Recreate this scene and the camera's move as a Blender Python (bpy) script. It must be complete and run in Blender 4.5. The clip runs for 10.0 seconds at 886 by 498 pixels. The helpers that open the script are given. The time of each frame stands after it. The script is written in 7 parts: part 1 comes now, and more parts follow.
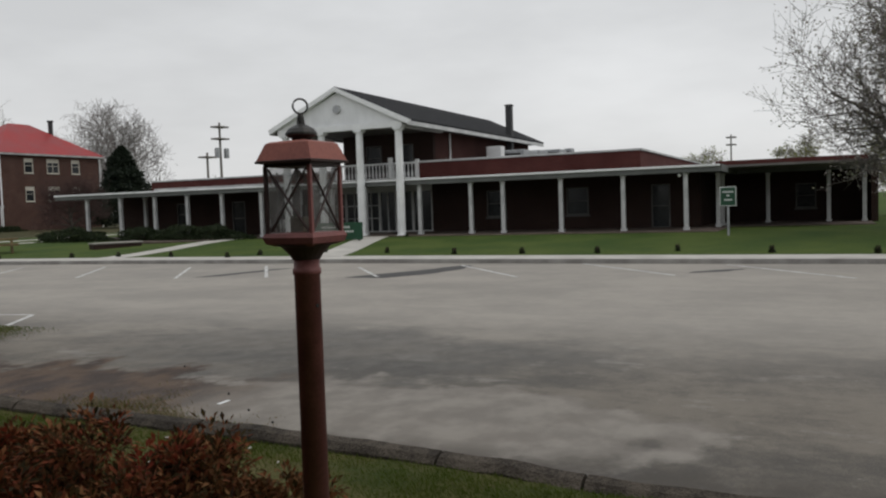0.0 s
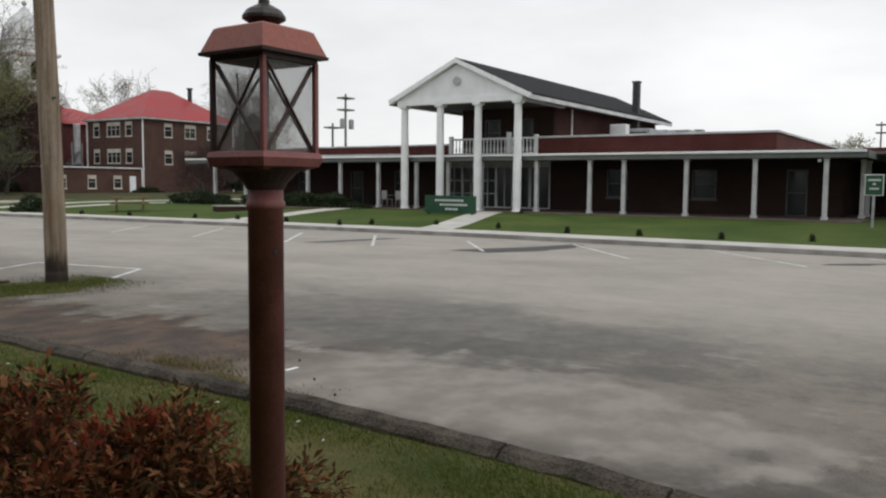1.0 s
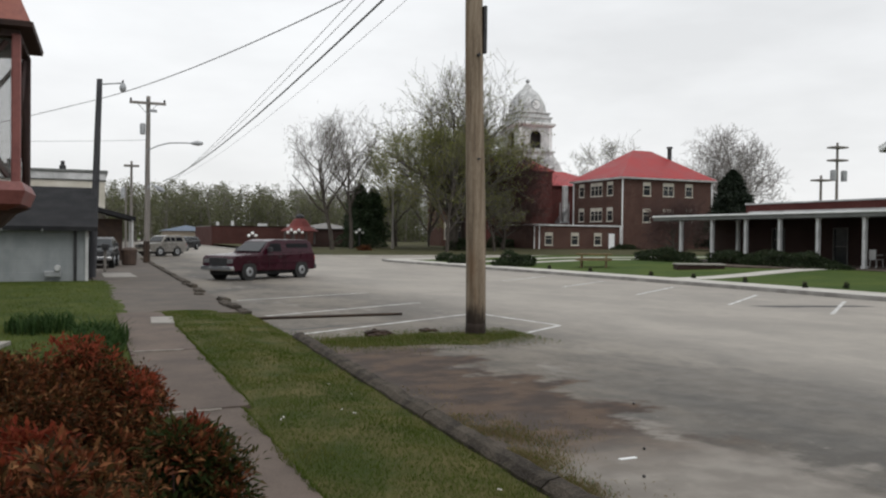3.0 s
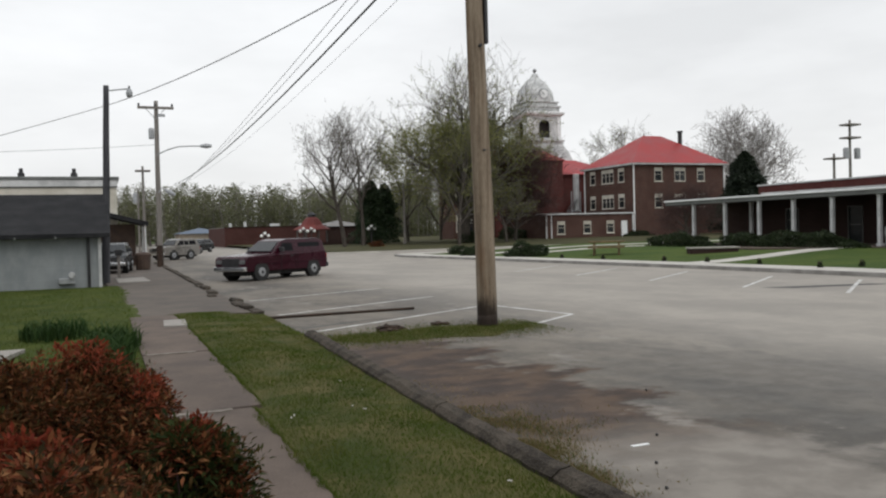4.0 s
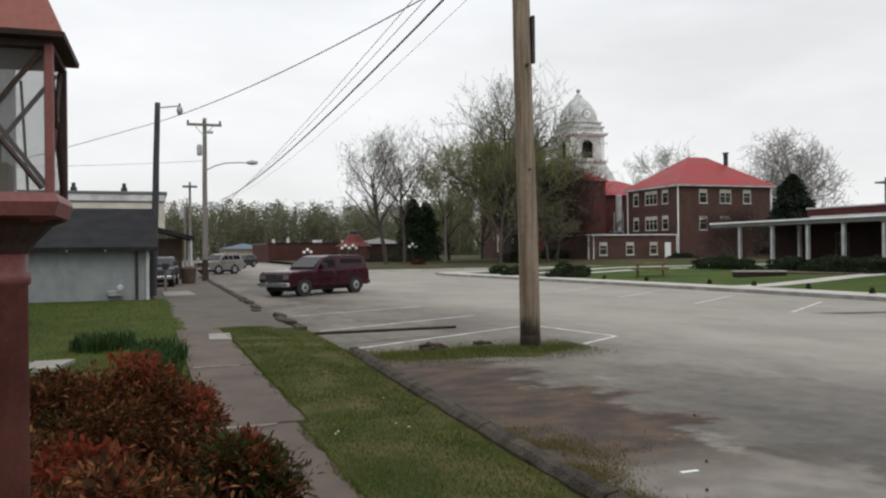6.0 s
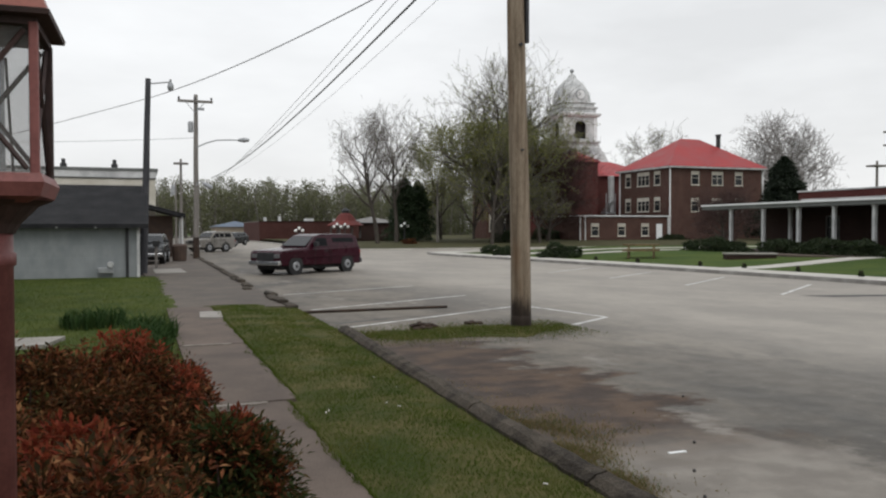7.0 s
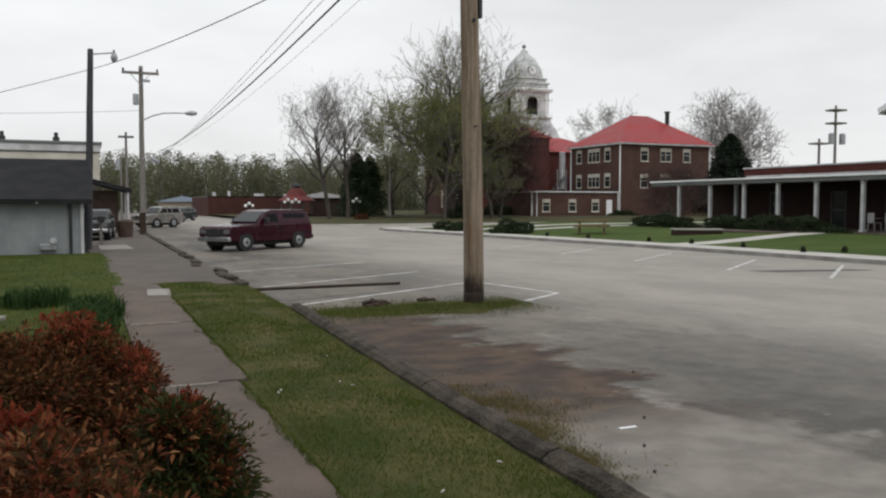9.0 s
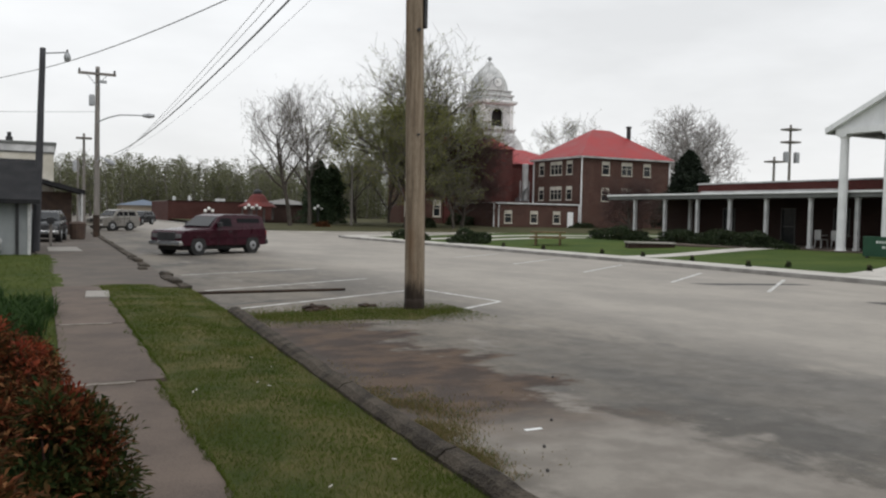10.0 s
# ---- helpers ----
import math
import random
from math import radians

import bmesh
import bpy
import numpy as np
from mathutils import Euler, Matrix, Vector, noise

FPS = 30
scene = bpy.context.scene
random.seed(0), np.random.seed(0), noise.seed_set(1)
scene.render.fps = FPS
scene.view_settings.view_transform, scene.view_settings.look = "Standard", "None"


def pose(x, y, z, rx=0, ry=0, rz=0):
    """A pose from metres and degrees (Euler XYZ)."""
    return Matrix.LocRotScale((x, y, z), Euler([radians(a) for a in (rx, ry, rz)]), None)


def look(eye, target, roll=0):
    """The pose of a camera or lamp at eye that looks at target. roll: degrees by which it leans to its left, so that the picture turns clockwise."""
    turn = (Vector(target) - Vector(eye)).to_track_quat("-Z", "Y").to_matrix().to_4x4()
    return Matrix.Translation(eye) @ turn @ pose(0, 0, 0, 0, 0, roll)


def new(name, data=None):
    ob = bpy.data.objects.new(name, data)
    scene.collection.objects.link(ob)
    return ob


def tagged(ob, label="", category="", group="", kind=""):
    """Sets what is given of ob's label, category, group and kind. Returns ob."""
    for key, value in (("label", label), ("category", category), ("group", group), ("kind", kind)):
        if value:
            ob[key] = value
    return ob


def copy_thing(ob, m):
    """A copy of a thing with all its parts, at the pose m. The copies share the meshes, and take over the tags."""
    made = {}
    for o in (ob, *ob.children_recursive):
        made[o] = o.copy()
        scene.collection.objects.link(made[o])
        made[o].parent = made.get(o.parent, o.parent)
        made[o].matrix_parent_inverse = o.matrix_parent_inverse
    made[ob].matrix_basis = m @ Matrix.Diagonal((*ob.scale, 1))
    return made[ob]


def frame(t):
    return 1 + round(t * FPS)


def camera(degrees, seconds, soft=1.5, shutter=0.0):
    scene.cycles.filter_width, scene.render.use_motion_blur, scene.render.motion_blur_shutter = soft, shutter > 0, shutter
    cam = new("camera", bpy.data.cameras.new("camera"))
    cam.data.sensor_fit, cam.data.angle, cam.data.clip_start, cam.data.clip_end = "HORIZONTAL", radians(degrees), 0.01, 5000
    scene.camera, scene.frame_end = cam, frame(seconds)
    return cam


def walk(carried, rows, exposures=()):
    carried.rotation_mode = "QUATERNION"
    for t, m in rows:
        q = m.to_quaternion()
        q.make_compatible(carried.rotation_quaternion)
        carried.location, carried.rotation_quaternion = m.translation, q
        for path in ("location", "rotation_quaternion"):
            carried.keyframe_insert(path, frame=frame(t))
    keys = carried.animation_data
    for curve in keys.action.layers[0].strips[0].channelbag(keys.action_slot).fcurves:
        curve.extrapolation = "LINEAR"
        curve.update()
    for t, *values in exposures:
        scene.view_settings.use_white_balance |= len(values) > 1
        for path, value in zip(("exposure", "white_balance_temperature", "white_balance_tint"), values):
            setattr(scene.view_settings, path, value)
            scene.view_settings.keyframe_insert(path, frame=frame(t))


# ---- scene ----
cam = camera(57.1, 10.0, soft=2.2)
PATH = [
    (0, (-2.843, 0.136, 1.916), (-1.03, 0.973, 1.806), -1.9),
    (0.5, (-2.535, 0.079, 1.926), (-0.917, 1.254, 1.857), -2.2),
    (1, (-2.029, 0.213, 1.767), (-0.361, 1.305, 1.607), 0.5),
    (1.5, (-1.467, 0.116, 1.715), (0.25, 1.136, 1.598), -0.8),
    (2, (-0.985, 0.345, 1.625), (0.51, 1.659, 1.423), 0.1),
    (2.5, (-0.625, 0.377, 1.736), (0.491, 2.037, 1.72), 1.4),
    (2.7, (-0.521, 0.317, 1.75), (0.35, 2.117, 1.754), 1.5),
    (3.8, (-0.334, 0.138, 1.8), (0.416, 1.991, 1.737), -0.0),
    (4, (-0.329, 0.222, 1.753), (0.44, 2.067, 1.706), -1.5),
    (4.5, (-0.353, 0.229, 1.751), (0.391, 2.085, 1.701), -1.3),
    (5, (-0.36, 0.259, 1.763), (0.38, 2.118, 1.745), -0.5),
    (5.5, (-0.368, 0.244, 1.747), (0.361, 2.107, 1.74), -0.6),
    (6, (-0.379, 0.258, 1.749), (0.299, 2.14, 1.75), -0.6),
    (6.2, (-0.379, 0.258, 1.725), (0.32, 2.131, 1.7), -0.0),
    (7.3, (-0.366, 0.267, 1.763), (0.327, 2.142, 1.705), -0.3),
    (7.5, (-0.351, 0.262, 1.753), (0.35, 2.134, 1.685), -0.7),
    (8, (-0.344, 0.312, 1.709), (0.31, 2.201, 1.652), 0.7),
    (8.5, (-0.378, 0.334, 1.718), (0.249, 2.232, 1.642), 1.3),
    (9, (-0.37, 0.308, 1.779), (0.434, 2.136, 1.669), -0.0),
    (9.5, (-0.315, 0.331, 1.754), (0.597, 2.11, 1.702), 0.3),
    (10, (-0.038, 0.007, 1.74), (0.844, 1.8, 1.655), 1.2),
]
walk(cam, [(t, look(e, g, r)) for t, e, g, r in PATH], exposures=[(0.0, -0.40), (0.6, -0.22), (1.0, -0.03), (1.5, -0.18), (2.0, -0.2), (2.5, -0.03), (4.0, -0.02), (6.0, -0.03), (7.5, -0.05), (9.0, -0.09), (10.0, -0.03)])

# ---- sky and light: bright overcast ----
world = bpy.data.worlds.new("overcast_sky")
scene.world = world
world.use_nodes = True
wn, wl = world.node_tree.nodes, world.node_tree.links
wn.clear()


def wnode(kind, **kw):
    n = wn.new(kind)
    for k, v in kw.items():
        n.inputs[k].default_value = v
    return n


sky = wn.new("ShaderNodeTexSky")
sky.sky_type, sky.sun_disc = "NISHITA", False
sky.sun_elevation, sky.sun_rotation = radians(54), radians(177)
grey = wnode("ShaderNodeHueSaturation", Saturation=0.25, Value=0.10)
wl.new(sky.outputs[0], grey.inputs["Color"])
tc = wn.new("ShaderNodeTexCoord")
sep = wn.new("ShaderNodeSeparateXYZ")
wl.new(tc.outputs["Generated"], sep.inputs[0])
ramp = wn.new("ShaderNodeValToRGB")
ramp.color_ramp.elements[0].position, ramp.color_ramp.elements[0].color = 0.0, (0.98, 0.985, 0.985, 1)
ramp.color_ramp.elements[1].position, ramp.color_ramp.elements[1].color = 1.0, (1.20, 1.23, 1.27, 1)
mid = ramp.color_ramp.elements.new(0.30)
mid.color = (0.98, 1.0, 1.02, 1)
wl.new(sep.outputs["Z"], ramp.inputs[0])
cmap = wnode("ShaderNodeMapping", Scale=(1.0, 1.0, 3.2))
wl.new(tc.outputs["Generated"], cmap.inputs["Vector"])
cloud = wnode("ShaderNodeTexNoise", Scale=2.2, Detail=5.0, Roughness=0.55)
wl.new(cmap.outputs[0], cloud.inputs["Vector"])
crange = wnode("ShaderNodeMapRange")
for k, v in zip((1, 2, 3, 4), (0.3, 0.7, 0.88, 1.14)):
    crange.inputs[k].default_value = v
wl.new(cloud.outputs[0], crange.inputs[0])
cmul = wn.new("ShaderNodeVectorMath")
cmul.operation = "MULTIPLY"
wl.new(ramp.outputs[0], cmul.inputs[0])
wl.new(crange.outputs[0], cmul.inputs[1])
wmix = wn.new("ShaderNodeMix")
wmix.data_type = "RGBA"
wmix.inputs[0].default_value = 0.15
wl.new(cmul.outputs[0], wmix.inputs[6])
wl.new(grey.outputs[0], wmix.inputs[7])
bg = wnode("ShaderNodeBackground", Strength=1.0)
wl.new(wmix.outputs[2], bg.inputs[0])
wout = wn.new("ShaderNodeOutputWorld")
wl.new(bg.outputs[0], wout.inputs[0])

sun_data = bpy.data.lights.new("sun", "SUN")
sun_data.energy, sun_data.angle, sun_data.color = 0.8, radians(30), (1.0, 0.97, 0.92)
sun = new("sun", sun_data)
sun.matrix_world = look((0, 0, 60), (-2, 42, 0))

# ---- materials ----


class Nodes:
    """A small helper to write node materials."""

    def __init__(self, name):
        self.m = bpy.data.materials.new(name)
        self.m.use_nodes = True
        self.t = self.m.node_tree
        self.b = self.t.nodes["Principled BSDF"]
        self.tex = self.t.nodes.new("ShaderNodeTexCoord")

    def add(self, kind, links=(), **values):
        n = self.t.nodes.new(kind)
        for k, v in values.items():
            n.inputs[k.replace("_", " ")].default_value = v
        for key, src in links:
            self.t.links.new(src, n.inputs[key])
        return n

    def math(self, op, a, b=None):
        n = self.t.nodes.new("ShaderNodeMath")
        n.operation = op
        for i, v in enumerate((a, b)):
            if v is None:
                continue
            if isinstance(v, (int, float)):
                n.inputs[i].default_value = v
            else:
                self.t.links.new(v, n.inputs[i])
        return n.outputs[0]

    def noise(self, scale, detail=4.0, stretch=(1, 1, 1), rough=0.6):
        mp = self.add("ShaderNodeMapping", [("Vector", self.tex.outputs["Object"])], Scale=stretch)
        return self.add("ShaderNodeTexNoise", [("Vector", mp.outputs[0])], Scale=scale, Detail=detail, Roughness=rough).outputs[0]

    def span(self, src, a, b, lo=0.0, hi=1.0, smooth=True):
        n = self.t.nodes.new("ShaderNodeMapRange")
        n.interpolation_type = "SMOOTHSTEP" if smooth else "LINEAR"
        for k, v in zip((1, 2, 3, 4), (a, b, lo, hi)):
            n.inputs[k].default_value = v
        self.t.links.new(src, n.inputs[0])
        return n.outputs[0]

    def mix(self, fac, a, b):
        n = self.t.nodes.new("ShaderNodeMix")
        n.data_type = "RGBA"
        for i, v in ((0, fac), (6, a), (7, b)):
            if isinstance(v, (int, float)):
                n.inputs[i].default_value = v
            elif isinstance(v, tuple):
                n.inputs[i].default_value = (*v, 1)
            else:
                self.t.links.new(v, n.inputs[i])
        return n.outputs[2]

    def done(self, colour, rough=0.8, bump=None, strength=0.3, distance=0.02, metallic=0.0, spec=0.5):
        if isinstance(colour, tuple):
            self.b.inputs["Base Color"].default_value = (*colour, 1)
        else:
            self.t.links.new(colour, self.b.inputs["Base Color"])
        if isinstance(rough, (int, float)):
            self.b.inputs["Roughness"].default_value = rough
        else:
            self.t.links.new(rough, self.b.inputs["Roughness"])
        self.b.inputs["Metallic"].default_value = metallic
        self.b.inputs["Specular IOR Level"].default_value = spec
        if bump is not None:
            n = self.add("ShaderNodeBump", [("Height", bump)], Strength=strength, Distance=distance)
            self.t.links.new(n.outputs[0], self.b.inputs["Normal"])
        return self.m


def surf(name, a, b, scale=3.0, fine=60.0, rough=0.75, strength=0.25, distance=0.01, metallic=0.0, stretch=(1, 1, 1), spec=0.4):
    """Two colours mixed by coarse and fine noise, with relief."""
    n = Nodes(name)
    big, small = n.noise(scale, 4, stretch), n.noise(fine, 3, stretch)
    f = n.math("ADD", n.math("MULTIPLY", big, 0.65), n.math("MULTIPLY", small, 0.35))
    col = n.mix(n.span(f, 0.35, 0.65), a, b)
    return n.done(col, n.span(big, 0.3, 0.7, rough - 0.08, rough + 0.08), small, strength, distance, metallic, spec)


def island(name, colours, rough=0.6, spec=0.3, cluster=0.0, scale=2.2, thin_share=0.4):
    """Colour chosen for each leaf or blade."""
    n = Nodes(name)
    geo = n.t.nodes.new("ShaderNodeNewGeometry")
    r = n.t.nodes.new("ShaderNodeValToRGB")
    r.color_ramp.interpolation = "LINEAR"
    els = r.color_ramp.elements
    while len(els) < len(colours):
        els.new(0.5)
    for i, c in enumerate(colours):
        els[i].position, els[i].color = i / max(1, len(colours) - 1), (*c, 1)
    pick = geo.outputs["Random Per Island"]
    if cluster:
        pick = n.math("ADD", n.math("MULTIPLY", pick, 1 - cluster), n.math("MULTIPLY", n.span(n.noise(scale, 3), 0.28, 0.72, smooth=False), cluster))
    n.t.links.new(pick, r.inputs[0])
    col = n.mix(n.span(n.noise(1.7, 3), 0.35, 0.65, 0.0, 0.5), r.outputs[0], colours[len(colours) // 2])
    n.done(col, rough, spec=spec)
    # thin leaves let some light through
    thin = n.add("ShaderNodeBsdfTranslucent", [("Color", col)])
    both = n.add("ShaderNodeMixShader", [(1, n.b.outputs[0]), (2, thin.outputs[0])])
    both.inputs[0].default_value = thin_share
    n.t.links.new(both.outputs[0], n.t.nodes["Material Output"].inputs["Surface"])
    return n.m


def bricks(name, a, b, mortar, scale=1.0):
    n = Nodes(name)
    s = n.add("ShaderNodeSeparateXYZ", [(0, n.tex.outputs["Object"])])
    u = n.math("ADD", s.outputs[0], s.outputs[1])
    v = n.add("ShaderNodeCombineXYZ", [(0, u), (1, s.outputs[2])])
    t = n.add("ShaderNodeTexBrick", [("Vector", v.outputs[0])], Scale=1.0, Brick_Width=0.215 * scale, Row_Height=0.075 * scale,
              Mortar_Size=0.008 * scale, Bias=0.0, Color1=(*a, 1), Color2=(*b, 1), Mortar=(*mortar, 1))
    big = n.noise(0.7, 4)
    col = n.mix(n.span(big, 0.35, 0.75, 0.0, 0.45), t.outputs["Color"], tuple(c * 0.6 for c in a))
    return n.done(col, 0.88, t.outputs["Fac"], 0.4, -0.01, spec=0.2)


def boards(name, a, b, pitch=0.14, rough=0.6):
    """Lapped horizontal boards."""
    n = Nodes(name)
    s = n.add("ShaderNodeSeparateXYZ", [(0, n.tex.outputs["Object"])])
    lap = n.math("FRACT", n.math("DIVIDE", s.outputs[2], pitch))
    col = n.mix(n.span(n.noise(2.0, 4, (1, 1, 0.5)), 0.35, 0.7), a, b)
    return n.done(col, rough, lap, 0.6, 0.012, spec=0.3)


def road_surface():
    """Worn asphalt with pale and dark streaks along the street, a pale bare patch and soil washed in by the kerb."""
    n = Nodes("worn_asphalt")
    s = n.add("ShaderNodeSeparateXYZ", [(0, n.tex.outputs["Object"])])
    x, y = s.outputs[0], s.outputs[1]
    streak = n.noise(0.9, 9, (0.8, 0.55, 1), 0.76)
    patch = n.noise(0.33, 6, (1.0, 0.55, 1), 0.6)
    blot = n.noise(3.4, 8, (1.0, 0.85, 1), 0.78)
    grain = n.noise(55, 3)
    f = n.math("ADD", n.math("ADD", n.math("MULTIPLY", streak, 0.36), n.math("MULTIPLY", blot, 0.18)), n.math("ADD", n.math("MULTIPLY", patch, 0.36), n.math("MULTIPLY", grain, 0.10)))
    col = n.mix(n.span(f, 0.43, 0.57), (0.062, 0.055, 0.047), (0.172, 0.151, 0.124))
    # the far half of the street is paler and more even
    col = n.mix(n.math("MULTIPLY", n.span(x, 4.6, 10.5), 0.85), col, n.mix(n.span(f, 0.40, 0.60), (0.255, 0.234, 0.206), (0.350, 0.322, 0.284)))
    # pale scabs where the top coat has worn away
    scab = n.math("MULTIPLY", n.span(n.noise(1.5, 7, (0.9, 0.45, 1), 0.72), 0.56, 0.66), n.span(x, 9.0, 13.0, 1.0, 0.0))
    col = n.mix(n.math("MULTIPLY", scab, 0.7), col, (0.240, 0.222, 0.196))
    # dark worn asphalt further out
    ex, ey = n.math("MULTIPLY", n.math("SUBTRACT", x, 6.4), 0.62), n.math("MULTIPLY", n.math("SUBTRACT", y, 6.4), 0.30)
    e = n.math("SQRT", n.math("ADD", n.math("MULTIPLY", ex, ex), n.math("MULTIPLY", ey, ey)))
    e = n.math("ADD", e, n.math("MULTIPLY", n.math("SUBTRACT", n.noise(0.9, 8, (1.0, 0.6, 1), 0.7), 0.5), 2.4))
    col = n.mix(n.math("MULTIPLY", n.span(e, 0.75, 1.35, 1.0, 0.0), 0.55), col, n.mix(n.span(n.noise(3.0, 7), 0.35, 0.65), (0.052, 0.049, 0.046), (0.105, 0.100, 0.092)))
    # fine pale flecks and dark pits of worn stone
    fleck = n.math("MULTIPLY", n.span(n.noise(7.0, 6, (1.0, 0.8, 1), 0.75), 0.60, 0.70), n.span(x, 8.0, 16.0, 1.0, 0.2))
    col = n.mix(n.math("MULTIPLY", fleck, 0.5), col, (0.27, 0.25, 0.222))
    pit = n.span(n.noise(5.0, 7, (1.0, 0.7, 1), 0.78), 0.60, 0.72)
    col = n.mix(n.math("MULTIPLY", pit, 0.45), col, (0.055, 0.050, 0.045))
    # bare pale patch close to the kerb
    dx, dy = n.math("SUBTRACT", x, 3.55), n.math("MULTIPLY", n.math("SUBTRACT", y, 4.2), 0.42)
    r = n.math("SQRT", n.math("ADD", n.math("MULTIPLY", dx, dx), n.math("MULTIPLY", dy, dy)))
    r = n.math("ADD", r, n.math("MULTIPLY", n.math("SUBTRACT", n.noise(1.2, 7), 0.5), 2.2))
    bare = n.mix(n.span(n.noise(2.2, 6), 0.36, 0.66), (0.170, 0.151, 0.130), (0.242, 0.220, 0.191))
    col = n.mix(n.math("MULTIPLY", n.span(r, 1.15, 1.55, 1.0, 0.0), 0.92), col, bare)
    # soil
    edge = n.math("SUBTRACT", x, 2.6)
    wash = n.math("SUBTRACT", n.math("ADD", n.math("MULTIPLY", n.noise(0.9, 7, (0.75, 0.95, 1), 0.68), 6.0), -0.75), edge)
    along = n.math("MULTIPLY", n.span(y, 5.0, 6.6), n.span(y, 11.5, 13.8, 1.0, 0.0))
    soil = n.math("MULTIPLY", n.span(wash, -0.05, 0.5), along)
    earth = n.mix(n.span(n.noise(2.0, 6, (0.9, 1.2, 1)), 0.42, 0.60), (0.026, 0.012, 0.006), (0.076, 0.043, 0.023))
    col = n.mix(n.math("MULTIPLY", soil, 0.92), col, earth)
    # broken dark streak along the kerb
    kerb_streak = n.math("MULTIPLY", n.span(edge, 0.05, 0.6, 1.0, 0.0), n.span(n.noise(2.5, 4), 0.30, 0.55))
    col = n.mix(n.math("MULTIPLY", kerb_streak, 0.7), col, (0.050, 0.042, 0.033))
    return n.done(col, n.span(f, 0.3, 0.7, 0.62, 0.85), grain, 0.35, 0.01, spec=0.3)


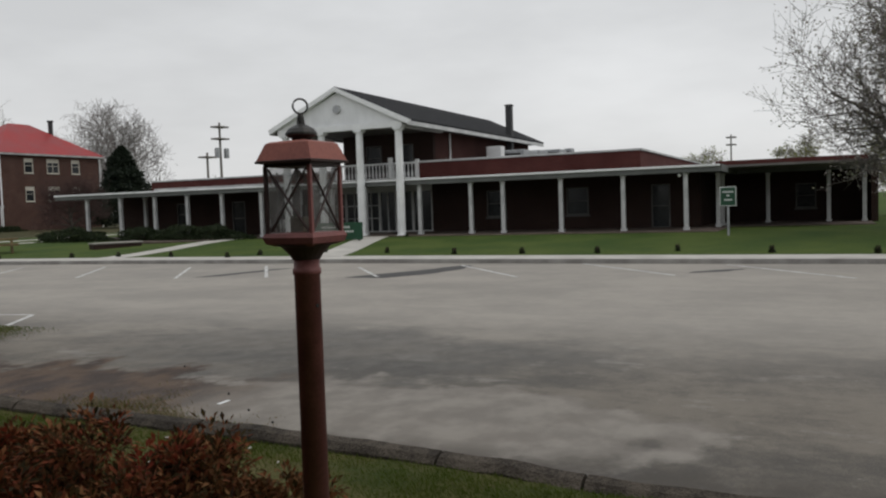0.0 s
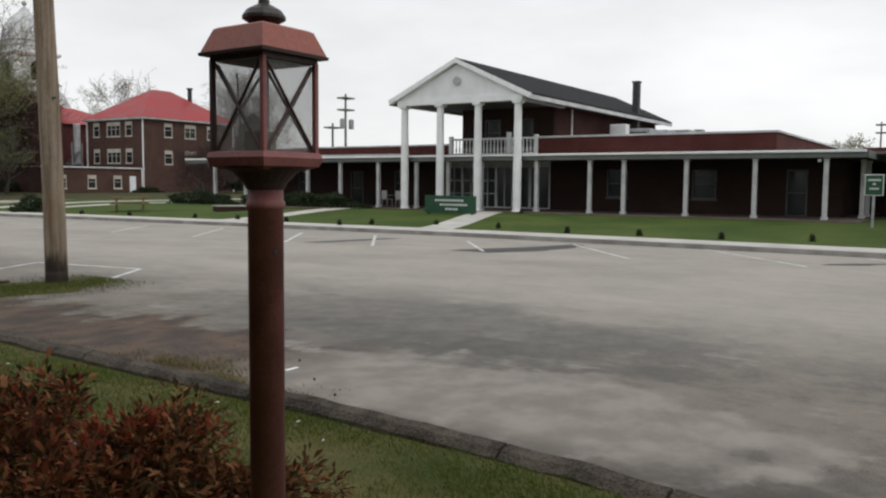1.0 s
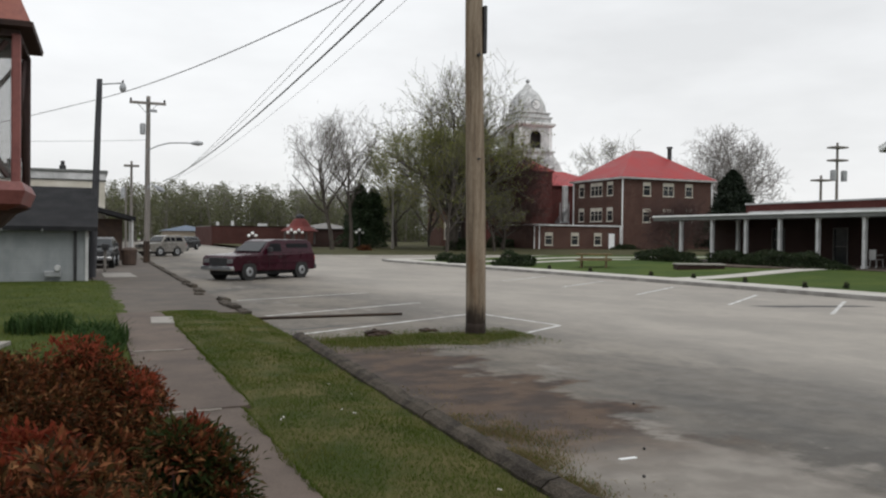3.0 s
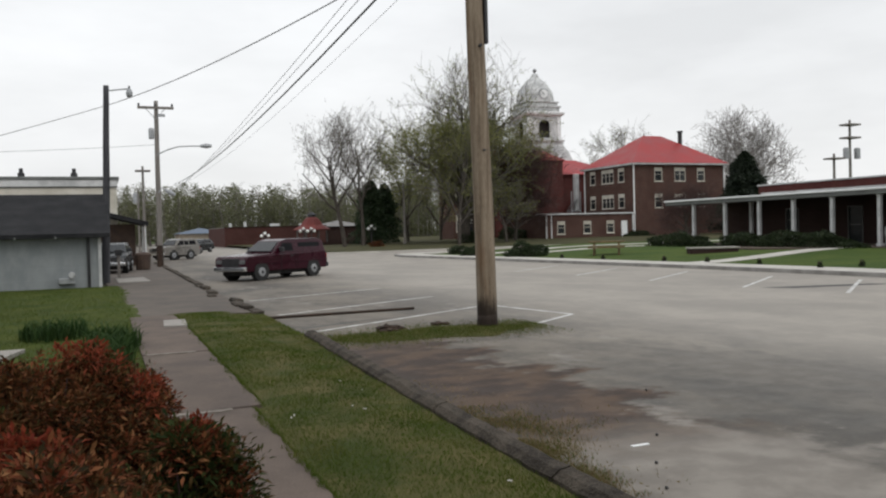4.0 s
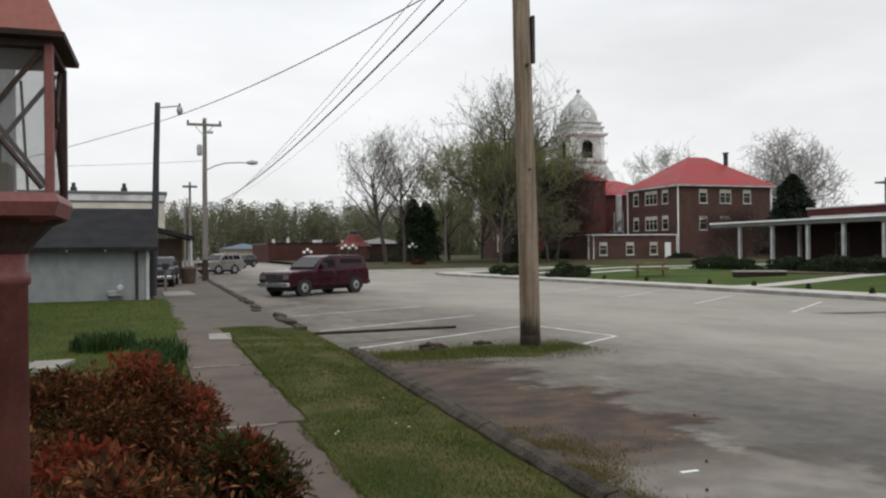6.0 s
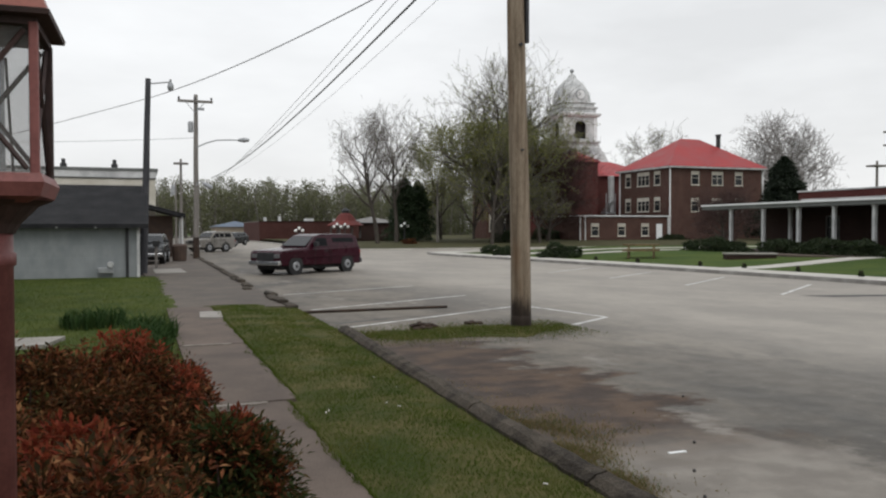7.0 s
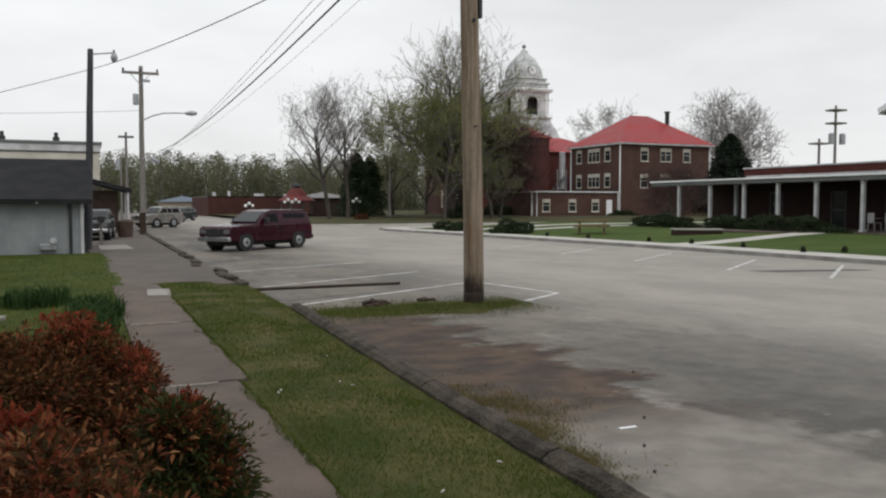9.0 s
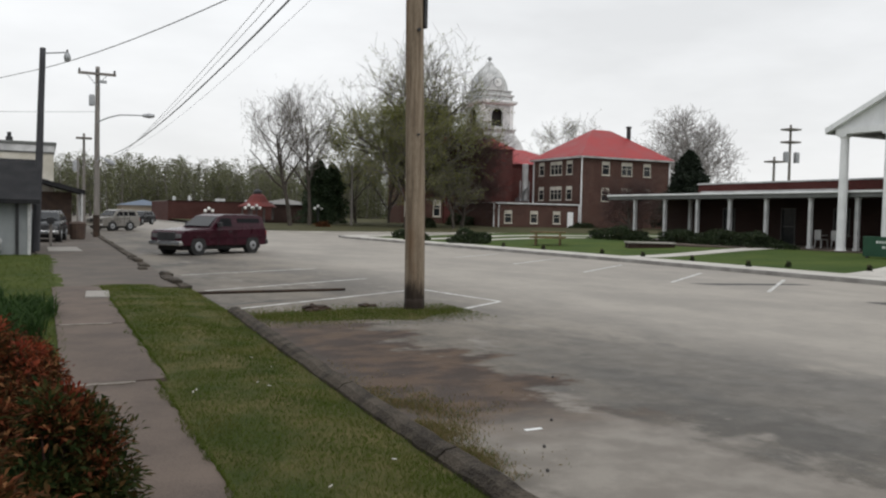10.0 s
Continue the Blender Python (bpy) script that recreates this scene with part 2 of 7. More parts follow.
M = {
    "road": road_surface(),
    "kerb_near": surf("weathered_kerb_stone", (0.026, 0.021, 0.016), (0.100, 0.084, 0.067), 4.5, 45, 0.92, 0.9, 0.03, spec=0.2),
    "slab": surf("old_concrete_slab", (0.062, 0.045, 0.036), (0.140, 0.107, 0.087), 1.1, 70, 0.88, 0.3),
    "apron": surf("grey_concrete_apron", (0.056, 0.045, 0.037), (0.126, 0.104, 0.086), 0.8, 50, 0.85, 0.3),
    "pale": surf("pale_concrete", (0.36, 0.34, 0.31), (0.50, 0.48, 0.44), 0.8, 40, 0.85, 0.2),
    "path_worn": surf("worn_joint_mortar", (0.13, 0.11, 0.092), (0.25, 0.22, 0.19), 6, 60, 0.9, 0.4),
    "path_old": surf("weathered_path_concrete", (0.22, 0.205, 0.185), (0.33, 0.31, 0.28), 1.4, 40, 0.88, 0.25),
    "kerb_far": surf("grey_kerb_concrete", (0.18, 0.17, 0.16), (0.32, 0.31, 0.29), 1.2, 40, 0.85, 0.2),
    "turf": surf("short_turf", (0.036, 0.056, 0.012), (0.082, 0.096, 0.026), 1.1, 38, 0.95, 0.8, 0.03, spec=0.1),
    "turf_near": surf("patchy_turf", (0.040, 0.056, 0.014), (0.125, 0.106, 0.047), 1.3, 60, 0.95, 0.8, 0.03, spec=0.1),
    "turf_far": surf("spring_grass", (0.034, 0.062, 0.012), (0.074, 0.100, 0.026), 0.35, 14, 0.95, 0.6, 0.03, spec=0.1),
    "turf_square": surf("thin_brown_turf", (0.042, 0.044, 0.020), (0.085, 0.078, 0.042), 0.35, 12, 0.95, 0.6, 0.03, spec=0.1),
    "soil": surf("bare_soil", (0.045, 0.032, 0.022), (0.11, 0.085, 0.06), 3, 40, 0.95, 0.8, 0.03),
    "mulch": surf("bark_mulch", (0.05, 0.035, 0.028), (0.12, 0.09, 0.07), 3, 30, 0.95, 0.8, 0.04),
    "line": surf("worn_line_paint", (0.30, 0.29, 0.28), (0.66, 0.66, 0.64), 2.2, 30, 0.8, 0.2),
    "tar": surf("tar_and_shadow", (0.032, 0.030, 0.029), (0.060, 0.056, 0.054), 2.2, 30, 0.7, 0.4),
    # hall wall brick: near-black, with the colonnade's shade put into the colour
    "brick": bricks("shade_dark_red_brick", (0.027, 0.013, 0.011), (0.040, 0.018, 0.014), (0.06, 0.05, 0.044)),
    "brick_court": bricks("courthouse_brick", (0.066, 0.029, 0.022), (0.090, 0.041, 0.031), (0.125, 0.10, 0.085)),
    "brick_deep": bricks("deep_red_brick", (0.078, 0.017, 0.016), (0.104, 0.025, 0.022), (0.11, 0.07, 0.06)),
    "brick_store": bricks("weathered_store_brick", (0.058, 0.019, 0.017), (0.078, 0.026, 0.022), (0.09, 0.06, 0.05)),
    "white": surf("white_paint", (0.70, 0.71, 0.71), (0.82, 0.83, 0.83), 1.5, 30, 0.5, 0.08),
    "white_old": surf("weathered_white_paint", (0.38, 0.385, 0.385), (0.62, 0.625, 0.62), 0.9, 16, 0.65, 0.15),
    "siding": boards("white_lap_siding", (0.70, 0.71, 0.72), (0.78, 0.79, 0.80)),
    "siding_grey": boards("grey_lap_siding", (0.30, 0.32, 0.34), (0.38, 0.40, 0.42)),
    "metal_wall": boards("pale_blue_painted_wall", (0.215, 0.232, 0.240), (0.275, 0.292, 0.300), 0.4),
    "shingle": surf("charcoal_shingle", (0.013, 0.0135, 0.015), (0.032, 0.032, 0.034), 1.5, 22, 0.95, 0.6, 0.03, spec=0.15),
    "red_roof": surf("red_metal_roof", (0.225, 0.018, 0.020), (0.31, 0.030, 0.031), 0.35, 5, 0.55, 0.1),
    "dull_red_roof": surf("dull_red_shingle", (0.10, 0.020, 0.018), (0.16, 0.035, 0.030), 0.8, 9, 0.8, 0.2),
    # fascia greyed: the shadow below the gutter is painted into it
    "fascia": surf("shadow_grey_fascia", (0.10, 0.106, 0.10), (0.15, 0.157, 0.15), 1.0, 20, 0.6, 0.1),
    # soffit tone lowered so the canopy's shade is part of the colour
    "soffit": surf("shade_dark_soffit", (0.085, 0.08, 0.074), (0.13, 0.123, 0.115), 1.0, 20, 0.8, 0.1),
    "flat_roof": surf("flat_roof_gravel", (0.14, 0.135, 0.13), (0.22, 0.21, 0.20), 1.0, 30, 0.9, 0.3),
    # near-black for blocks that stand in for unlit rooms
    "dark_room": surf("unlit_interior_black", (0.020, 0.018, 0.017), (0.035, 0.032, 0.03), 1.0, 20, 0.9, 0.1),
    "frame": surf("window_frame_paint", (0.07, 0.07, 0.066), (0.115, 0.115, 0.11), 2.0, 40, 0.6, 0.1),
    "lamp_red": surf("faded_red_oxide_paint", (0.145, 0.048, 0.045), (0.24, 0.087, 0.078), 9, 120, 0.55, 0.2, 0.002),
    "lamp_roof": surf("sunbleached_red_metal", (0.20, 0.052, 0.036), (0.29, 0.088, 0.060), 7, 90, 0.5, 0.15, 0.002),
    "lamp_dark": surf("dark_oxidised_metal", (0.022, 0.022, 0.022), (0.06, 0.056, 0.05), 9, 80, 0.5, 0.3, 0.003, 0.4),
    "strap": surf("brown_metal_strap", (0.030, 0.018, 0.016), (0.060, 0.032, 0.028), 9, 80, 0.6, 0.3, 0.003),
    "wood_grey": surf("grey_pole_wood", (0.13, 0.12, 0.11), (0.24, 0.22, 0.20), 2.2, 34, 0.9, 0.5, 0.01, stretch=(6, 6, 0.35)),
    "tarred": surf("dark_butt_treatment", (0.020, 0.012, 0.009), (0.052, 0.033, 0.022), 4, 40, 0.9, 0.5, 0.01),
    "dark_pole": surf("dark_slate_pole_wood", (0.030, 0.030, 0.034), (0.066, 0.066, 0.072), 2.2, 34, 0.85, 0.5, 0.01, stretch=(6, 6, 0.35)),
    "dark_metal": surf("dark_metal", (0.03, 0.03, 0.032), (0.06, 0.06, 0.062), 4, 40, 0.55, 0.2, 0.003, 0.5),
    "grey_metal": surf("galvanised_metal", (0.28, 0.29, 0.30), (0.42, 0.43, 0.44), 4, 40, 0.5, 0.2, 0.003, 0.6),
    "cable": surf("black_cable", (0.025, 0.025, 0.027), (0.05, 0.05, 0.052), 4, 40, 0.6, 0.1),
    "maroon": surf("maroon_car_paint", (0.023, 0.0025, 0.007), (0.034, 0.004, 0.011), 0.8, 8, 0.26, 0.02, 0.001, spec=0.22),
    "tan_paint": surf("beige_car_paint", (0.15, 0.14, 0.125), (0.20, 0.188, 0.17), 0.8, 8, 0.3, 0.02, 0.001),
    "grey_paint": surf("dark_grey_car_paint", (0.018, 0.020, 0.022), (0.032, 0.035, 0.038), 0.8, 8, 0.3, 0.02, 0.001),
    "white_car": surf("white_car_paint", (0.62, 0.62, 0.62), (0.74, 0.74, 0.74), 0.8, 8, 0.3, 0.02, 0.001),
    "chrome": surf("chrome", (0.55, 0.55, 0.56), (0.7, 0.7, 0.7), 4, 40, 0.2, 0.02, 0.001, 1.0),
    "rubber": surf("tyre_rubber", (0.012, 0.012, 0.012), (0.03, 0.03, 0.03), 9, 60, 0.85, 0.3, 0.004),
    "lens": surf("headlight_lens", (0.10, 0.10, 0.10), (0.16, 0.16, 0.165), 4, 40, 0.2, 0.02, 0.001),
    "bark": surf("tree_bark", (0.035, 0.029, 0.024), (0.085, 0.072, 0.060), 3, 20, 0.95, 0.7, 0.03, stretch=(3, 3, 0.5)),
    "bark_pale": surf("pale_bark", (0.16, 0.145, 0.135), (0.27, 0.25, 0.235), 3, 20, 0.95, 0.6, 0.03, stretch=(3, 3, 0.5)),
    "twig": surf("grey_twigs", (0.105, 0.094, 0.086), (0.19, 0.172, 0.160), 2, 10, 0.95, 0.3),
    # pale twigs, with some distance haze mixed into their grey
    "twig_pale": surf("hazy_pale_twigs", (0.21, 0.195, 0.185), (0.32, 0.30, 0.285), 2, 10, 0.95, 0.3),
    "twig_red": surf("reddish_twigs", (0.045, 0.025, 0.023), (0.080, 0.045, 0.040), 2, 10, 0.95, 0.3),
    "leaf_bud": island("new_leaves", [(0.125, 0.150, 0.034), (0.19, 0.205, 0.052), (0.24, 0.24, 0.080), (0.14, 0.155, 0.042)]),
    "leaf_pale": island("pale_new_leaves", [(0.16, 0.17, 0.09), (0.27, 0.26, 0.18), (0.34, 0.29, 0.29), (0.17, 0.19, 0.10)]),
    # leaf colours lightened to paint in the haze of distance
    "leaf_wood": island("hazy_wood_leaves", [(0.080, 0.090, 0.046), (0.115, 0.125, 0.060), (0.160, 0.165, 0.085), (0.112, 0.106, 0.076)]),
    "leaf_dark": island("evergreen_leaves", [(0.020, 0.038, 0.018), (0.036, 0.060, 0.027), (0.058, 0.080, 0.038)]),
    "leaf_cedar": island("cedar_leaves", [(0.010, 0.016, 0.010), (0.018, 0.028, 0.016), (0.028, 0.038, 0.022)]),
    "leaf_hedge": island("hedge_leaves", [(0.012, 0.022, 0.010), (0.025, 0.04, 0.014), (0.045, 0.06, 0.025)]),
    # clustered near-black tones paint shaded gaps among the real leaf colours
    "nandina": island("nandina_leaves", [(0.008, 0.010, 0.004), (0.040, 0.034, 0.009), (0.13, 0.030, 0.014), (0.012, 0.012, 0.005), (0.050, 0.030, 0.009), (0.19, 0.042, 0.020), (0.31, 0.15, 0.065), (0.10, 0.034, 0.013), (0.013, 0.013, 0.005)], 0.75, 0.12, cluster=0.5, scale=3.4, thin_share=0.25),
    "nandina_red": island("red_nandina_leaves", [(0.12, 0.020, 0.012), (0.19, 0.032, 0.018), (0.25, 0.060, 0.028), (0.06, 0.020, 0.010)], 0.75, 0.12),
    "nandina_green": island("green_nandina_leaves", [(0.010, 0.020, 0.006), (0.024, 0.042, 0.011), (0.045, 0.060, 0.018), (0.10, 0.045, 0.016), (0.020, 0.036, 0.008)], 0.75, 0.12),
    "blade": island("grass_blades", [(0.030, 0.056, 0.009), (0.056, 0.092, 0.014), (0.088, 0.122, 0.021), (0.124, 0.132, 0.034), (0.172, 0.142, 0.052)], 0.8, 0.1, cluster=0.72, scale=0.9),
    "straw": island("dry_straw", [(0.10, 0.075, 0.03), (0.20, 0.15, 0.07), (0.27, 0.21, 0.11), (0.08, 0.085, 0.03)]),
    "strap_leaf": island("strap_leaves", [(0.018, 0.038, 0.011), (0.030, 0.060, 0.017), (0.046, 0.078, 0.022)], 0.75, 0.12),
    "sign_green": surf("green_sign_paint", (0.008, 0.050, 0.024), (0.014, 0.068, 0.034), 3, 30, 0.5, 0.05),
    "sign_white": surf("sign_white", (0.55, 0.58, 0.56), (0.66, 0.68, 0.66), 3, 30, 0.5, 0.05),
    "globe": surf("milk_glass_globe", (0.80, 0.80, 0.78), (0.88, 0.88, 0.86), 3, 30, 0.3, 0.02),
    "blue_roof": surf("blue_metal_roof", (0.07, 0.10, 0.14), (0.10, 0.13, 0.18), 1, 10, 0.6, 0.1),
    "cream": surf("cream_painted_brick", (0.46, 0.43, 0.36), (0.62, 0.59, 0.52), 0.8, 12, 0.8, 0.3),
    "tan_wall": surf("tan_wall", (0.26, 0.22, 0.17), (0.34, 0.29, 0.23), 0.8, 12, 0.8, 0.3),
    "picnic": surf("brown_picnic_wood", (0.10, 0.07, 0.035), (0.19, 0.14, 0.07), 3, 30, 0.85, 0.3),
    "plastic": surf("weathered_white_plastic", (0.34, 0.34, 0.33), (0.46, 0.46, 0.45), 3, 30, 0.5, 0.05),
    "rust": surf("brown_bin_metal", (0.045, 0.028, 0.022), (0.085, 0.055, 0.04), 3, 30, 0.75, 0.3),
    "burner": surf("olive_burner_metal", (0.06, 0.052, 0.03), (0.11, 0.095, 0.06), 8, 60, 0.6, 0.2),
}


def glass(name, tint, rough, alpha):
    n = Nodes(name)
    n.b.inputs["Alpha"].default_value = alpha
    dirt = n.noise(6, 4)
    return n.done(n.mix(n.span(dirt, 0.35, 0.7), tint, tuple(min(1, c * 1.5) for c in tint)), n.span(dirt, 0.3, 0.7, rough, rough + 0.15), spec=0.5)


def pole_wood():
    """Weathered pole wood with a ragged dark tar stain soaked up from the foot and brown streaks."""
    n = Nodes("weathered_pole_wood")
    grain, long = n.noise(34, 3, (6, 6, 0.35)), n.noise(2.2, 5, (6, 6, 0.35))
    col = n.mix(n.span(n.math("ADD", n.math("MULTIPLY", long, 0.6), n.math("MULTIPLY", grain, 0.4)), 0.36, 0.64), (0.12, 0.088, 0.060), (0.285, 0.230, 0.170))
    col = n.mix(n.span(n.noise(0.9, 4, (3, 3, 0.5)), 0.52, 0.70, 0.0, 0.6), col, (0.15, 0.085, 0.045))
    z = n.add("ShaderNodeSeparateXYZ", [(0, n.tex.outputs["Object"])]).outputs[2]
    soak = n.math("ADD", z, n.math("MULTIPLY", n.math("SUBTRACT", n.noise(3.0, 5, (2.5, 2.5, 0.6)), 0.5), 0.9))
    col = n.mix(n.span(soak, 0.22, 0.62, 0.93, 0.0), col, (0.016, 0.011, 0.009))
    return n.done(col, 0.88, grain, 0.6, 0.01, spec=0.25)


M["wood_pole"] = pole_wood()
M["pane"] = glass("dark_window_glass", (0.018, 0.020, 0.022), 0.06, 1.0)
M["pane_car"] = glass("tinted_car_glass", (0.006, 0.006, 0.007), 0.05, 1.0)
M["pane_car"].node_tree.nodes["Principled BSDF"].inputs["Specular IOR Level"].default_value = 0.06
M["pane"].node_tree.nodes["Principled BSDF"].inputs["Specular IOR Level"].default_value = 0.25
M["pane_lamp"] = glass("dusty_lantern_glass", (0.20, 0.195, 0.185), 0.15, 0.22)

# ---- mesh helpers ----


def link(name, bm, mat, smooth=False):
    me = bpy.data.meshes.new(name)
    bm.normal_update()
    bm.to_mesh(me)
    bm.free()
    me.materials.append(M[mat])
    if smooth:
        me.polygons.foreach_set("use_smooth", [True] * len(me.polygons))
    return new(name, me)


def part(name, bm, mat, parent, label="", smooth=False):
    ob = link(name, bm, mat, smooth)
    ob.parent = parent
    if label:
        tagged(ob, label)
    return ob


def raw(name, verts, faces, mat, parent=None):
    me = bpy.data.meshes.new(name)
    me.from_pydata([tuple(v) for v in verts], [], faces)
    me.materials.append(M[mat])
    ob = new(name, me)
    if parent:
        ob.parent = parent
    return ob


def thing(name, label, category, m=None, group="", kind=""):
    ob = new(name)
    ob.empty_display_size = 0.2
    if m is not None:
        ob.matrix_basis = m
    return tagged(ob, label, category, group, kind)


def box(bm, x0, x1, y0, y1, z0, z1, bevel=0.0):
    vs = [bm.verts.new((x, y, z)) for z in (z0, z1) for x, y in ((x0, y0), (x1, y0), (x1, y1), (x0, y1))]
    fs = [bm.faces.new([vs[i] for i in q]) for q in ((3, 2, 1, 0), (4, 5, 6, 7), (0, 1, 5, 4), (1, 2, 6, 5), (2, 3, 7, 6), (3, 0, 4, 7))]
    if bevel:
        es = list({e for f in fs for e in f.edges})
        bmesh.ops.bevel(bm, geom=es, offset=bevel, segments=2, affect="EDGES", profile=0.5)
    return bm


def bx(*a, bevel=0.0):
    return box(bmesh.new(), *a, bevel=bevel)


def rod(bm, p, q, r0, r1=None, n=8, cap=True):
    p, q = Vector(p), Vector(q)
    r1 = r0 if r1 is None else r1
    d = (q - p).normalized()
    a = d.orthogonal().normalized()
    b = d.cross(a)
    rings = []
    for c, r in ((p, r0), (q, r1)):
        rings.append([bm.verts.new(c + r * (math.cos(2 * math.pi * i / n) * a + math.sin(2 * math.pi * i / n) * b)) for i in range(n)])
    for i in range(n):
        bm.faces.new((rings[0][i], rings[0][(i + 1) % n], rings[1][(i + 1) % n], rings[1][i]))
    if cap:
        bm.faces.new(rings[0][::-1])
        bm.faces.new(rings[1])
    return bm


def lathe(bm, profile, n=16, axis=(0, 0), ex=1.0, ey=1.0, turn=0.0):
    """Revolve (radius, z) pairs round a vertical axis."""
    rings = []
    for r, z in profile:
        rings.append([bm.verts.new((axis[0] + ex * r * math.cos(turn + 2 * math.pi * i / n), axis[1] + ey * r * math.sin(turn + 2 * math.pi * i / n), z)) for i in range(n)])
    for a, b in zip(rings, rings[1:]):
        for i in range(n):
            bm.faces.new((a[i], a[(i + 1) % n], b[(i + 1) % n], b[i]))
    bm.faces.new(rings[0][::-1])
    bm.faces.new(rings[-1])
    return bm


def sphere(bm, c, r, n=12, m=8, sz=1.0):
    return lathe_at(bm, c, [(max(0.001, r * math.sin(math.pi * i / m)), -r * sz * math.cos(math.pi * i / m)) for i in range(m + 1)], n)


def lathe_at(bm, c, profile, n=12):
    return lathe(bm, [(r, z + c[2]) for r, z in profile], n, (c[0], c[1]))


def poly(bm, pts, z0, z1):
    """A slab over a plan polygon."""
    lo, hi = [bm.verts.new((x, y, z0)) for x, y in pts], [bm.verts.new((x, y, z1)) for x, y in pts]
    bm.faces.new(lo[::-1])
    bm.faces.new(hi)
    for i in range(len(pts)):
        j = (i + 1) % len(pts)
        bm.faces.new((lo[i], lo[j], hi[j], hi[i]))
    bmesh.ops.recalc_face_normals(bm, faces=bm.faces)
    return bm


def wall(bm, face, c0, c1, u0, u1, z0, z1, holes=()):
    """A wall across x (face 'x') or y (face 'y') between c0 and c1 thick, with openings (ua, ub, za, zb) through it."""
    us = sorted({u0, u1, *[h[0] for h in holes], *[h[1] for h in holes]})
    zs = sorted({z0, z1, *[h[2] for h in holes], *[h[3] for h in holes]})
    made = {}

    def vert(c, u, z):
        if (c, u, z) not in made:
            made[c, u, z] = bm.verts.new((c, u, z) if face == "x" else (u, c, z))
        return made[c, u, z]

    def solid(i, j):
        if not (0 <= i < len(us) - 1 and 0 <= j < len(zs) - 1):
            return False
        u, z = (us[i] + us[i + 1]) / 2, (zs[j] + zs[j + 1]) / 2
        return not any(h[0] < u < h[1] and h[2] < z < h[3] for h in holes)

    for i in range(len(us) - 1):
        for j in range(len(zs) - 1):
            if not solid(i, j):
                continue
            a, b, lo, hi = us[i], us[i + 1], zs[j], zs[j + 1]
            for c in (c0, c1):
                bm.faces.new([vert(c, *p) for p in ((a, lo), (b, lo), (b, hi), (a, hi))])
            for di, dj, p, q in ((-1, 0, (a, lo), (a, hi)), (1, 0, (b, lo), (b, hi)), (0, -1, (a, lo), (b, lo)), (0, 1, (a, hi), (b, hi))):
                if not solid(i + di, j + dj):
                    bm.faces.new((vert(c0, *p), vert(c0, *q), vert(c1, *q), vert(c1, *p)))
    bmesh.ops.recalc_face_normals(bm, faces=bm.faces)
    return bm


def sweep(bm, pts, r, n=6):
    """A round bar along points, in one piece."""
    pts = [Vector(p) for p in pts]
    prev = None
    for i, p in enumerate(pts):
        d = (pts[min(i + 1, len(pts) - 1)] - pts[max(i - 1, 0)]).normalized()
        ref = Vector((0, 0, 1)) if abs(d.z) < 0.9 else Vector((1, 0, 0))
        a = d.cross(ref).normalized()
        c = a.cross(d)
        ring = [bm.verts.new(p + r * (math.cos(2 * math.pi * k / n) * a + math.sin(2 * math.pi * k / n) * c)) for k in range(n)]
        if prev:
            for k in range(n):
                bm.faces.new((prev[k], prev[(k + 1) % n], ring[(k + 1) % n], ring[k]))
        prev = ring
    return bm


def mesh_np(name, verts, faces, mat, parent=None):
    """Many triangles from arrays."""
    me = bpy.data.meshes.new(name)
    nv, nf = len(verts), len(faces)
    me.vertices.add(nv)
    me.vertices.foreach_set("co", np.asarray(verts, dtype=np.float32).ravel())
    k = faces.shape[1]
    me.loops.add(nf * k)
    me.loops.foreach_set("vertex_index", np.asarray(faces, dtype=np.int32).ravel())
    me.polygons.add(nf)
    me.polygons.foreach_set("loop_start", np.arange(0, nf * k, k, dtype=np.int32))
    me.update(calc_edges=True)
    me.materials.append(M[mat])
    ob = new(name, me)
    if parent:
        ob.parent = parent
    return ob


def leaf_mesh(name, centres, size, mat, parent, rng, droop=0.0, slim=0.45):
    """Pointed, slightly folded leaves round the given centres, turned at random."""
    c = np.asarray(centres)
    n = len(c)
    d = rng.normal(size=(n, 3))
    d[:, 2] = d[:, 2] * 0.6 - droop
    d /= np.linalg.norm(d, axis=1)[:, None]
    s = rng.normal(size=(n, 3))
    s -= (s * d).sum(1)[:, None] * d
    s /= np.linalg.norm(s, axis=1)[:, None]
    up = np.cross(d, s)
    ln = size * rng.uniform(0.6, 1.25, (n, 1))
    w = ln * slim * 0.5
    v = np.stack([c, c + d * ln * 0.5 + s * w + up * w * 0.3, c + d * ln, c + d * ln * 0.5 - s * w + up * w * 0.3], 1).reshape(-1, 3)
    i = np.arange(n)[:, None] * 4
    f = np.concatenate([np.hstack([i, i + 1, i + 2]), np.hstack([i, i + 2, i + 3])])
    return mesh_np(name, v, f, mat, parent)

# ---- ground ----
ground = tagged(link("ground", bx(-900, 900, -900, 900, -0.6, -0.04), "turf_far"), "wide green ground round the town", "ground", kind="structure")
bm = bmesh.new()
poly(bm, [(1.6, -90), (23, -90), (23, 56), (160, 58), (160, 66), (17, 66), (14.5, 70), (14.5, 230), (2.0, 230), (2.0, 60)], -0.05, 0.0)
road = tagged(link("road", bm, "road"), "wide worn grey asphalt street with faded stalls", "road", kind="structure")


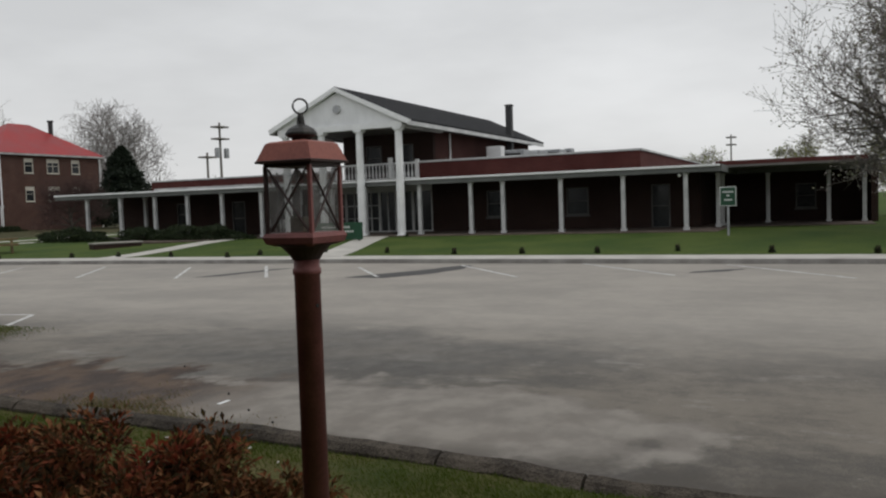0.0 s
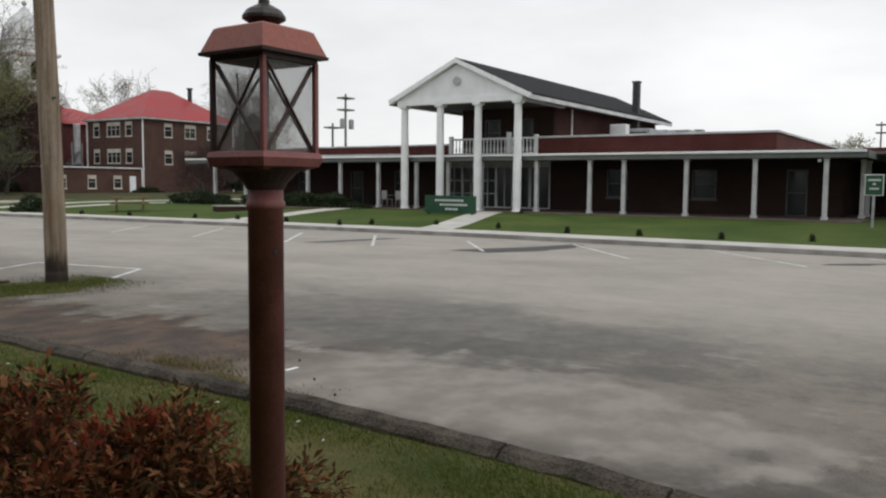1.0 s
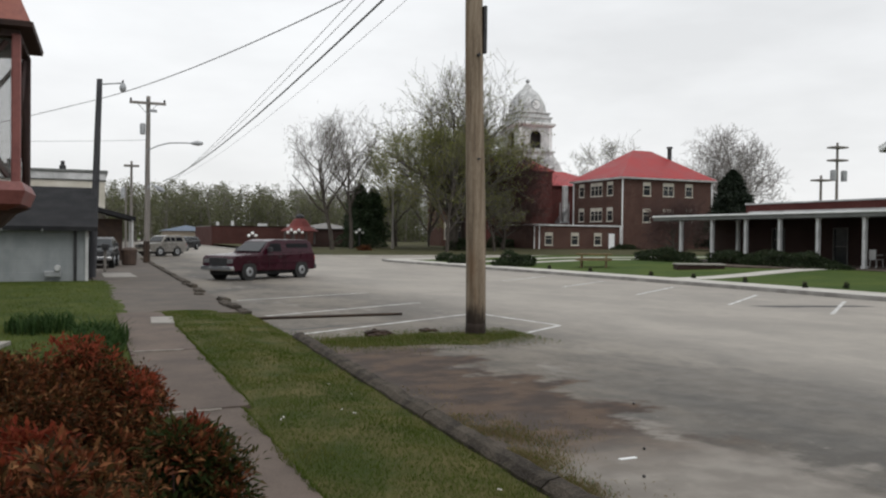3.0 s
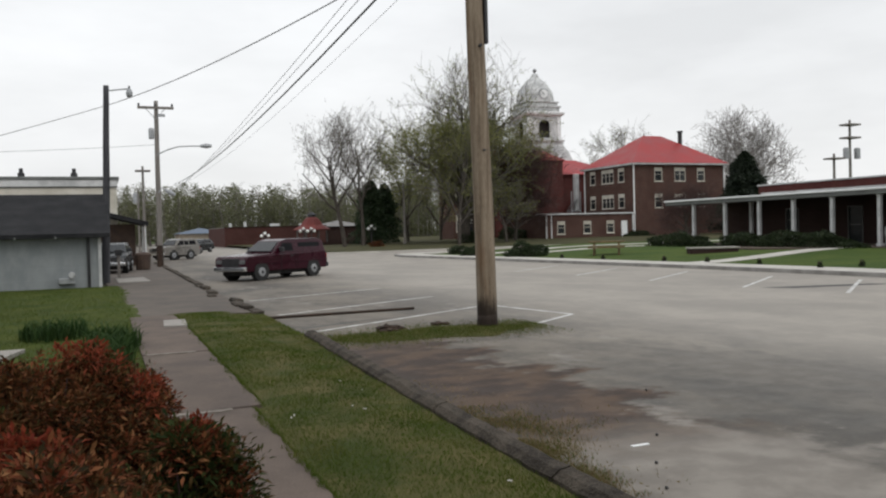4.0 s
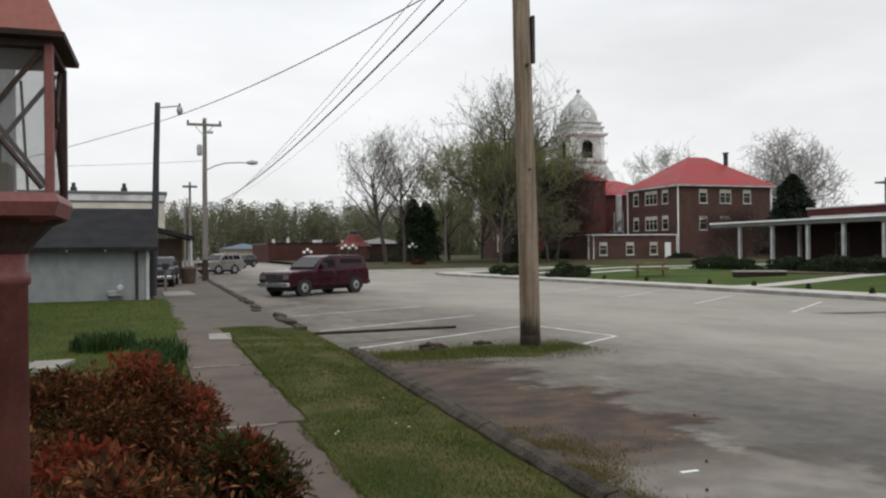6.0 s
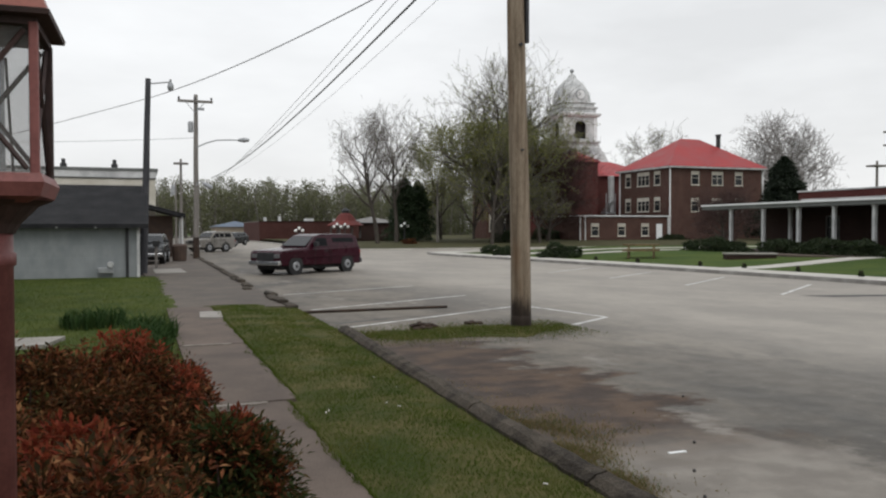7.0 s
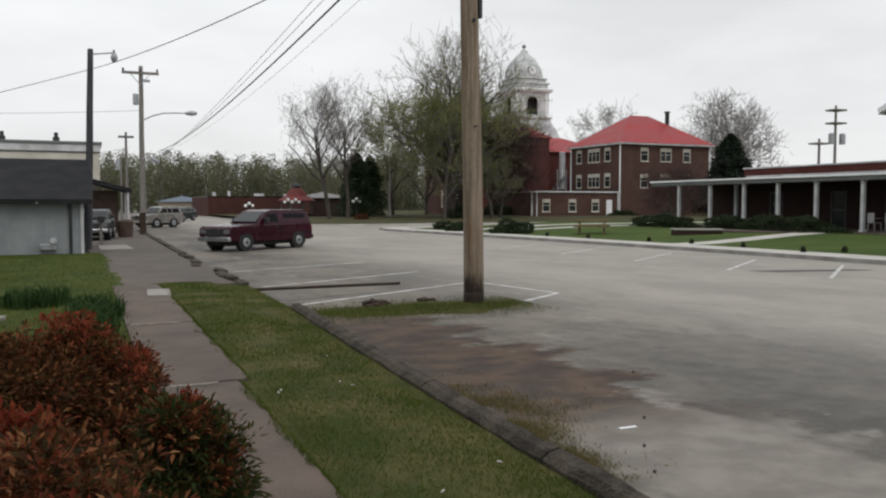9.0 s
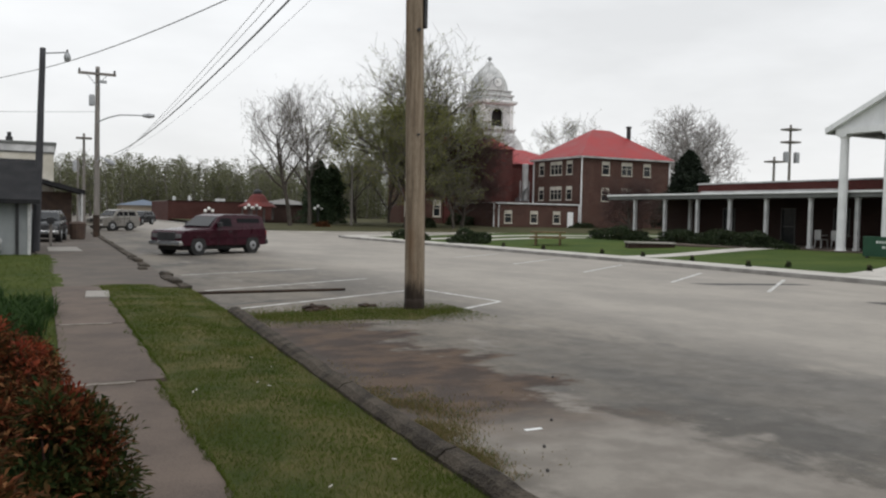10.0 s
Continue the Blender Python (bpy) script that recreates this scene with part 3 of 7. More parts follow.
def near_kerb_x(y):
    pts = [(-30, 1.45), (1.2, 2.18), (2.4, 2.36), (3.3, 2.46), (4.3, 2.50), (5.5, 2.53), (7.05, 2.58), (8.6, 2.64), (10.8, 2.73), (13.6, 2.86), (20, 2.9), (60, 2.95)]
    for (a, xa), (b, xb) in zip(pts, pts[1:]):
        if y <= b:
            return xa + (xb - xa) * (y - a) / (b - a)
    return 2.9


def sheet(name, xs, ys, height, mat, label, category):
    """A ground sheet over a grid; xs may depend on y."""
    vs, fs = [], []
    for y in ys:
        row = xs(y)
        vs += [(x, y, height(x, y)) for x in row]
    k = len(xs(ys[0]))
    for j in range(len(ys) - 1):
        for i in range(k - 1):
            a = j * k + i
            fs.append((a, a + 1, a + k + 1, a + k))
    return tagged(raw(name, vs, fs, mat), label, category, kind="structure")


def lin(a, b, n):
    return [a + (b - a) * i / (n - 1) for i in range(n)]


def bumpy(x, y, a):
    return a * noise.noise(Vector((x * 1.3, y * 1.3, 0.3))) + 0.4 * a * noise.noise(Vector((x * 4, y * 4, 2.3)))


def verge_z(x, y):
    return 0.085 + 0.025 * min(1, max(0, (x - 0.95) / 0.25)) - 0.05 * min(1, max(0, (x - 1.9) / 0.45)) + bumpy(x, y, 0.014)


sheet("verge", lambda y: lin(0.88, near_kerb_x(y) - 0.12, 9), lin(-30, 18.6, 140), lambda x, y: verge_z(x, y), "turf_near",
      "patchy grass strip between footpath and kerb", "grass verge")
sheet("yard", lambda y: lin(-60, -6, 6) + lin(-5.5, 0.36, 12), lin(-60, 31, 180), lambda x, y: 0.10 - 0.02 * min(1, max(0, (x + 0.3) / 0.5)) + bumpy(x, y, 0.012), "turf",
      "front yard grass beside the footpath", "lawn")
sheet("yard_back", lambda y: lin(-160, 2.2, 8), lin(31, 230, 12), lambda x, y: 0.03, "apron", "gravel and concrete lots along the street", "ground")

# far kerb line
FAR = [(20.2, -90), (20.9, 0), (21.05, 9), (21.1, 15), (20.7, 25), (19.9, 34), (18.9, 44), (18.0, 51.5), (18.4, 54.0), (20.0, 55.6), (24, 56.4), (60, 58.0), (160, 60)]


def offset_line(line, d):
    out = []
    for i, p in enumerate(line):
        a, b = Vector(line[max(0, i - 1)]), Vector(line[min(len(line) - 1, i + 1)])
        t = (b - a).normalized()
        out.append((p[0] + t.y * d, p[1] - t.x * d))
    return out


def ribbon(name, line, d0, d1, z0, z1, mat, label, category):
    bm = bmesh.new()
    a, b = offset_line(line, d0), offset_line(line, d1)
    rows = [[bm.verts.new((*p, z0)) for p in a], [bm.verts.new((*p, z1)) for p in a], [bm.verts.new((*p, z1)) for p in b], [bm.verts.new((*p, z0)) for p in b]]
    for r, s in zip(rows, rows[1:]):
        for i in range(len(line) - 1):
            bm.faces.new((r[i], s[i], s[i + 1], r[i + 1]))
    bmesh.ops.recalc_face_normals(bm, faces=bm.faces)
    return tagged(link(name, bm, mat), label, category, kind="structure")


ribbon("kerb_far", FAR, 0.0, 0.17, -0.05, 0.13, "kerb_far", "grey concrete kerb along the civic lawn", "kerb")
ribbon("pavement_far", FAR, 0.17, 1.75, 0.0, 0.135, "pale", "pale concrete pavement along the civic lawn", "pavement")
FAR2 = [(160, 66), (40, 65), (20, 64.5), (16.5, 65.5), (15.0, 68), (14.6, 75), (14.6, 230)]
ribbon("kerb_square", FAR2, 0.0, 0.2, -0.05, 0.14, "pale", "pale kerb round the courthouse square", "kerb")


def far_x(y):
    for (xa, a), (xb, b) in zip(FAR[:8], FAR[1:8]):
        if y <= b:
            return xa + (xb - xa) * (y - a) / (b - a)
    return 18.0 + max(0, y - 51.5) * 1.3


def lawn_z(x, y):
    t = min(1, max(0, (x - far_x(y) - 2.0) / 9.5))
    return 0.12 + 0.29 * t * t * (3 - 2 * t)


sheet("lawn", lambda y: [far_x(y) + 1.7 + d for d in (0, 1, 2, 3, 4, 5, 6, 7, 8, 9, 10, 12, 20, 40, 90)], lin(-90, 54.5, 120), lawn_z, "turf_far",
      "mown green lawn rising to the civic hall", "lawn")
sheet("square_lawn", lambda y: [14.8 + max(0, 68 - y) * 1.2 + d for d in (0, 2, 5, 10, 20, 40, 80, 140)], lin(65.0, 230, 30), lambda x, y: 0.13 + min(0.3, 0.01 * (y - 64)), "turf_square",
      "thin brownish courthouse square grass under the trees", "lawn")

# paths across the lawn


def path_strip(name, a, b, w, mat, label):
    a, b = Vector((*a, 0)), Vector((*b, 0))
    s = (b - a).normalized().cross(Vector((0, 0, 1))) * w / 2
    vs, fs = [], []
    n = 14
    for i in range(n + 1):
        p = a + (b - a) * i / n
        for q in (p - s, p + s):
            vs.append((q.x, q.y, lawn_z(p.x, p.y) + 0.022))
    fs = [(2 * i, 2 * i + 1, 2 * i + 3, 2 * i + 2) for i in range(n)]
    ob = raw(name, vs, fs, mat)
    md = ob.modifiers.new("thickness", "SOLIDIFY")
    md.thickness, md.offset = 0.05, -1 if True else 1
    return tagged(ob, label, "path", kind="structure")


path_strip("path_door", (22.3, 16.6), (33.0, 20.2), 1.3, "pale", "pale concrete walk up to the portico")
path_strip("path_side", (21.2, 26.9), (32.3, 28.7), 1.2, "pale", "pale concrete walk to the side colonnade")
path_strip("path_cross", (24.5, 44.0), (36.0, 42.6), 1.2, "pale", "pale concrete walk beside the colonnade end")
path_strip("path_lawn", (22.0, 47.0), (62, 50.5), 1.3, "pale", "pale concrete walk across the square lawn")
bed = bmesh.new()
poly(bed, [(-2.4, 2.0), (-0.2, 1.95), (0.02, 2.6), (0.10, 4.0), (0.12, 5.4), (-0.1, 6.3), (-1.2, 6.8), (-2.5, 6.9)], 0.0, 0.135)
tagged(link("planting_bed", bed, "soil"), "dark soil bed under the red-leaved bushes", "flower bed", kind="structure")
raw_beds = bmesh.new()
poly(raw_beds, [(29.5, 35.2), (33.0, 35.6), (33.0, 29.0), (30.6, 28.6), (29.2, 31.5)], 0.3, 0.44)
tagged(link("mulch_bed", raw_beds, "mulch"), "brown mulch bed before the colonnade", "flower bed", kind="structure")

# near kerb: long worn stones
kerb = thing("kerb_near", "weathered dark concrete kerb beside the verge", "kerb", kind="structure")
cuts = [-24, -20, -16, -12, -8.5, -5.5, -2.6, 0.1, 1.5, 2.6, 4.9, 7.2, 9.6, 11.7, 13.55]
for a, b in zip(cuts, cuts[1:]):
    bm = bmesh.new()
    n = 14
    rows = []
    for i in range(n + 1):
        y = a + 0.012 + (b - a - 0.024) * i / n
        x = near_kerb_x(y) + 0.012 * noise.noise(Vector((y * 3, 0, 0)))
        h = 0.15 + 0.022 * noise.noise(Vector((y * 2.2, 5, 0)))
        w = 0.02 * noise.noise(Vector((y * 5, 9, 0)))
        rows.append([bm.verts.new(p) for p in ((x - 0.17 + w, y, -0.02), (x - 0.155 + w, y, h - 0.06), (x - 0.10 + w, y, h - 0.015), (x - 0.01, y, h), (x + 0.04, y, h - 0.03 + w), (x + 0.07, y, -0.02))])
    for r, s in zip(rows, rows[1:]):
        for i in range(5):
            bm.faces.new((r[i], s[i], s[i + 1], r[i + 1]))
    bm.faces.new(rows[0])
    bm.faces.new(rows[-1][::-1])
    bmesh.ops.recalc_face_normals(bm, faces=bm.faces)
    part("kerb_stone", bm, "kerb_near", kerb)
rk = random.Random(8)
for a, b, x, h in ((17.7, 18.6, 2.74, 0.12), (18.7, 19.5, 2.70, 0.16), (19.6, 20.6, 2.66, 0.14), (20.7, 21.5, 2.76, 0.17), (23.2, 23.7, 2.45, 0.13), (24.2, 25.3, 2.60, 0.15), (26.4, 27.6, 2.66, 0.18), (27.8, 28.6, 2.62, 0.13),
                   (29, 31, 2.72, 0.14), (31, 34, 2.72, 0.13), (34, 37, 2.75, 0.15), (37, 40, 2.77, 0.14), (40, 43.5, 2.8, 0.15), (43.5, 47, 2.8, 0.14), (47, 51, 2.85, 0.15), (51, 56, 2.85, 0.15)):
    bm = bx(x - 0.17, x + 0.06, a, b - 0.04, -0.02, h, bevel=0.03)
    for v in bm.verts:
        v.co.x += rk.uniform(-0.02, 0.02)
        v.co.z += rk.uniform(-0.015, 0.015) if v.co.z > 0.05 else 0
    part("kerb_stone", bm, "kerb_near", kerb)

# footpath slabs
walkway = thing("footpath", "narrow old concrete footpath of uneven slabs", "footpath", kind="structure")
ys = [-16.5, -12.4, -8.3, -4.2, -0.1, 4.0, 8.08, 12.25, 15.1, 18.2]
rs = random.Random(4)
for a, b in zip(ys, ys[1:]):
    bm = bmesh.new()
    z = 0.118 + rs.uniform(-0.012, 0.012)
    right = (0.93 if a < 8 else 1.03) + rs.uniform(-0.012, 0.012)
    poly(bm, [(0.12, a + 0.012), (right, a + 0.012), (right + rs.uniform(-0.012, 0.012), b - 0.012), (0.12, b - 0.012)], 0.0, z)
    for v in bm.verts:
        if v.co.z > 0.05:
            v.co.z += 0.006 * rs.uniform(-1, 1)
    part("slab", bm, "slab", walkway)
    # worn pale mortar along the joint
    if 4 < b < 13:
        bm = bmesh.new()
        n = 14
        us = [0.16 + (right - 0.2 - 0.16) * i / n for i in range(n + 1)]
        poly(bm, [(u, b - 0.10 - 0.035 * noise.noise(Vector((u * 9, b, 2)))) for u in us] + [(u, b - 0.014) for u in reversed(us)], 0.09, z + 0.010)
        part("joint_mortar", bm, "path_worn", walkway)
bm = bmesh.new()
poly(bm, [(0.35, 18.3), (2.66, 18.0), (2.72, 30), (2.75, 56), (-0.6, 56), (-0.3, 33), (0.1, 24)], 0.0, 0.085)
tagged(link("apron", bm, "apron"), "grey broken concrete apron beside the street", "pavement", kind="structure")
bm = bmesh.new()
poly(bm, [(0.64, 15.85), (1.04, 15.75), (1.1, 16.95), (0.70, 16.95)], 0.0, 0.135)
tagged(link("cover_slab", bm, "path_old"), "pale square cover slab in the footpath", "cover slab", kind="structure")
bm = bmesh.new()
poly(bm, [(-6, 12.6), (-1.65, 12.8), (-1.45, 13.7), (-6, 13.7)], 0.0, 0.155)
tagged(link("yard_path", bm, "path_old"), "pale concrete path crossing the yard", "path", kind="structure")
bm = bmesh.new()
poly(bm, [(0.15, 33), (1.3, 33), (1.2, 36.5), (0.1, 36.5)], 0.05, 0.10)
tagged(link("apron_slab", bm, "path_old"), "pale newer slab in the apron", "pavement", kind="structure")

# painted lines, tar seams and one painted shadow
LINES = [((3.05, 14.4), (7.78, 17.08)), ((7.78, 17.08), (8.27, 14.23)), ((8.27, 14.23), (6.4, 12.9)), ((3.1, 17.8), (7.65, 20.18)),
         ((3.2, 22.1), (7.5, 24.1)), ((16.0, 14.4), (19.8, 17.25)), ((16.4, 11.0), (19.4, 13.35)), ((16.7, 7.1), (20.2, 10.15)),
         ((15.5, 17.3), (19.2, 20.05)), ((17.4, 3.3), (20.9, 6.5)), ((15.4, 21.2), (19.3, 24.2)), ((15.2, 25.2), (19.0, 28.2)),
         ((17.0, -0.6), (20.6, 2.4)), ((15.0, 29.4), (18.6, 32.2))]
for (xa, ya), (xb, yb) in LINES:
    d = Vector((xb - xa, yb - ya, 0))
    s = d.normalized().cross(Vector((0, 0, 1))) * 0.05
    bm = bmesh.new()
    n = 8
    pts = [Vector((xa, ya, 0)) + d * i / n for i in range(n + 1)]
    lo = [bm.verts.new((p.x - s.x * rs.uniform(0.8, 1.1), p.y - s.y, 0.004)) for p in pts]
    hi = [bm.verts.new((p.x + s.x * rs.uniform(0.8, 1.1), p.y + s.y, 0.004)) for p in pts]
    for i in range(n):
        bm.faces.new((lo[i], hi[i], hi[i + 1], lo[i + 1]))
    tagged(link("stall_line", bm, "line"), "worn white painted parking line on asphalt", "road marking", "stall lines", "structure")
SEAMS_AND_SHADOW = [[(15.7, 16.9), (16.2, 16.25), (17.6, 15.9), (19.0, 15.65), (18.8, 16.1), (17.2, 16.5)],
         [(16.2, 12.0), (16.1, 10.7), (17.4, 9.9), (18.8, 9.6), (20.2, 9.75), (20.2, 10.2), (18.9, 10.6), (17.6, 11.2)],
         # the first outline here is a shadow drawn beside the stall line
         [(3.0, 14.95), (4.4, 15.62), (5.3, 15.85), (5.3, 15.92), (4.4, 15.75), (3.0, 15.1)], [(18.0, 3.1), (18.6, 2.2), (19.4, 1.7), (19.2, 2.2), (18.5, 3.0)]]
for pts in SEAMS_AND_SHADOW:
    bm = bmesh.new()
    ring = []
    for i, p in enumerate(pts):
        q = pts[(i + 1) % len(pts)]
        for k in range(5):
            v = Vector(p).lerp(Vector(q), k / 5)
            ring.append(bm.verts.new((v.x + rs.uniform(-0.04, 0.04), v.y + rs.uniform(-0.04, 0.04), 0.003)))
    bm.faces.new(ring)
    bmesh.ops.triangulate(bm, faces=bm.faces)
    bmesh.ops.recalc_face_normals(bm, faces=bm.faces)
    ob = tagged(link("tar_and_shadow", bm, "tar"), "dark tar and painted shadow patches on the asphalt", "road patch", "tar seams", "structure")

# ---- civic hall ----
hall = thing("civic_hall", "long dark red brick hall with white columned portico", "building")
WX, DX = 36.0, 37.5  # parapet line and recessed wall line
wins = [(10.6, 11.75, 1.15, 2.55), (15.0, 16.1, 1.15, 2.55), (6.6, 7.5, 0.42, 2.55)]
# recessed walls take the shade-darkened brick, parapets the redder one
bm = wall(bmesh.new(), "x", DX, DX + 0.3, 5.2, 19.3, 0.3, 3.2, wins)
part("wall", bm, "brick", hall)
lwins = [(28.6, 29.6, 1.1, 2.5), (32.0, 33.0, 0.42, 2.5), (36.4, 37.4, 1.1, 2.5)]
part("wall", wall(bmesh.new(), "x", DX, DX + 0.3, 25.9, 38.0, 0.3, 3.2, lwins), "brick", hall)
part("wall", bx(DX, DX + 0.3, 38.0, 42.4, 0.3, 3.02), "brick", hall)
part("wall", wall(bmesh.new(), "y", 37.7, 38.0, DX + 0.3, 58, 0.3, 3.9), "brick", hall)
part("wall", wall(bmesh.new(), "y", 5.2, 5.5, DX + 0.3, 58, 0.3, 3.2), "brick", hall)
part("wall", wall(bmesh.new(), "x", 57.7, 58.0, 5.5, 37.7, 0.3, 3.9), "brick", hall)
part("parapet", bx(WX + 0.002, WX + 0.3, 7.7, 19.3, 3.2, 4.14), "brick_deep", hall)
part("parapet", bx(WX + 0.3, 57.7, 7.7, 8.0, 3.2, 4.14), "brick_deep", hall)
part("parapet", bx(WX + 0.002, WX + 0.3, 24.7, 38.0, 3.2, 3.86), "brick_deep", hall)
part("coping", bx(WX - 0.06, WX + 0.36, 7.62, 19.35, 4.14, 4.24, bevel=0.015), "white_old", hall)
part("coping", bx(WX + 0.36, 57.7, 7.62, 8.06, 4.14, 4.24, bevel=0.015), "white_old", hall)
part("coping", bx(WX - 0.06, WX + 0.36, 24.65, 38.06, 3.86, 3.95, bevel=0.015), "white_old", hall)
part("flashing", bx(WX - 0.02, WX, 28.0, 37.8, 3.27, 3.46), "white_old", hall, "peeling pale flashing")
part("flat_roof", bx(WX + 0.3, 57.7, 5.5, 37.7, 3.05, 3.25), "flat_roof", hall)
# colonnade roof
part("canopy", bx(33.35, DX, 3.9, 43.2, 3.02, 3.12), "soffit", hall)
part("canopy_roof", bx(33.30, WX, 3.86, 43.25, 3.12, 3.2), "flat_roof", hall)
part("fascia", bx(33.22, 33.30, 3.86, 43.25, 2.92, 3.22, bevel=0.01), "fascia", hall)
part("gutter", bx(33.12, 33.22, 3.86, 43.25, 3.13, 3.23, bevel=0.02), "white", hall, "white gutter edge")
part("fascia", bx(33.30, 41.0, 3.80, 3.88, 2.92, 3.22), "fascia", hall)
part("fascia", bx(33.30, WX, 43.2, 43.28, 2.92, 3.22), "fascia", hall)
part("floor_slab", bx(32.3, DX, 3.9, 43.2, 0.2, 0.45, bevel=0.01), "slab", hall)
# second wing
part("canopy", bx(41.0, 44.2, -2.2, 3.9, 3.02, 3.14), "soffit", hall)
part("fascia", bx(40.92, 41.0, -2.2, 3.9, 2.95, 3.28), "fascia", hall)
part("parapet", bx(43.9, 44.2, -2.2, 5.2, 3.14, 3.75), "brick_deep", hall)
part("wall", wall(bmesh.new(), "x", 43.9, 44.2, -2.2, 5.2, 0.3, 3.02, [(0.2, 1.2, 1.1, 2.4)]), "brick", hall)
part("wall", bx(41.3, 56, -2.5, -2.2, 0.3, 3.6), "brick", hall)
part("canopy", bx(DX, 44.2, 3.9, 5.2, 3.02, 3.12), "soffit", hall)
part("canopy_roof", bx(WX + 0.01, 58, -2.2, 5.2, 3.15, 3.25), "flat_roof", hall)
part("floor_slab", bx(DX, 44, -2.2, 5.2, 0.2, 0.44), "slab", hall)

post_bm = bmesh.new()
box(post_bm, -0.09, 0.09, -0.09, 0.09, 0.0, 2.5, bevel=0.012)
box(post_bm, -0.125, 0.125, -0.125, 0.125, 0.0, 0.12, bevel=0.01)
box(post_bm, -0.12, 0.12, -0.12, 0.12, 2.4, 2.48, bevel=0.01)
post = part("post", post_bm, "white_old", hall)
post.location = (33.52, 5.3, 0.45)
for x, y in [(33.52, v) for v in (8.0, 10.86, 13.7, 15.35, 18.1, 21.2, 23.2, 25.2, 27.75, 30.46, 32.95, 35.4, 38.1, 40.85)] + [(36.6, 4.3), (38.6, 4.3), (41.15, 2.4), (41.15, -0.35), (41.15, -1.9), (35.6, 38.2)]:
    p = post.copy()
    scene.collection.objects.link(p)
    p.location = (x, y, 0.45)

# portico
for y in (25.57, 23.34, 21.10, 18.87):
    bm = lathe(bmesh.new(), [(0.27, 0.38), (0.27, 0.47), (0.215, 0.50), (0.215, 0.56), (0.20, 0.6), (0.205, 2.4), (0.18, 5.5), (0.18, 5.58), (0.21, 5.62), (0.21, 5.66)], 20, (32.95, y))
    box(bm, 32.72, 33.18, y - 0.23, y + 0.23, 5.66, 5.78, bevel=0.01)
    part("column", bm, "white", hall, "tall round white column", smooth=False)
part("step", bx(31.9, 32.4, 18.3, 26.2, 0.2, 0.40, bevel=0.01), "pale", hall)
part("portico_beam", bx(32.72, 33.18, 18.55, 25.9, 5.78, 6.06), "white", hall)
part("portico_beam", bx(33.18, 37.6, 18.55, 18.85, 5.78, 6.06), "white_old", hall)
part("portico_beam", bx(33.18, 37.6, 25.6, 25.9, 5.78, 6.06), "white_old", hall)
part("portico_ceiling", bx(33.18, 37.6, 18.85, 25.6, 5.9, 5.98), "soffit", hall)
YL, YR, YC, ZE, ZA = 26.35, 18.1, 22.25, 6.02, 7.92
bm = bmesh.new()
tri = [(YR + 0.35, 6.06), (YL - 0.35, 6.06), (YC, 7.72)]
f = [bm.verts.new((32.80, y, z)) for y, z in tri]
g = [bm.verts.new((33.0, y, z)) for y, z in tri]
bm.faces.new(f)
bm.faces.new(g[::-1])
for i in range(3):
    bm.faces.new((f[i], g[i], g[(i + 1) % 3], f[(i + 1) % 3]))
bmesh.ops.recalc_face_normals(bm, faces=bm.faces)
part("gable", bm, "siding", hall, "white lap siding gable")
bm = rod(bmesh.new(), (32.72, YC, 6.88), (32.80, YC, 6.88), 0.24, 0.24, 8)
vent = part("gable_vent", bm, "white_old", hall, "round louvred gable vent")
bm = rod(bmesh.new(), (32.70, YC, 6.88), (32.725, YC, 6.88), 0.19, 0.19, 8)
part("louvre", bm, "grey_metal", vent)
for ye in (YL, YR):
    bm = bmesh.new()
    sgn = 1 if ye > YC else -1
    a = [(32.62, ye, ZE), (32.62, YC, ZA), (54.0, YC, ZA), (54.0, ye, ZE)]
    lo = [bm.verts.new(p) for p in a]
    hi = [bm.verts.new((p[0], p[1], p[2] + 0.10)) for p in a]
    bm.faces.new(lo)
    bm.faces.new(hi[::-1])
    for i in range(4):
        bm.faces.new((lo[i], lo[(i + 1) % 4], hi[(i + 1) % 4], hi[i]))
    bmesh.ops.recalc_face_normals(bm, faces=bm.faces)
    part("roof", bm, "shingle", hall, "charcoal shingle roof slope")
    bm = bmesh.new()
    v = [bm.verts.new(p) for p in ((32.55, ye - 0.03 * sgn, ZE - 0.17), (32.55, YC, ZA - 0.15), (32.55, YC, ZA + 0.07), (32.55, ye + 0.02 * sgn, ZE + 0.07))]
    w = [bm.verts.new((32.80 if i < 2 else 32.80, p.co.y, p.co.z)) for i, p in enumerate(v)]
    bm.faces.new(v)
    bm.faces.new(w[::-1])
    for i in range(4):
        bm.faces.new((v[i], v[(i + 1) % 4], w[(i + 1) % 4], w[i]))
    bmesh.ops.recalc_face_normals(bm, faces=bm.faces)
    part("rake_board", bm, "white", hall)
    part("eave_board", bx(32.6, 54.0, min(ye, ye - 0.08 * sgn), max(ye, ye - 0.08 * sgn), ZE - 0.2, ZE), "white_old", hall)
    part("soffit", bx(32.8, 54.0, min(ye - 0.08 * sgn, YC + sgn * 2.95), max(ye - 0.08 * sgn, YC + sgn * 2.95), ZE - 0.06, ZE - 0.02), "soffit", hall)
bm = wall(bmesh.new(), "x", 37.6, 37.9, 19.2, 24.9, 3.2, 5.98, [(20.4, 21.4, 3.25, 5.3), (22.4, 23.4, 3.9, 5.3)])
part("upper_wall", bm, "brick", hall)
# darker brick here carries the shade of the eave in its colour
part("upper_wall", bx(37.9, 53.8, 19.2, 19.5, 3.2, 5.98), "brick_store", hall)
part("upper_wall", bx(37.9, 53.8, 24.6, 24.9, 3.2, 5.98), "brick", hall)
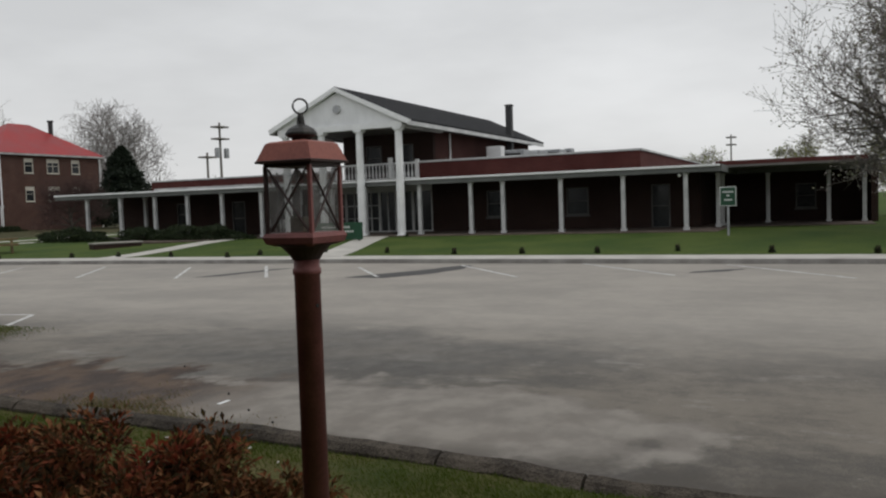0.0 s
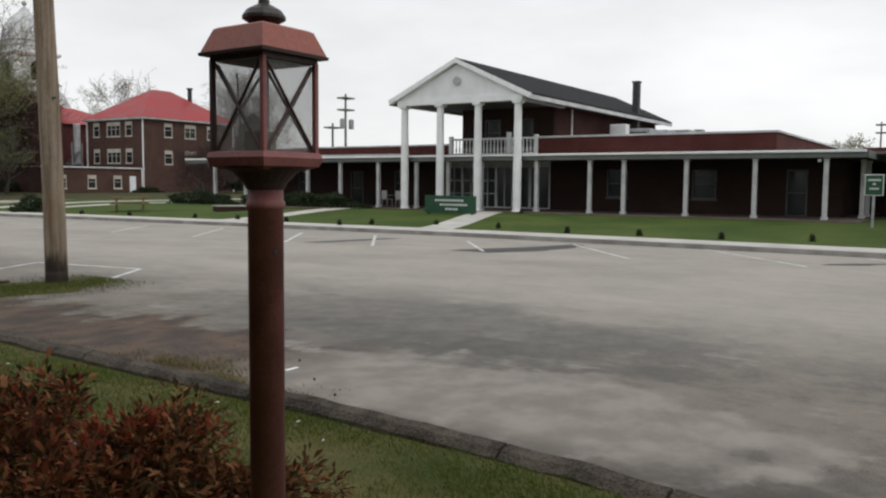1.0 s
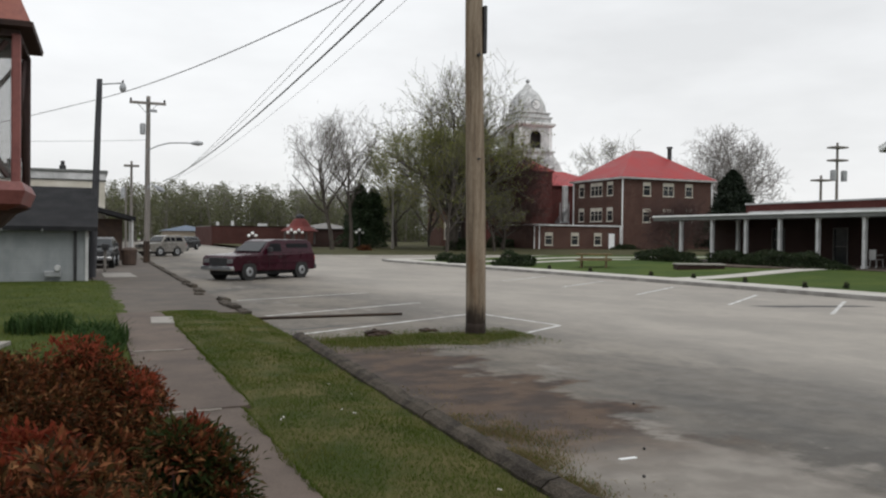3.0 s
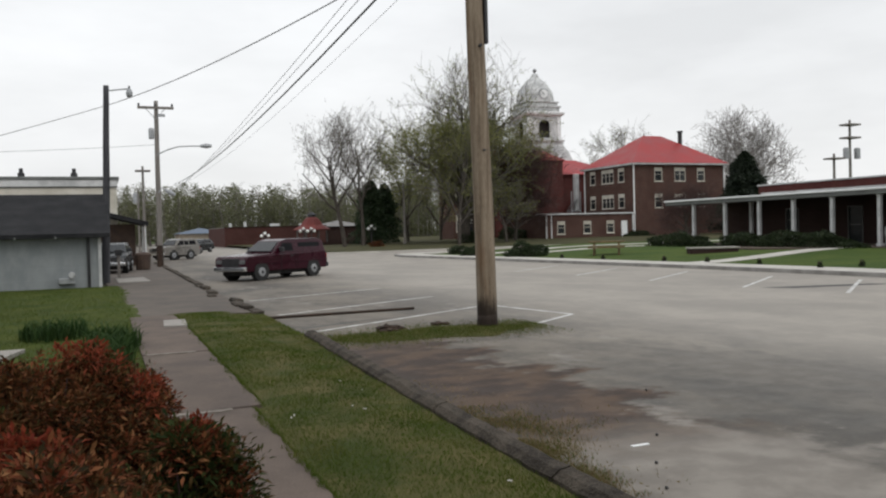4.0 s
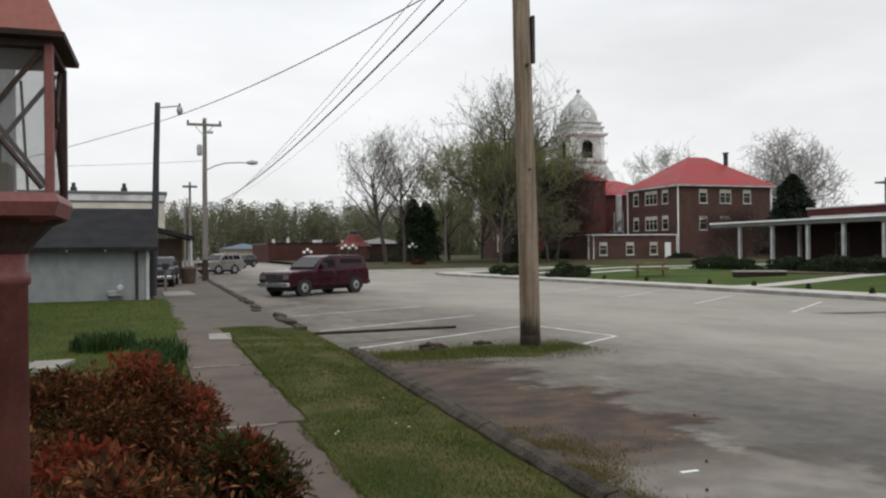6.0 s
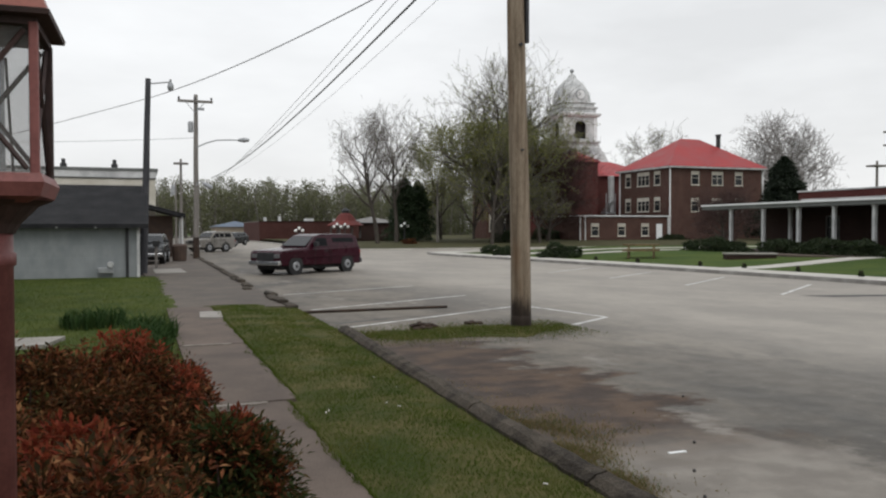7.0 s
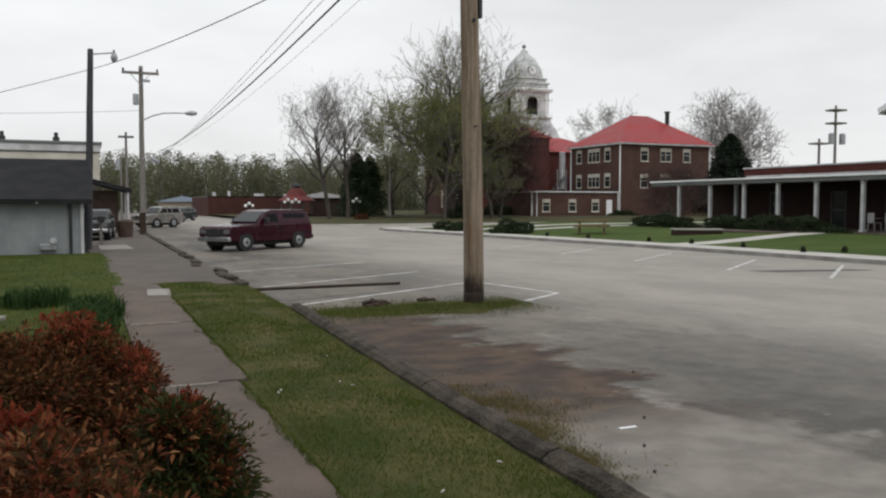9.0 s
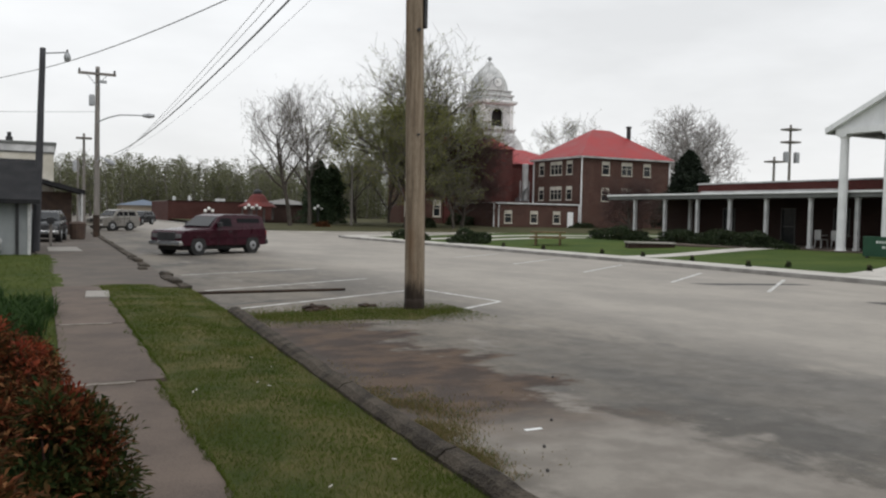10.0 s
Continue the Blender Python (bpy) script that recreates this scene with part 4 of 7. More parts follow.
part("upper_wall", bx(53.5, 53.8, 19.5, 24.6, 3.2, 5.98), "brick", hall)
part("downspout", rod(bmesh.new(), (39.7, 19.12, 3.3), (39.7, 19.12, 5.9), 0.06, 0.06, 8), "white", hall)
part("balcony_floor", bx(33.5, 37.6, 19.2, 24.9, 3.2, 3.28), "slab", hall)
rail = part("balcony_rail", bx(35.9, 36.05, 19.35, 24.65, 4.12, 4.22, bevel=0.01), "white", hall, "white turned baluster railing")
part("bottom_rail", bx(35.92, 36.03, 19.35, 24.65, 3.34, 3.42), "white", rail)
for i in range(24):
    y = 19.5 + i * 0.217
    bm = lathe(bmesh.new(), [(0.03, 3.42), (0.05, 3.5), (0.062, 3.62), (0.035, 3.75), (0.028, 3.95), (0.045, 4.02), (0.03, 4.12)], 6, (35.975, y))
    part("baluster", bm, "white", rail)
for y in (19.4, 21.0, 24.6):
    part("newel", bx(35.87, 36.08, y - 0.1, y + 0.1, 3.28, 4.34 if y != 21.0 else 4.5, bevel=0.015), "white", rail)


def window(parent, face, c, u0, u1, z0, z1, mullions=1, rails=1, mat="frame", depth=0.12, wide=0.07, name="window", sill=True, out=-1, blind=0.0):
    """Frame, panes and sill in an opening; the outer face looks towards out along the axis."""
    def b(a0, a1, d0, d1, e0, e1):
        d0, d1 = sorted((c + out * d0, c + out * d1))
        return bx(d0, d1, a0, a1, e0, e1) if face == "x" else bx(a0, a1, d0, d1, e0, e1)
    bm = bmesh.new()
    for q in ((u0, u0 + wide, z0, z1), (u1 - wide, u1, z0, z1), (u0 + wide, u1 - wide, z0, z0 + wide), (u0 + wide, u1 - wide, z1 - wide, z1)):
        s = b(q[0], q[1], -depth, 0.03, q[2], q[3])
        me = bpy.data.meshes.new("t")
        s.to_mesh(me)
        s.free()
        bm.from_mesh(me)
        bpy.data.meshes.remove(me)
    w = part(name, bm, mat, parent)
    us = lin(u0 + wide, u1 - wide, mullions + 2)
    zs = lin(z0 + wide, z1 - wide, rails + 2)
    for u in us[1:-1]:
        part("mullion", b(u - wide / 3, u + wide / 3, -depth, 0.01, z0 + wide, z1 - wide), mat, w)
    for z in zs[1:-1]:
        part("glazing_bar", b(u0 + wide, u1 - wide, -depth * 0.9, -0.01, z - wide / 3, z + wide / 3), mat, w)
    for i in range(len(us) - 1):
        part("pane", b(us[i], us[i + 1], -depth * 0.7, -depth * 0.5, z0 + wide, z1 - wide), "pane", w)
    if blind:
        part("blind", b(us[0], us[-1], -depth * 0.42, -depth * 0.3, z1 - wide - (z1 - z0) * blind, z1 - wide), "cream", w, "drawn cream blind")
    if sill:
        part("sill", b(u0 - 0.06, u1 + 0.06, -0.01, 0.09, z0 - 0.09, z0), mat, w)
    return w


for q in wins + lwins:
    window(hall, "x", DX, *q, mullions=0, rails=1, sill=q[2] > 0.6)
window(hall, "x", 43.9, 0.2, 1.2, 1.1, 2.4, 0, 1)
window(hall, "x", 37.6, 20.4, 21.4, 3.25, 5.3, 0, 0, sill=False)
window(hall, "x", 37.6, 22.4, 23.4, 3.9, 5.3, 0, 1)
# glazed entrance
edges = [19.3, 20.5, 21.55, 22.6, 23.7, 24.8, 25.9]
for i, (a, b) in enumerate(zip(edges, edges[1:])):
    window(hall, "x", DX, a, b, 0.45, 2.75, 0 if i < 2 else 1, 0 if i < 3 else 2, mat="white_old", wide=0.07, name="glazed_door" if i < 2 else "window", sill=False)
part("lintel", bx(DX, DX + 0.3, 19.3, 25.9, 2.75, 3.02), "white_old", hall)
# black sheet put in as the darkness of the lobby
part("lobby_dark_sheet", bx(38.9, 39.0, 19.3, 25.9, 0.4, 3.0), "dark_room", hall)
part("porch_light", sphere(bmesh.new(), (33.42, 5.55, 2.82), 0.075), "globe", hall, "small white globe light", smooth=True)
# chimney and roof plant
part("stove_pipe", bx(47.78, 48.18, 18.3, 18.7, 4.0, 8.2, bevel=0.02), "cable", hall, "black square stove pipe")
part("pipe_cap", bx(47.73, 48.23, 18.25, 18.75, 8.2, 8.28, bevel=0.02), "cable", hall)
for x0, x1, y0, y1, h in ((44.6, 47.4, 16.4, 18.4, 1.85), (48.4, 50.2, 16.6, 18.0, 2.0), (51.0, 52.6, 16.0, 17.4, 2.15), (53.3, 53.9, 15.8, 16.4, 2.3)):
    bm = bx(x0, x1, y0, y1, 3.25, 3.25 + h, bevel=0.05)
    unit = tagged(link("rooftop_unit", bm, "grey_metal"), "grey metal ventilation unit on the flat roof", "roof unit", "rooftop units")
    part("grille", bx(x0 - 0.02, x0, y0 + 0.2, y1 - 0.2, 3.5, 3.05 + h), "dark_metal", unit)
tagged(link("white_vent", bx(43.4, 44.0, 17.4, 18.4, 3.25, 5.3, bevel=0.05), "white"), "white metal vent hood on the flat roof", "roof vent")

# ---- courthouse ----
court = thing("courthouse", "red-roofed brick courthouse with a white domed clock tower", "building")
CX0, CX1, CY0, CY1, CZ = 63.7, 78.4, 88.6, 100.2, 9.6


south = [(66.95, 68.2), (70.2, 72.0), (73.95, 75.2)]
sh = [(a, b, z, z + 1.8) for a, b in south for z in (3.95, 7.45)]
part("wall", wall(bmesh.new(), "y", CY0, CY0 + 0.4, CX0, CX1, 0.1, CZ, sh), "brick_court", court)
west = [(90.75, 92.1), (93.2, 96.0), (97.6, 98.9)]
wh = [(a, b, z, z + 1.85) for a, b in west for z in (4.05, 7.5)]
part("wall", wall(bmesh.new(), "x", CX0, CX0 + 0.4, CY0 + 0.4, CY1, 0.1, CZ, wh), "brick_court", court)
part("wall", bx(CX1 - 0.4, CX1, CY0 + 0.4, CY1, 0.1, CZ), "brick_court", court)
part("wall", bx(CX0 + 0.4, CX1 - 0.4, CY1 - 0.4, CY1, 0.1, CZ), "brick_court", court)
for q in sh:
    window(court, "y", CY0, *q, mullions=0 if q[1] - q[0] < 1.5 else 1, rails=1, mat="cream", wide=0.07, blind=0.22)
for q in wh:
    window(court, "x", CX0, *q, mullions=0 if q[1] - q[0] < 1.5 else 2, rails=1, mat="cream", wide=0.07, blind=0.22)
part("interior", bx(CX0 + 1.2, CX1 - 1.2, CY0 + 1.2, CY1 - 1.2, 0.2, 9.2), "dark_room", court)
part("cornice", bx(CX0 - 0.55, CX1 + 0.55, CY0 - 0.55, CY1 + 0.55, CZ, CZ + 0.22, bevel=0.03), "white_old", court)


def hip(x0, x1, y0, y1, z, h, over=0.6):
    bm = bmesh.new()
    x0, x1, y0, y1 = x0 - over, x1 + over, y0 - over, y1 + over
    w, d = x1 - x0, y1 - y0
    if w >= d:
        r = [(x0 + d / 2, (y0 + y1) / 2), (x1 - d / 2, (y0 + y1) / 2)]
    else:
        r = [((x0 + x1) / 2, y0 + w / 2), ((x0 + x1) / 2, y1 - w / 2)]
    if abs(w - d) < 0.01:
        r[1] = (r[1][0] + 0.02, r[1][1])
    e = [bm.verts.new((*p, z)) for p in ((x0, y0), (x1, y0), (x1, y1), (x0, y1))]
    t = [bm.verts.new((*p, z + h)) for p in r]
    bm.faces.new(e[::-1])
    if w >= d:
        for q in ((e[0], e[1], t[1], t[0]), (e[1], e[2], t[1]), (e[2], e[3], t[0], t[1]), (e[3], e[0], t[0])):
            bm.faces.new(q)
    else:
        for q in ((e[0], e[1], t[0]), (e[1], e[2], t[1], t[0]), (e[2], e[3], t[1]), (e[3], e[0], t[0], t[1])):
            bm.faces.new(q)
    bmesh.ops.recalc_face_normals(bm, faces=bm.faces)
    return bm


part("roof", hip(CX0, CX1, CY0, CY1, CZ + 0.22, 4.3), "red_roof", court, "bright red hipped metal roof")
flue = part("flue", rod(bmesh.new(), (74.6, 92.8, 10.5), (74.6, 92.8, 14.5), 0.3, 0.3, 12), "dark_metal", court, "dark roof flue with a cap")
part("cap", rod(bmesh.new(), (74.6, 92.8, 14.5), (74.6, 92.8, 14.7), 0.42, 0.42, 12), "dark_metal", flue)
part("roof_vent", bx(67.2, 67.8, 91.6, 92.2, 11.0, 11.9), "red_roof", court)
for x, y in ((CX0 - 0.1, CY0 - 0.1), (CX1 + 0.1, CY0 - 0.1), (CX0 - 0.1, CY1)):
    part("downspout", rod(bmesh.new(), (x, y, 0.3), (x, y, CZ), 0.09, 0.09, 8), "white", court)
# single-storey annex
ah = [(50.85, 51.95, 0.85, 2.4), (54.6, 55.7, 0.85, 2.4), (58.0, 59.1, 0.85, 2.4), (60.2, 61.1, 0.3, 2.35)]
part("annex_wall", wall(bmesh.new(), "y", 86.6, 87.0, 49.2, 62.1, 0.1, 3.2, ah), "brick_court", court)
part("annex_wall", bx(49.2, 49.6, 87.0, 98, 0.1, 3.2), "brick_court", court)
part("annex_wall", bx(61.7, 62.1, 87.0, 98.0, 0.1, 3.2), "brick_court", court)
part("annex_roof", bx(49.0, 62.3, 86.4, 98.2, 3.2, 3.38, bevel=0.03), "white_old", court)
for q in ah[:3]:
    window(court, "y", 86.6, *q, mullions=0, rails=1, mat="cream", wide=0.08, blind=0.22)
part("door", bx(60.2, 61.1, 86.62, 86.7, 0.3, 2.35), "white", court, "white side door")
for x in (49.3, 50.0, 61.9):
    part("downspout", rod(bmesh.new(), (x, 86.5, 0.2), (x, 86.5, 3.2), 0.08, 0.08, 8), "white", court)
part("interior", bx(50.2, 61.4, 88.2, 97, 0.2, 3.0), "dark_room", court)
# main block
mh = [(a, a + 1.2, z, z + 2.4) for a in (45.0, 46.9, 49.4) for z in (1.4, 5.4)]
part("main_wall", wall(bmesh.new(), "y", 104.0, 104.5, 44.6, 56.6, 0.1, 10.2, mh), "brick_court", court)
for q in mh:
    window(court, "y", 104.0, *q, mullions=0, rails=1, mat="cream", wide=0.14, blind=0.3)
part("main_wall", bx(44.6, 45.1, 104.5, 109.0, 0.1, 10.2), "brick_court", court)
part("interior", bx(45.6, 56, 106, 108.5, 0.2, 9.8), "dark_room", court)
part("rear_wall", bx(61.0, 72.0, 112.0, 131.5, 0.1, 10.2), "brick_court", court)
part("pavilion_wall", bx(56.6, 61.4, 102.5, 108, 0.1, 11.2), "brick_deep", court, "square brick corner pavilion")
part("pavilion_cornice", bx(56.4, 61.6, 102.3, 108.2, 11.2, 11.36), "dull_red_roof", court)
part("pavilion_roof", hip(56.6, 61.4, 102.5, 108.0, 11.36, 1.75, 0.4), "red_roof", court)
part("link_wall", bx(61.4, 72.0, 105.0, 105.4, 0.1, 9.5), "brick_deep", court)
part("link_roof", hip(58.5, 74.0, 105.0, 116.0, 9.5, 2.6, 0.5), "red_roof", court)
part("roof", hip(60.5, 72.0, 110.0, 132.0, 10.2, 2.0, 0.5), "red_roof", court)
part("gable_roof", hip(50.7, 55.6, 103.4, 114.0, 10.2, 2.9, 0.2), "red_roof", court)
part("side_roof", hip(44.6, 56.6, 104.0, 109.0, 10.2, 1.6, 0.4), "red_roof", court)
part("gable_wall", bx(51.0, 55.3, 103.7, 104.0, 0.1, 10.2), "brick_deep", court)
stair = part("stair_tower", bx(61.6, 63.2, 100.6, 102.0, 3.9, 4.1), "grey_metal", court, "grey metal outside stair")
for k in range(9):
    part("tread", bx(61.6 + 0.17 * k, 61.9 + 0.17 * k, 100.7, 101.9, 4.2 + 0.2 * k, 4.25 + 0.2 * k), "grey_metal", stair)
for x in (61.65, 63.1):
    part("rail_post", rod(bmesh.new(), (x, 100.65, 0.2), (x, 100.65, 6.8), 0.07, 0.07, 6), "grey_metal", stair)
part("vent_duct", bx(62.7, 63.3, 101.2, 101.9, 4.1, 9.3, bevel=0.05), "white_old", court, "pale sheet metal duct")
# tower
TX, TY, TH = 69.2, 124.0, 3.05
tower = part("tower_base", lathe(bmesh.new(), [(7.4, 10.2), (7.0, 11.8), (5.7, 14.4), (5.0, 15.4), (4.7, 15.7), (4.7, 16.2)], 4, (TX, TY), turn=math.pi / 4), "white_old", court, "weathered white painted clock tower")
part("ledge", lathe(bmesh.new(), [(4.4, 16.2), (5.0, 16.25), (5.05, 16.5), (4.4, 16.6)], 4, (TX, TY), turn=math.pi / 4), "white_old", tower)
hole_y, hole_x = [(TX - 1.1, TX + 1.1, 16.9, 19.9)], [(TY - 1.1, TY + 1.1, 16.9, 19.9)]
bm = wall(bmesh.new(), "y", TY - TH, TY - TH + 0.4, TX - TH, TX + TH, 16.6, 20.5, hole_y)
wall(bm, "y", TY + TH - 0.4, TY + TH, TX - TH, TX + TH, 16.6, 20.5, hole_y)
wall(bm, "x", TX - TH, TX - TH + 0.4, TY - TH + 0.4, TY + TH - 0.4, 16.6, 20.5, hole_x)
wall(bm, "x", TX + TH - 0.4, TX + TH, TY - TH + 0.4, TY + TH - 0.4, 16.6, 20.5, hole_x)
belfry = part("belfry", bm, "white_old", tower)
for sx in (-1, 1):
    for sy in (-1, 1):
        part("pilaster", bx(TX + sx * (TH - 0.25) - 0.35, TX + sx * (TH - 0.25) + 0.35, TY + sy * (TH - 0.25) - 0.35, TY + sy * (TH - 0.25) + 0.35, 16.6, 20.5, bevel=0.03), "white", belfry)
for rot in range(4):
    bm = bmesh.new()
    top = [bm.verts.new((1.1 - 2.2 * i / 10, -TH - 0.02, 19.92)) for i in range(11)]
    arc = [bm.verts.new((1.1 * math.cos(math.pi * i / 10), -TH - 0.02, 18.8 + 1.1 * math.sin(math.pi * i / 10))) for i in range(11)]
    for i in range(10):
        bm.faces.new((top[i], top[i + 1], arc[i + 1], arc[i]))
    me = part("arch", bm, "white_old", tower)
    me.data.transform(Matrix.Rotation(rot * math.pi / 2, 4, "Z"))
    me.data.transform(Matrix.Translation((TX, TY, 0)))
# black block added for the shade behind the belfry arches
part("belfry_dark_block", bx(TX - 2.0, TX + 2.0, TY - 2.0, TY + 2.0, 16.65, 20.2), "dark_room", tower)
part("cornice", lathe(bmesh.new(), [(4.4, 20.5), (5.0, 20.75), (5.15, 21.0), (5.15, 21.2), (4.3, 21.35)], 4, (TX, TY), turn=math.pi / 4), "white", tower)
part("clock_stage", lathe(bmesh.new(), [(4.2, 21.3), (4.2, 21.9), (4.55, 22.1), (4.55, 22.3), (3.9, 22.4), (3.9, 22.8), (4.2, 22.95), (4.1, 23.1)], 4, (TX, TY), turn=math.pi / 4), "white_old", tower)
part("dome", lathe(bmesh.new(), [(3.3, 23.0), (3.25, 23.6), (3.1, 24.4), (2.75, 25.3), (2.2, 26.2), (1.45, 27.0), (0.85, 27.45), (0.6, 27.9), (0.3, 28.2)], 8, (TX, TY), turn=math.pi / 8), "white_old", tower, "eight-sided weathered white dome")
fin = rod(bmesh.new(), (TX, TY, 28.0), (TX, TY, 29.0), 0.14, 0.09, 8)
sphere(fin, (TX, TY, 28.75), 0.36)
part("finial", fin, "grey_metal", tower)
for ang in (-90, 180):
    v = Vector((math.cos(radians(ang)), math.sin(radians(ang)), 0))
    c = Vector((TX, TY, 24.3)) + v * 2.75
    dial = part("clock_face", rod(bmesh.new(), c, c + v * 0.35, 0.75, 0.75, 20), "white", tower, "round white clock face")
    part("clock_rim", rod(bmesh.new(), c, c + v * 0.3, 0.9, 0.9, 20), "grey_metal", tower)
    s = v.cross(Vector((0, 0, 1)))
    o = c + v * 0.37
    part("clock_hand", rod(bmesh.new(), o, o + s * 0.5 + Vector((0, 0, 0.35)), 0.06, 0.04, 4), "dark_metal", dial)
    part("clock_hand", rod(bmesh.new(), o, o + s * 0.7 - Vector((0, 0, 0.25)), 0.05, 0.03, 4), "dark_metal", dial)

# ---- roadside lantern ----
LX, LY = -0.60, 1.668
lamp = thing("post_lantern", "faded red metal post lantern with four glass sides", "lamp", pose(LX, LY, 0.1, 0, 0, -1))
LZ = -0.1


def ngon_ring(bm, prof, n, turn):
    return lathe(bm, [(r, z + LZ) for r, z in prof], n, turn=turn)


lp = part("post", ngon_ring(bmesh.new(), [(0.043, 0.05), (0.043, 1.70), (0.047, 1.702), (0.047, 1.72), (0.043, 1.722), (0.043, 1.76)], 24, 0), "lamp_red", lamp, "round reddish brown steel post", smooth=True)
bm = rod(bmesh.new(), (-0.0088, -0.0412, 1.598 + LZ), (-0.0094, -0.0440, 1.598 + LZ), 0.0065, 0.0065, 10)
part("screw_hole", bm, "lamp_dark", lp)
T4 = math.pi / 4
# dark material paints the collar's underside as if in shade
part("collar", ngon_ring(bmesh.new(), [(0.046, 1.75), (0.054, 1.765), (0.080, 1.792), (0.10, 1.80)], 20, 0), "strap", lamp, "flared collar coloured dark as its shaded underside")
part("tray", ngon_ring(bmesh.new(), [(0.10, 1.796), (0.130, 1.805), (0.140, 1.825), (0.132, 1.838), (0.10, 1.84)], 4, T4), "lamp_red", lamp, "square lower tray")
part("top_frame", ngon_ring(bmesh.new(), [(0.127, 2.052), (0.127, 2.066)], 4, T4), "strap", lamp)
for i in range(4):
    a = T4 + i * math.pi / 2
    c = Vector((math.cos(a), math.sin(a), 0))
    bm = bmesh.new()
    box(bm, -0.0062, 0.0062, -0.0062, 0.0062, 1.835 + LZ, 2.056 + LZ, bevel=0.002)
    bmesh.ops.transform(bm, matrix=Matrix.Translation(c * 0.121) @ Matrix.Rotation(a + T4, 4, "Z"), verts=bm.verts)
    # lit bars red, shaded bars brown: the light's side is in the colours
    part("corner_bar", bm, "lamp_red" if i in (3, 2) else "strap", lamp)
    d = Vector((math.cos(a + math.pi / 2), math.sin(a + math.pi / 2), 0))
    p, q = c * 0.115, d * 0.115
    pane = raw("pane", [p * 0.985 + Vector((0, 0, 1.84 + LZ)), q * 0.985 + Vector((0, 0, 1.84 + LZ)), q * 0.985 + Vector((0, 0, 2.05 + LZ)), p * 0.985 + Vector((0, 0, 2.05 + LZ))], [(0, 1, 2, 3)], "pane_lamp", lamp)
    md = pane.modifiers.new("thickness", "SOLIDIFY")
    md.thickness = 0.003
    pane.visible_shadow = False
    for lo, hi in ((p, q), (q, p)):
        a0, a1 = lo.lerp(hi, 0.06), lo.lerp(hi, 0.94)
        k = 1.02 if lo is p else 1.05
        part("cross_strap", rod(bmesh.new(), a0 * k + Vector((0, 0, 1.845 + LZ)), a1 * k + Vector((0, 0, 2.045 + LZ)), 0.0042, 0.0042, 5), "strap", lamp)
part("eave", ngon_ring(bmesh.new(), [(0.125, 2.062), (0.153, 2.064), (0.155, 2.071), (0.14, 2.075)], 4, T4), "strap", lamp)
part("hood", ngon_ring(bmesh.new(), [(0.149, 2.073), (0.118, 2.128), (0.105, 2.133), (0.05, 2.139)], 4, T4), "lamp_roof", lamp, "sun-bleached red hipped hood")
part("vent_cap", ngon_ring(bmesh.new(), [(0.028, 2.136), (0.034, 2.146), (0.052, 2.156), (0.052, 2.163), (0.043, 2.176), (0.026, 2.186), (0.014, 2.192), (0.012, 2.212), (0.008, 2.226)], 16, 0), "lamp_dark", lamp, "dark round vent cap")
bm = bmesh.new()
pts = [Vector((0.024 * math.cos(2 * math.pi * i / 20) * 0.7071, -0.024 * math.cos(2 * math.pi * i / 20) * 0.7071, 2.25 + LZ + 0.024 * math.sin(2 * math.pi * i / 20))) for i in range(21)]
sweep(bm, pts, 0.0036, 6)
part("ring", bm, "lamp_dark", lamp, "thin lifting ring")
part("burner", bx(-0.035, 0.02, -0.02, 0.035, 1.835 + LZ, 1.89 + LZ, bevel=0.004), "burner", lamp, "olive burner box")
part("burner_pipe", rod(bmesh.new(), (0.0, 0.0, 1.88 + LZ), (0.0, 0.0, 1.93 + LZ), 0.008, 0.008, 8), "lamp_dark", lamp)
part("wire", rod(bmesh.new(), (0.028, 0.112, 1.85 + LZ), (0.018, 0.118, 2.04 + LZ), 0.0025, 0.0025, 5), "cable", lamp)

# ---- utility poles and wires ----


def bent_pole(bm, x, y, z0, z1, r0, r1, lean=(0, 0), n=18, rows=14):
    prev = None
    for i in range(rows + 1):
        t = i / rows
        c = Vector((x + lean[0] * t + 0.02 * noise.noise(Vector((x, t * 3, 0))), y + lean[1] * t, z0 + (z1 - z0) * t))
        r = r0 + (r1 - r0) * t
        ring = [bm.verts.new(c + Vector((math.cos(2 * math.pi * k / n), math.sin(2 * math.pi * k / n), 0)) * r * (1 + 0.02 * noise.noise(Vector((k * 0.9, t * 6, x))))) for k in range(n)]
        if prev:
            for k in range(n):
                bm.faces.new((prev[k], prev[(k + 1) % n], ring[(k + 1) % n], ring[k]))
        prev = ring
    bm.faces.new(prev)
    return bm


near_pole = thing("utility_pole", "thick weathered wooden utility pole with a dark foot", "utility pole")
part("shaft", bent_pole(bmesh.new(), 6.02, 13.46, 0.2, 10.5, 0.182, 0.136, (-0.16, 0.06)), "wood_pole", near_pole, smooth=True)
part("butt", bent_pole(bmesh.new(), 6.02, 13.46, -0.1, 0.21, 0.192, 0.1825, rows=3), "wood_pole", near_pole, "dark tarred foot", smooth=True)
part("conduit_clip", bx(6.06, 6.12, 13.33, 13.43, 5.05, 5.9, bevel=0.01), "dark_metal", near_pole, "dark metal strip bracket")
part("bolt", rod(bmesh.new(), (5.94, 13.27, 5.0), (5.94, 13.35, 5.0), 0.03, 0.03, 8), "dark_metal", near_pole)
part("bolt", rod(bmesh.new(), (5.96, 13.26, 3.15), (5.96, 13.36, 3.15), 0.02, 0.02, 8), "dark_metal", near_pole)


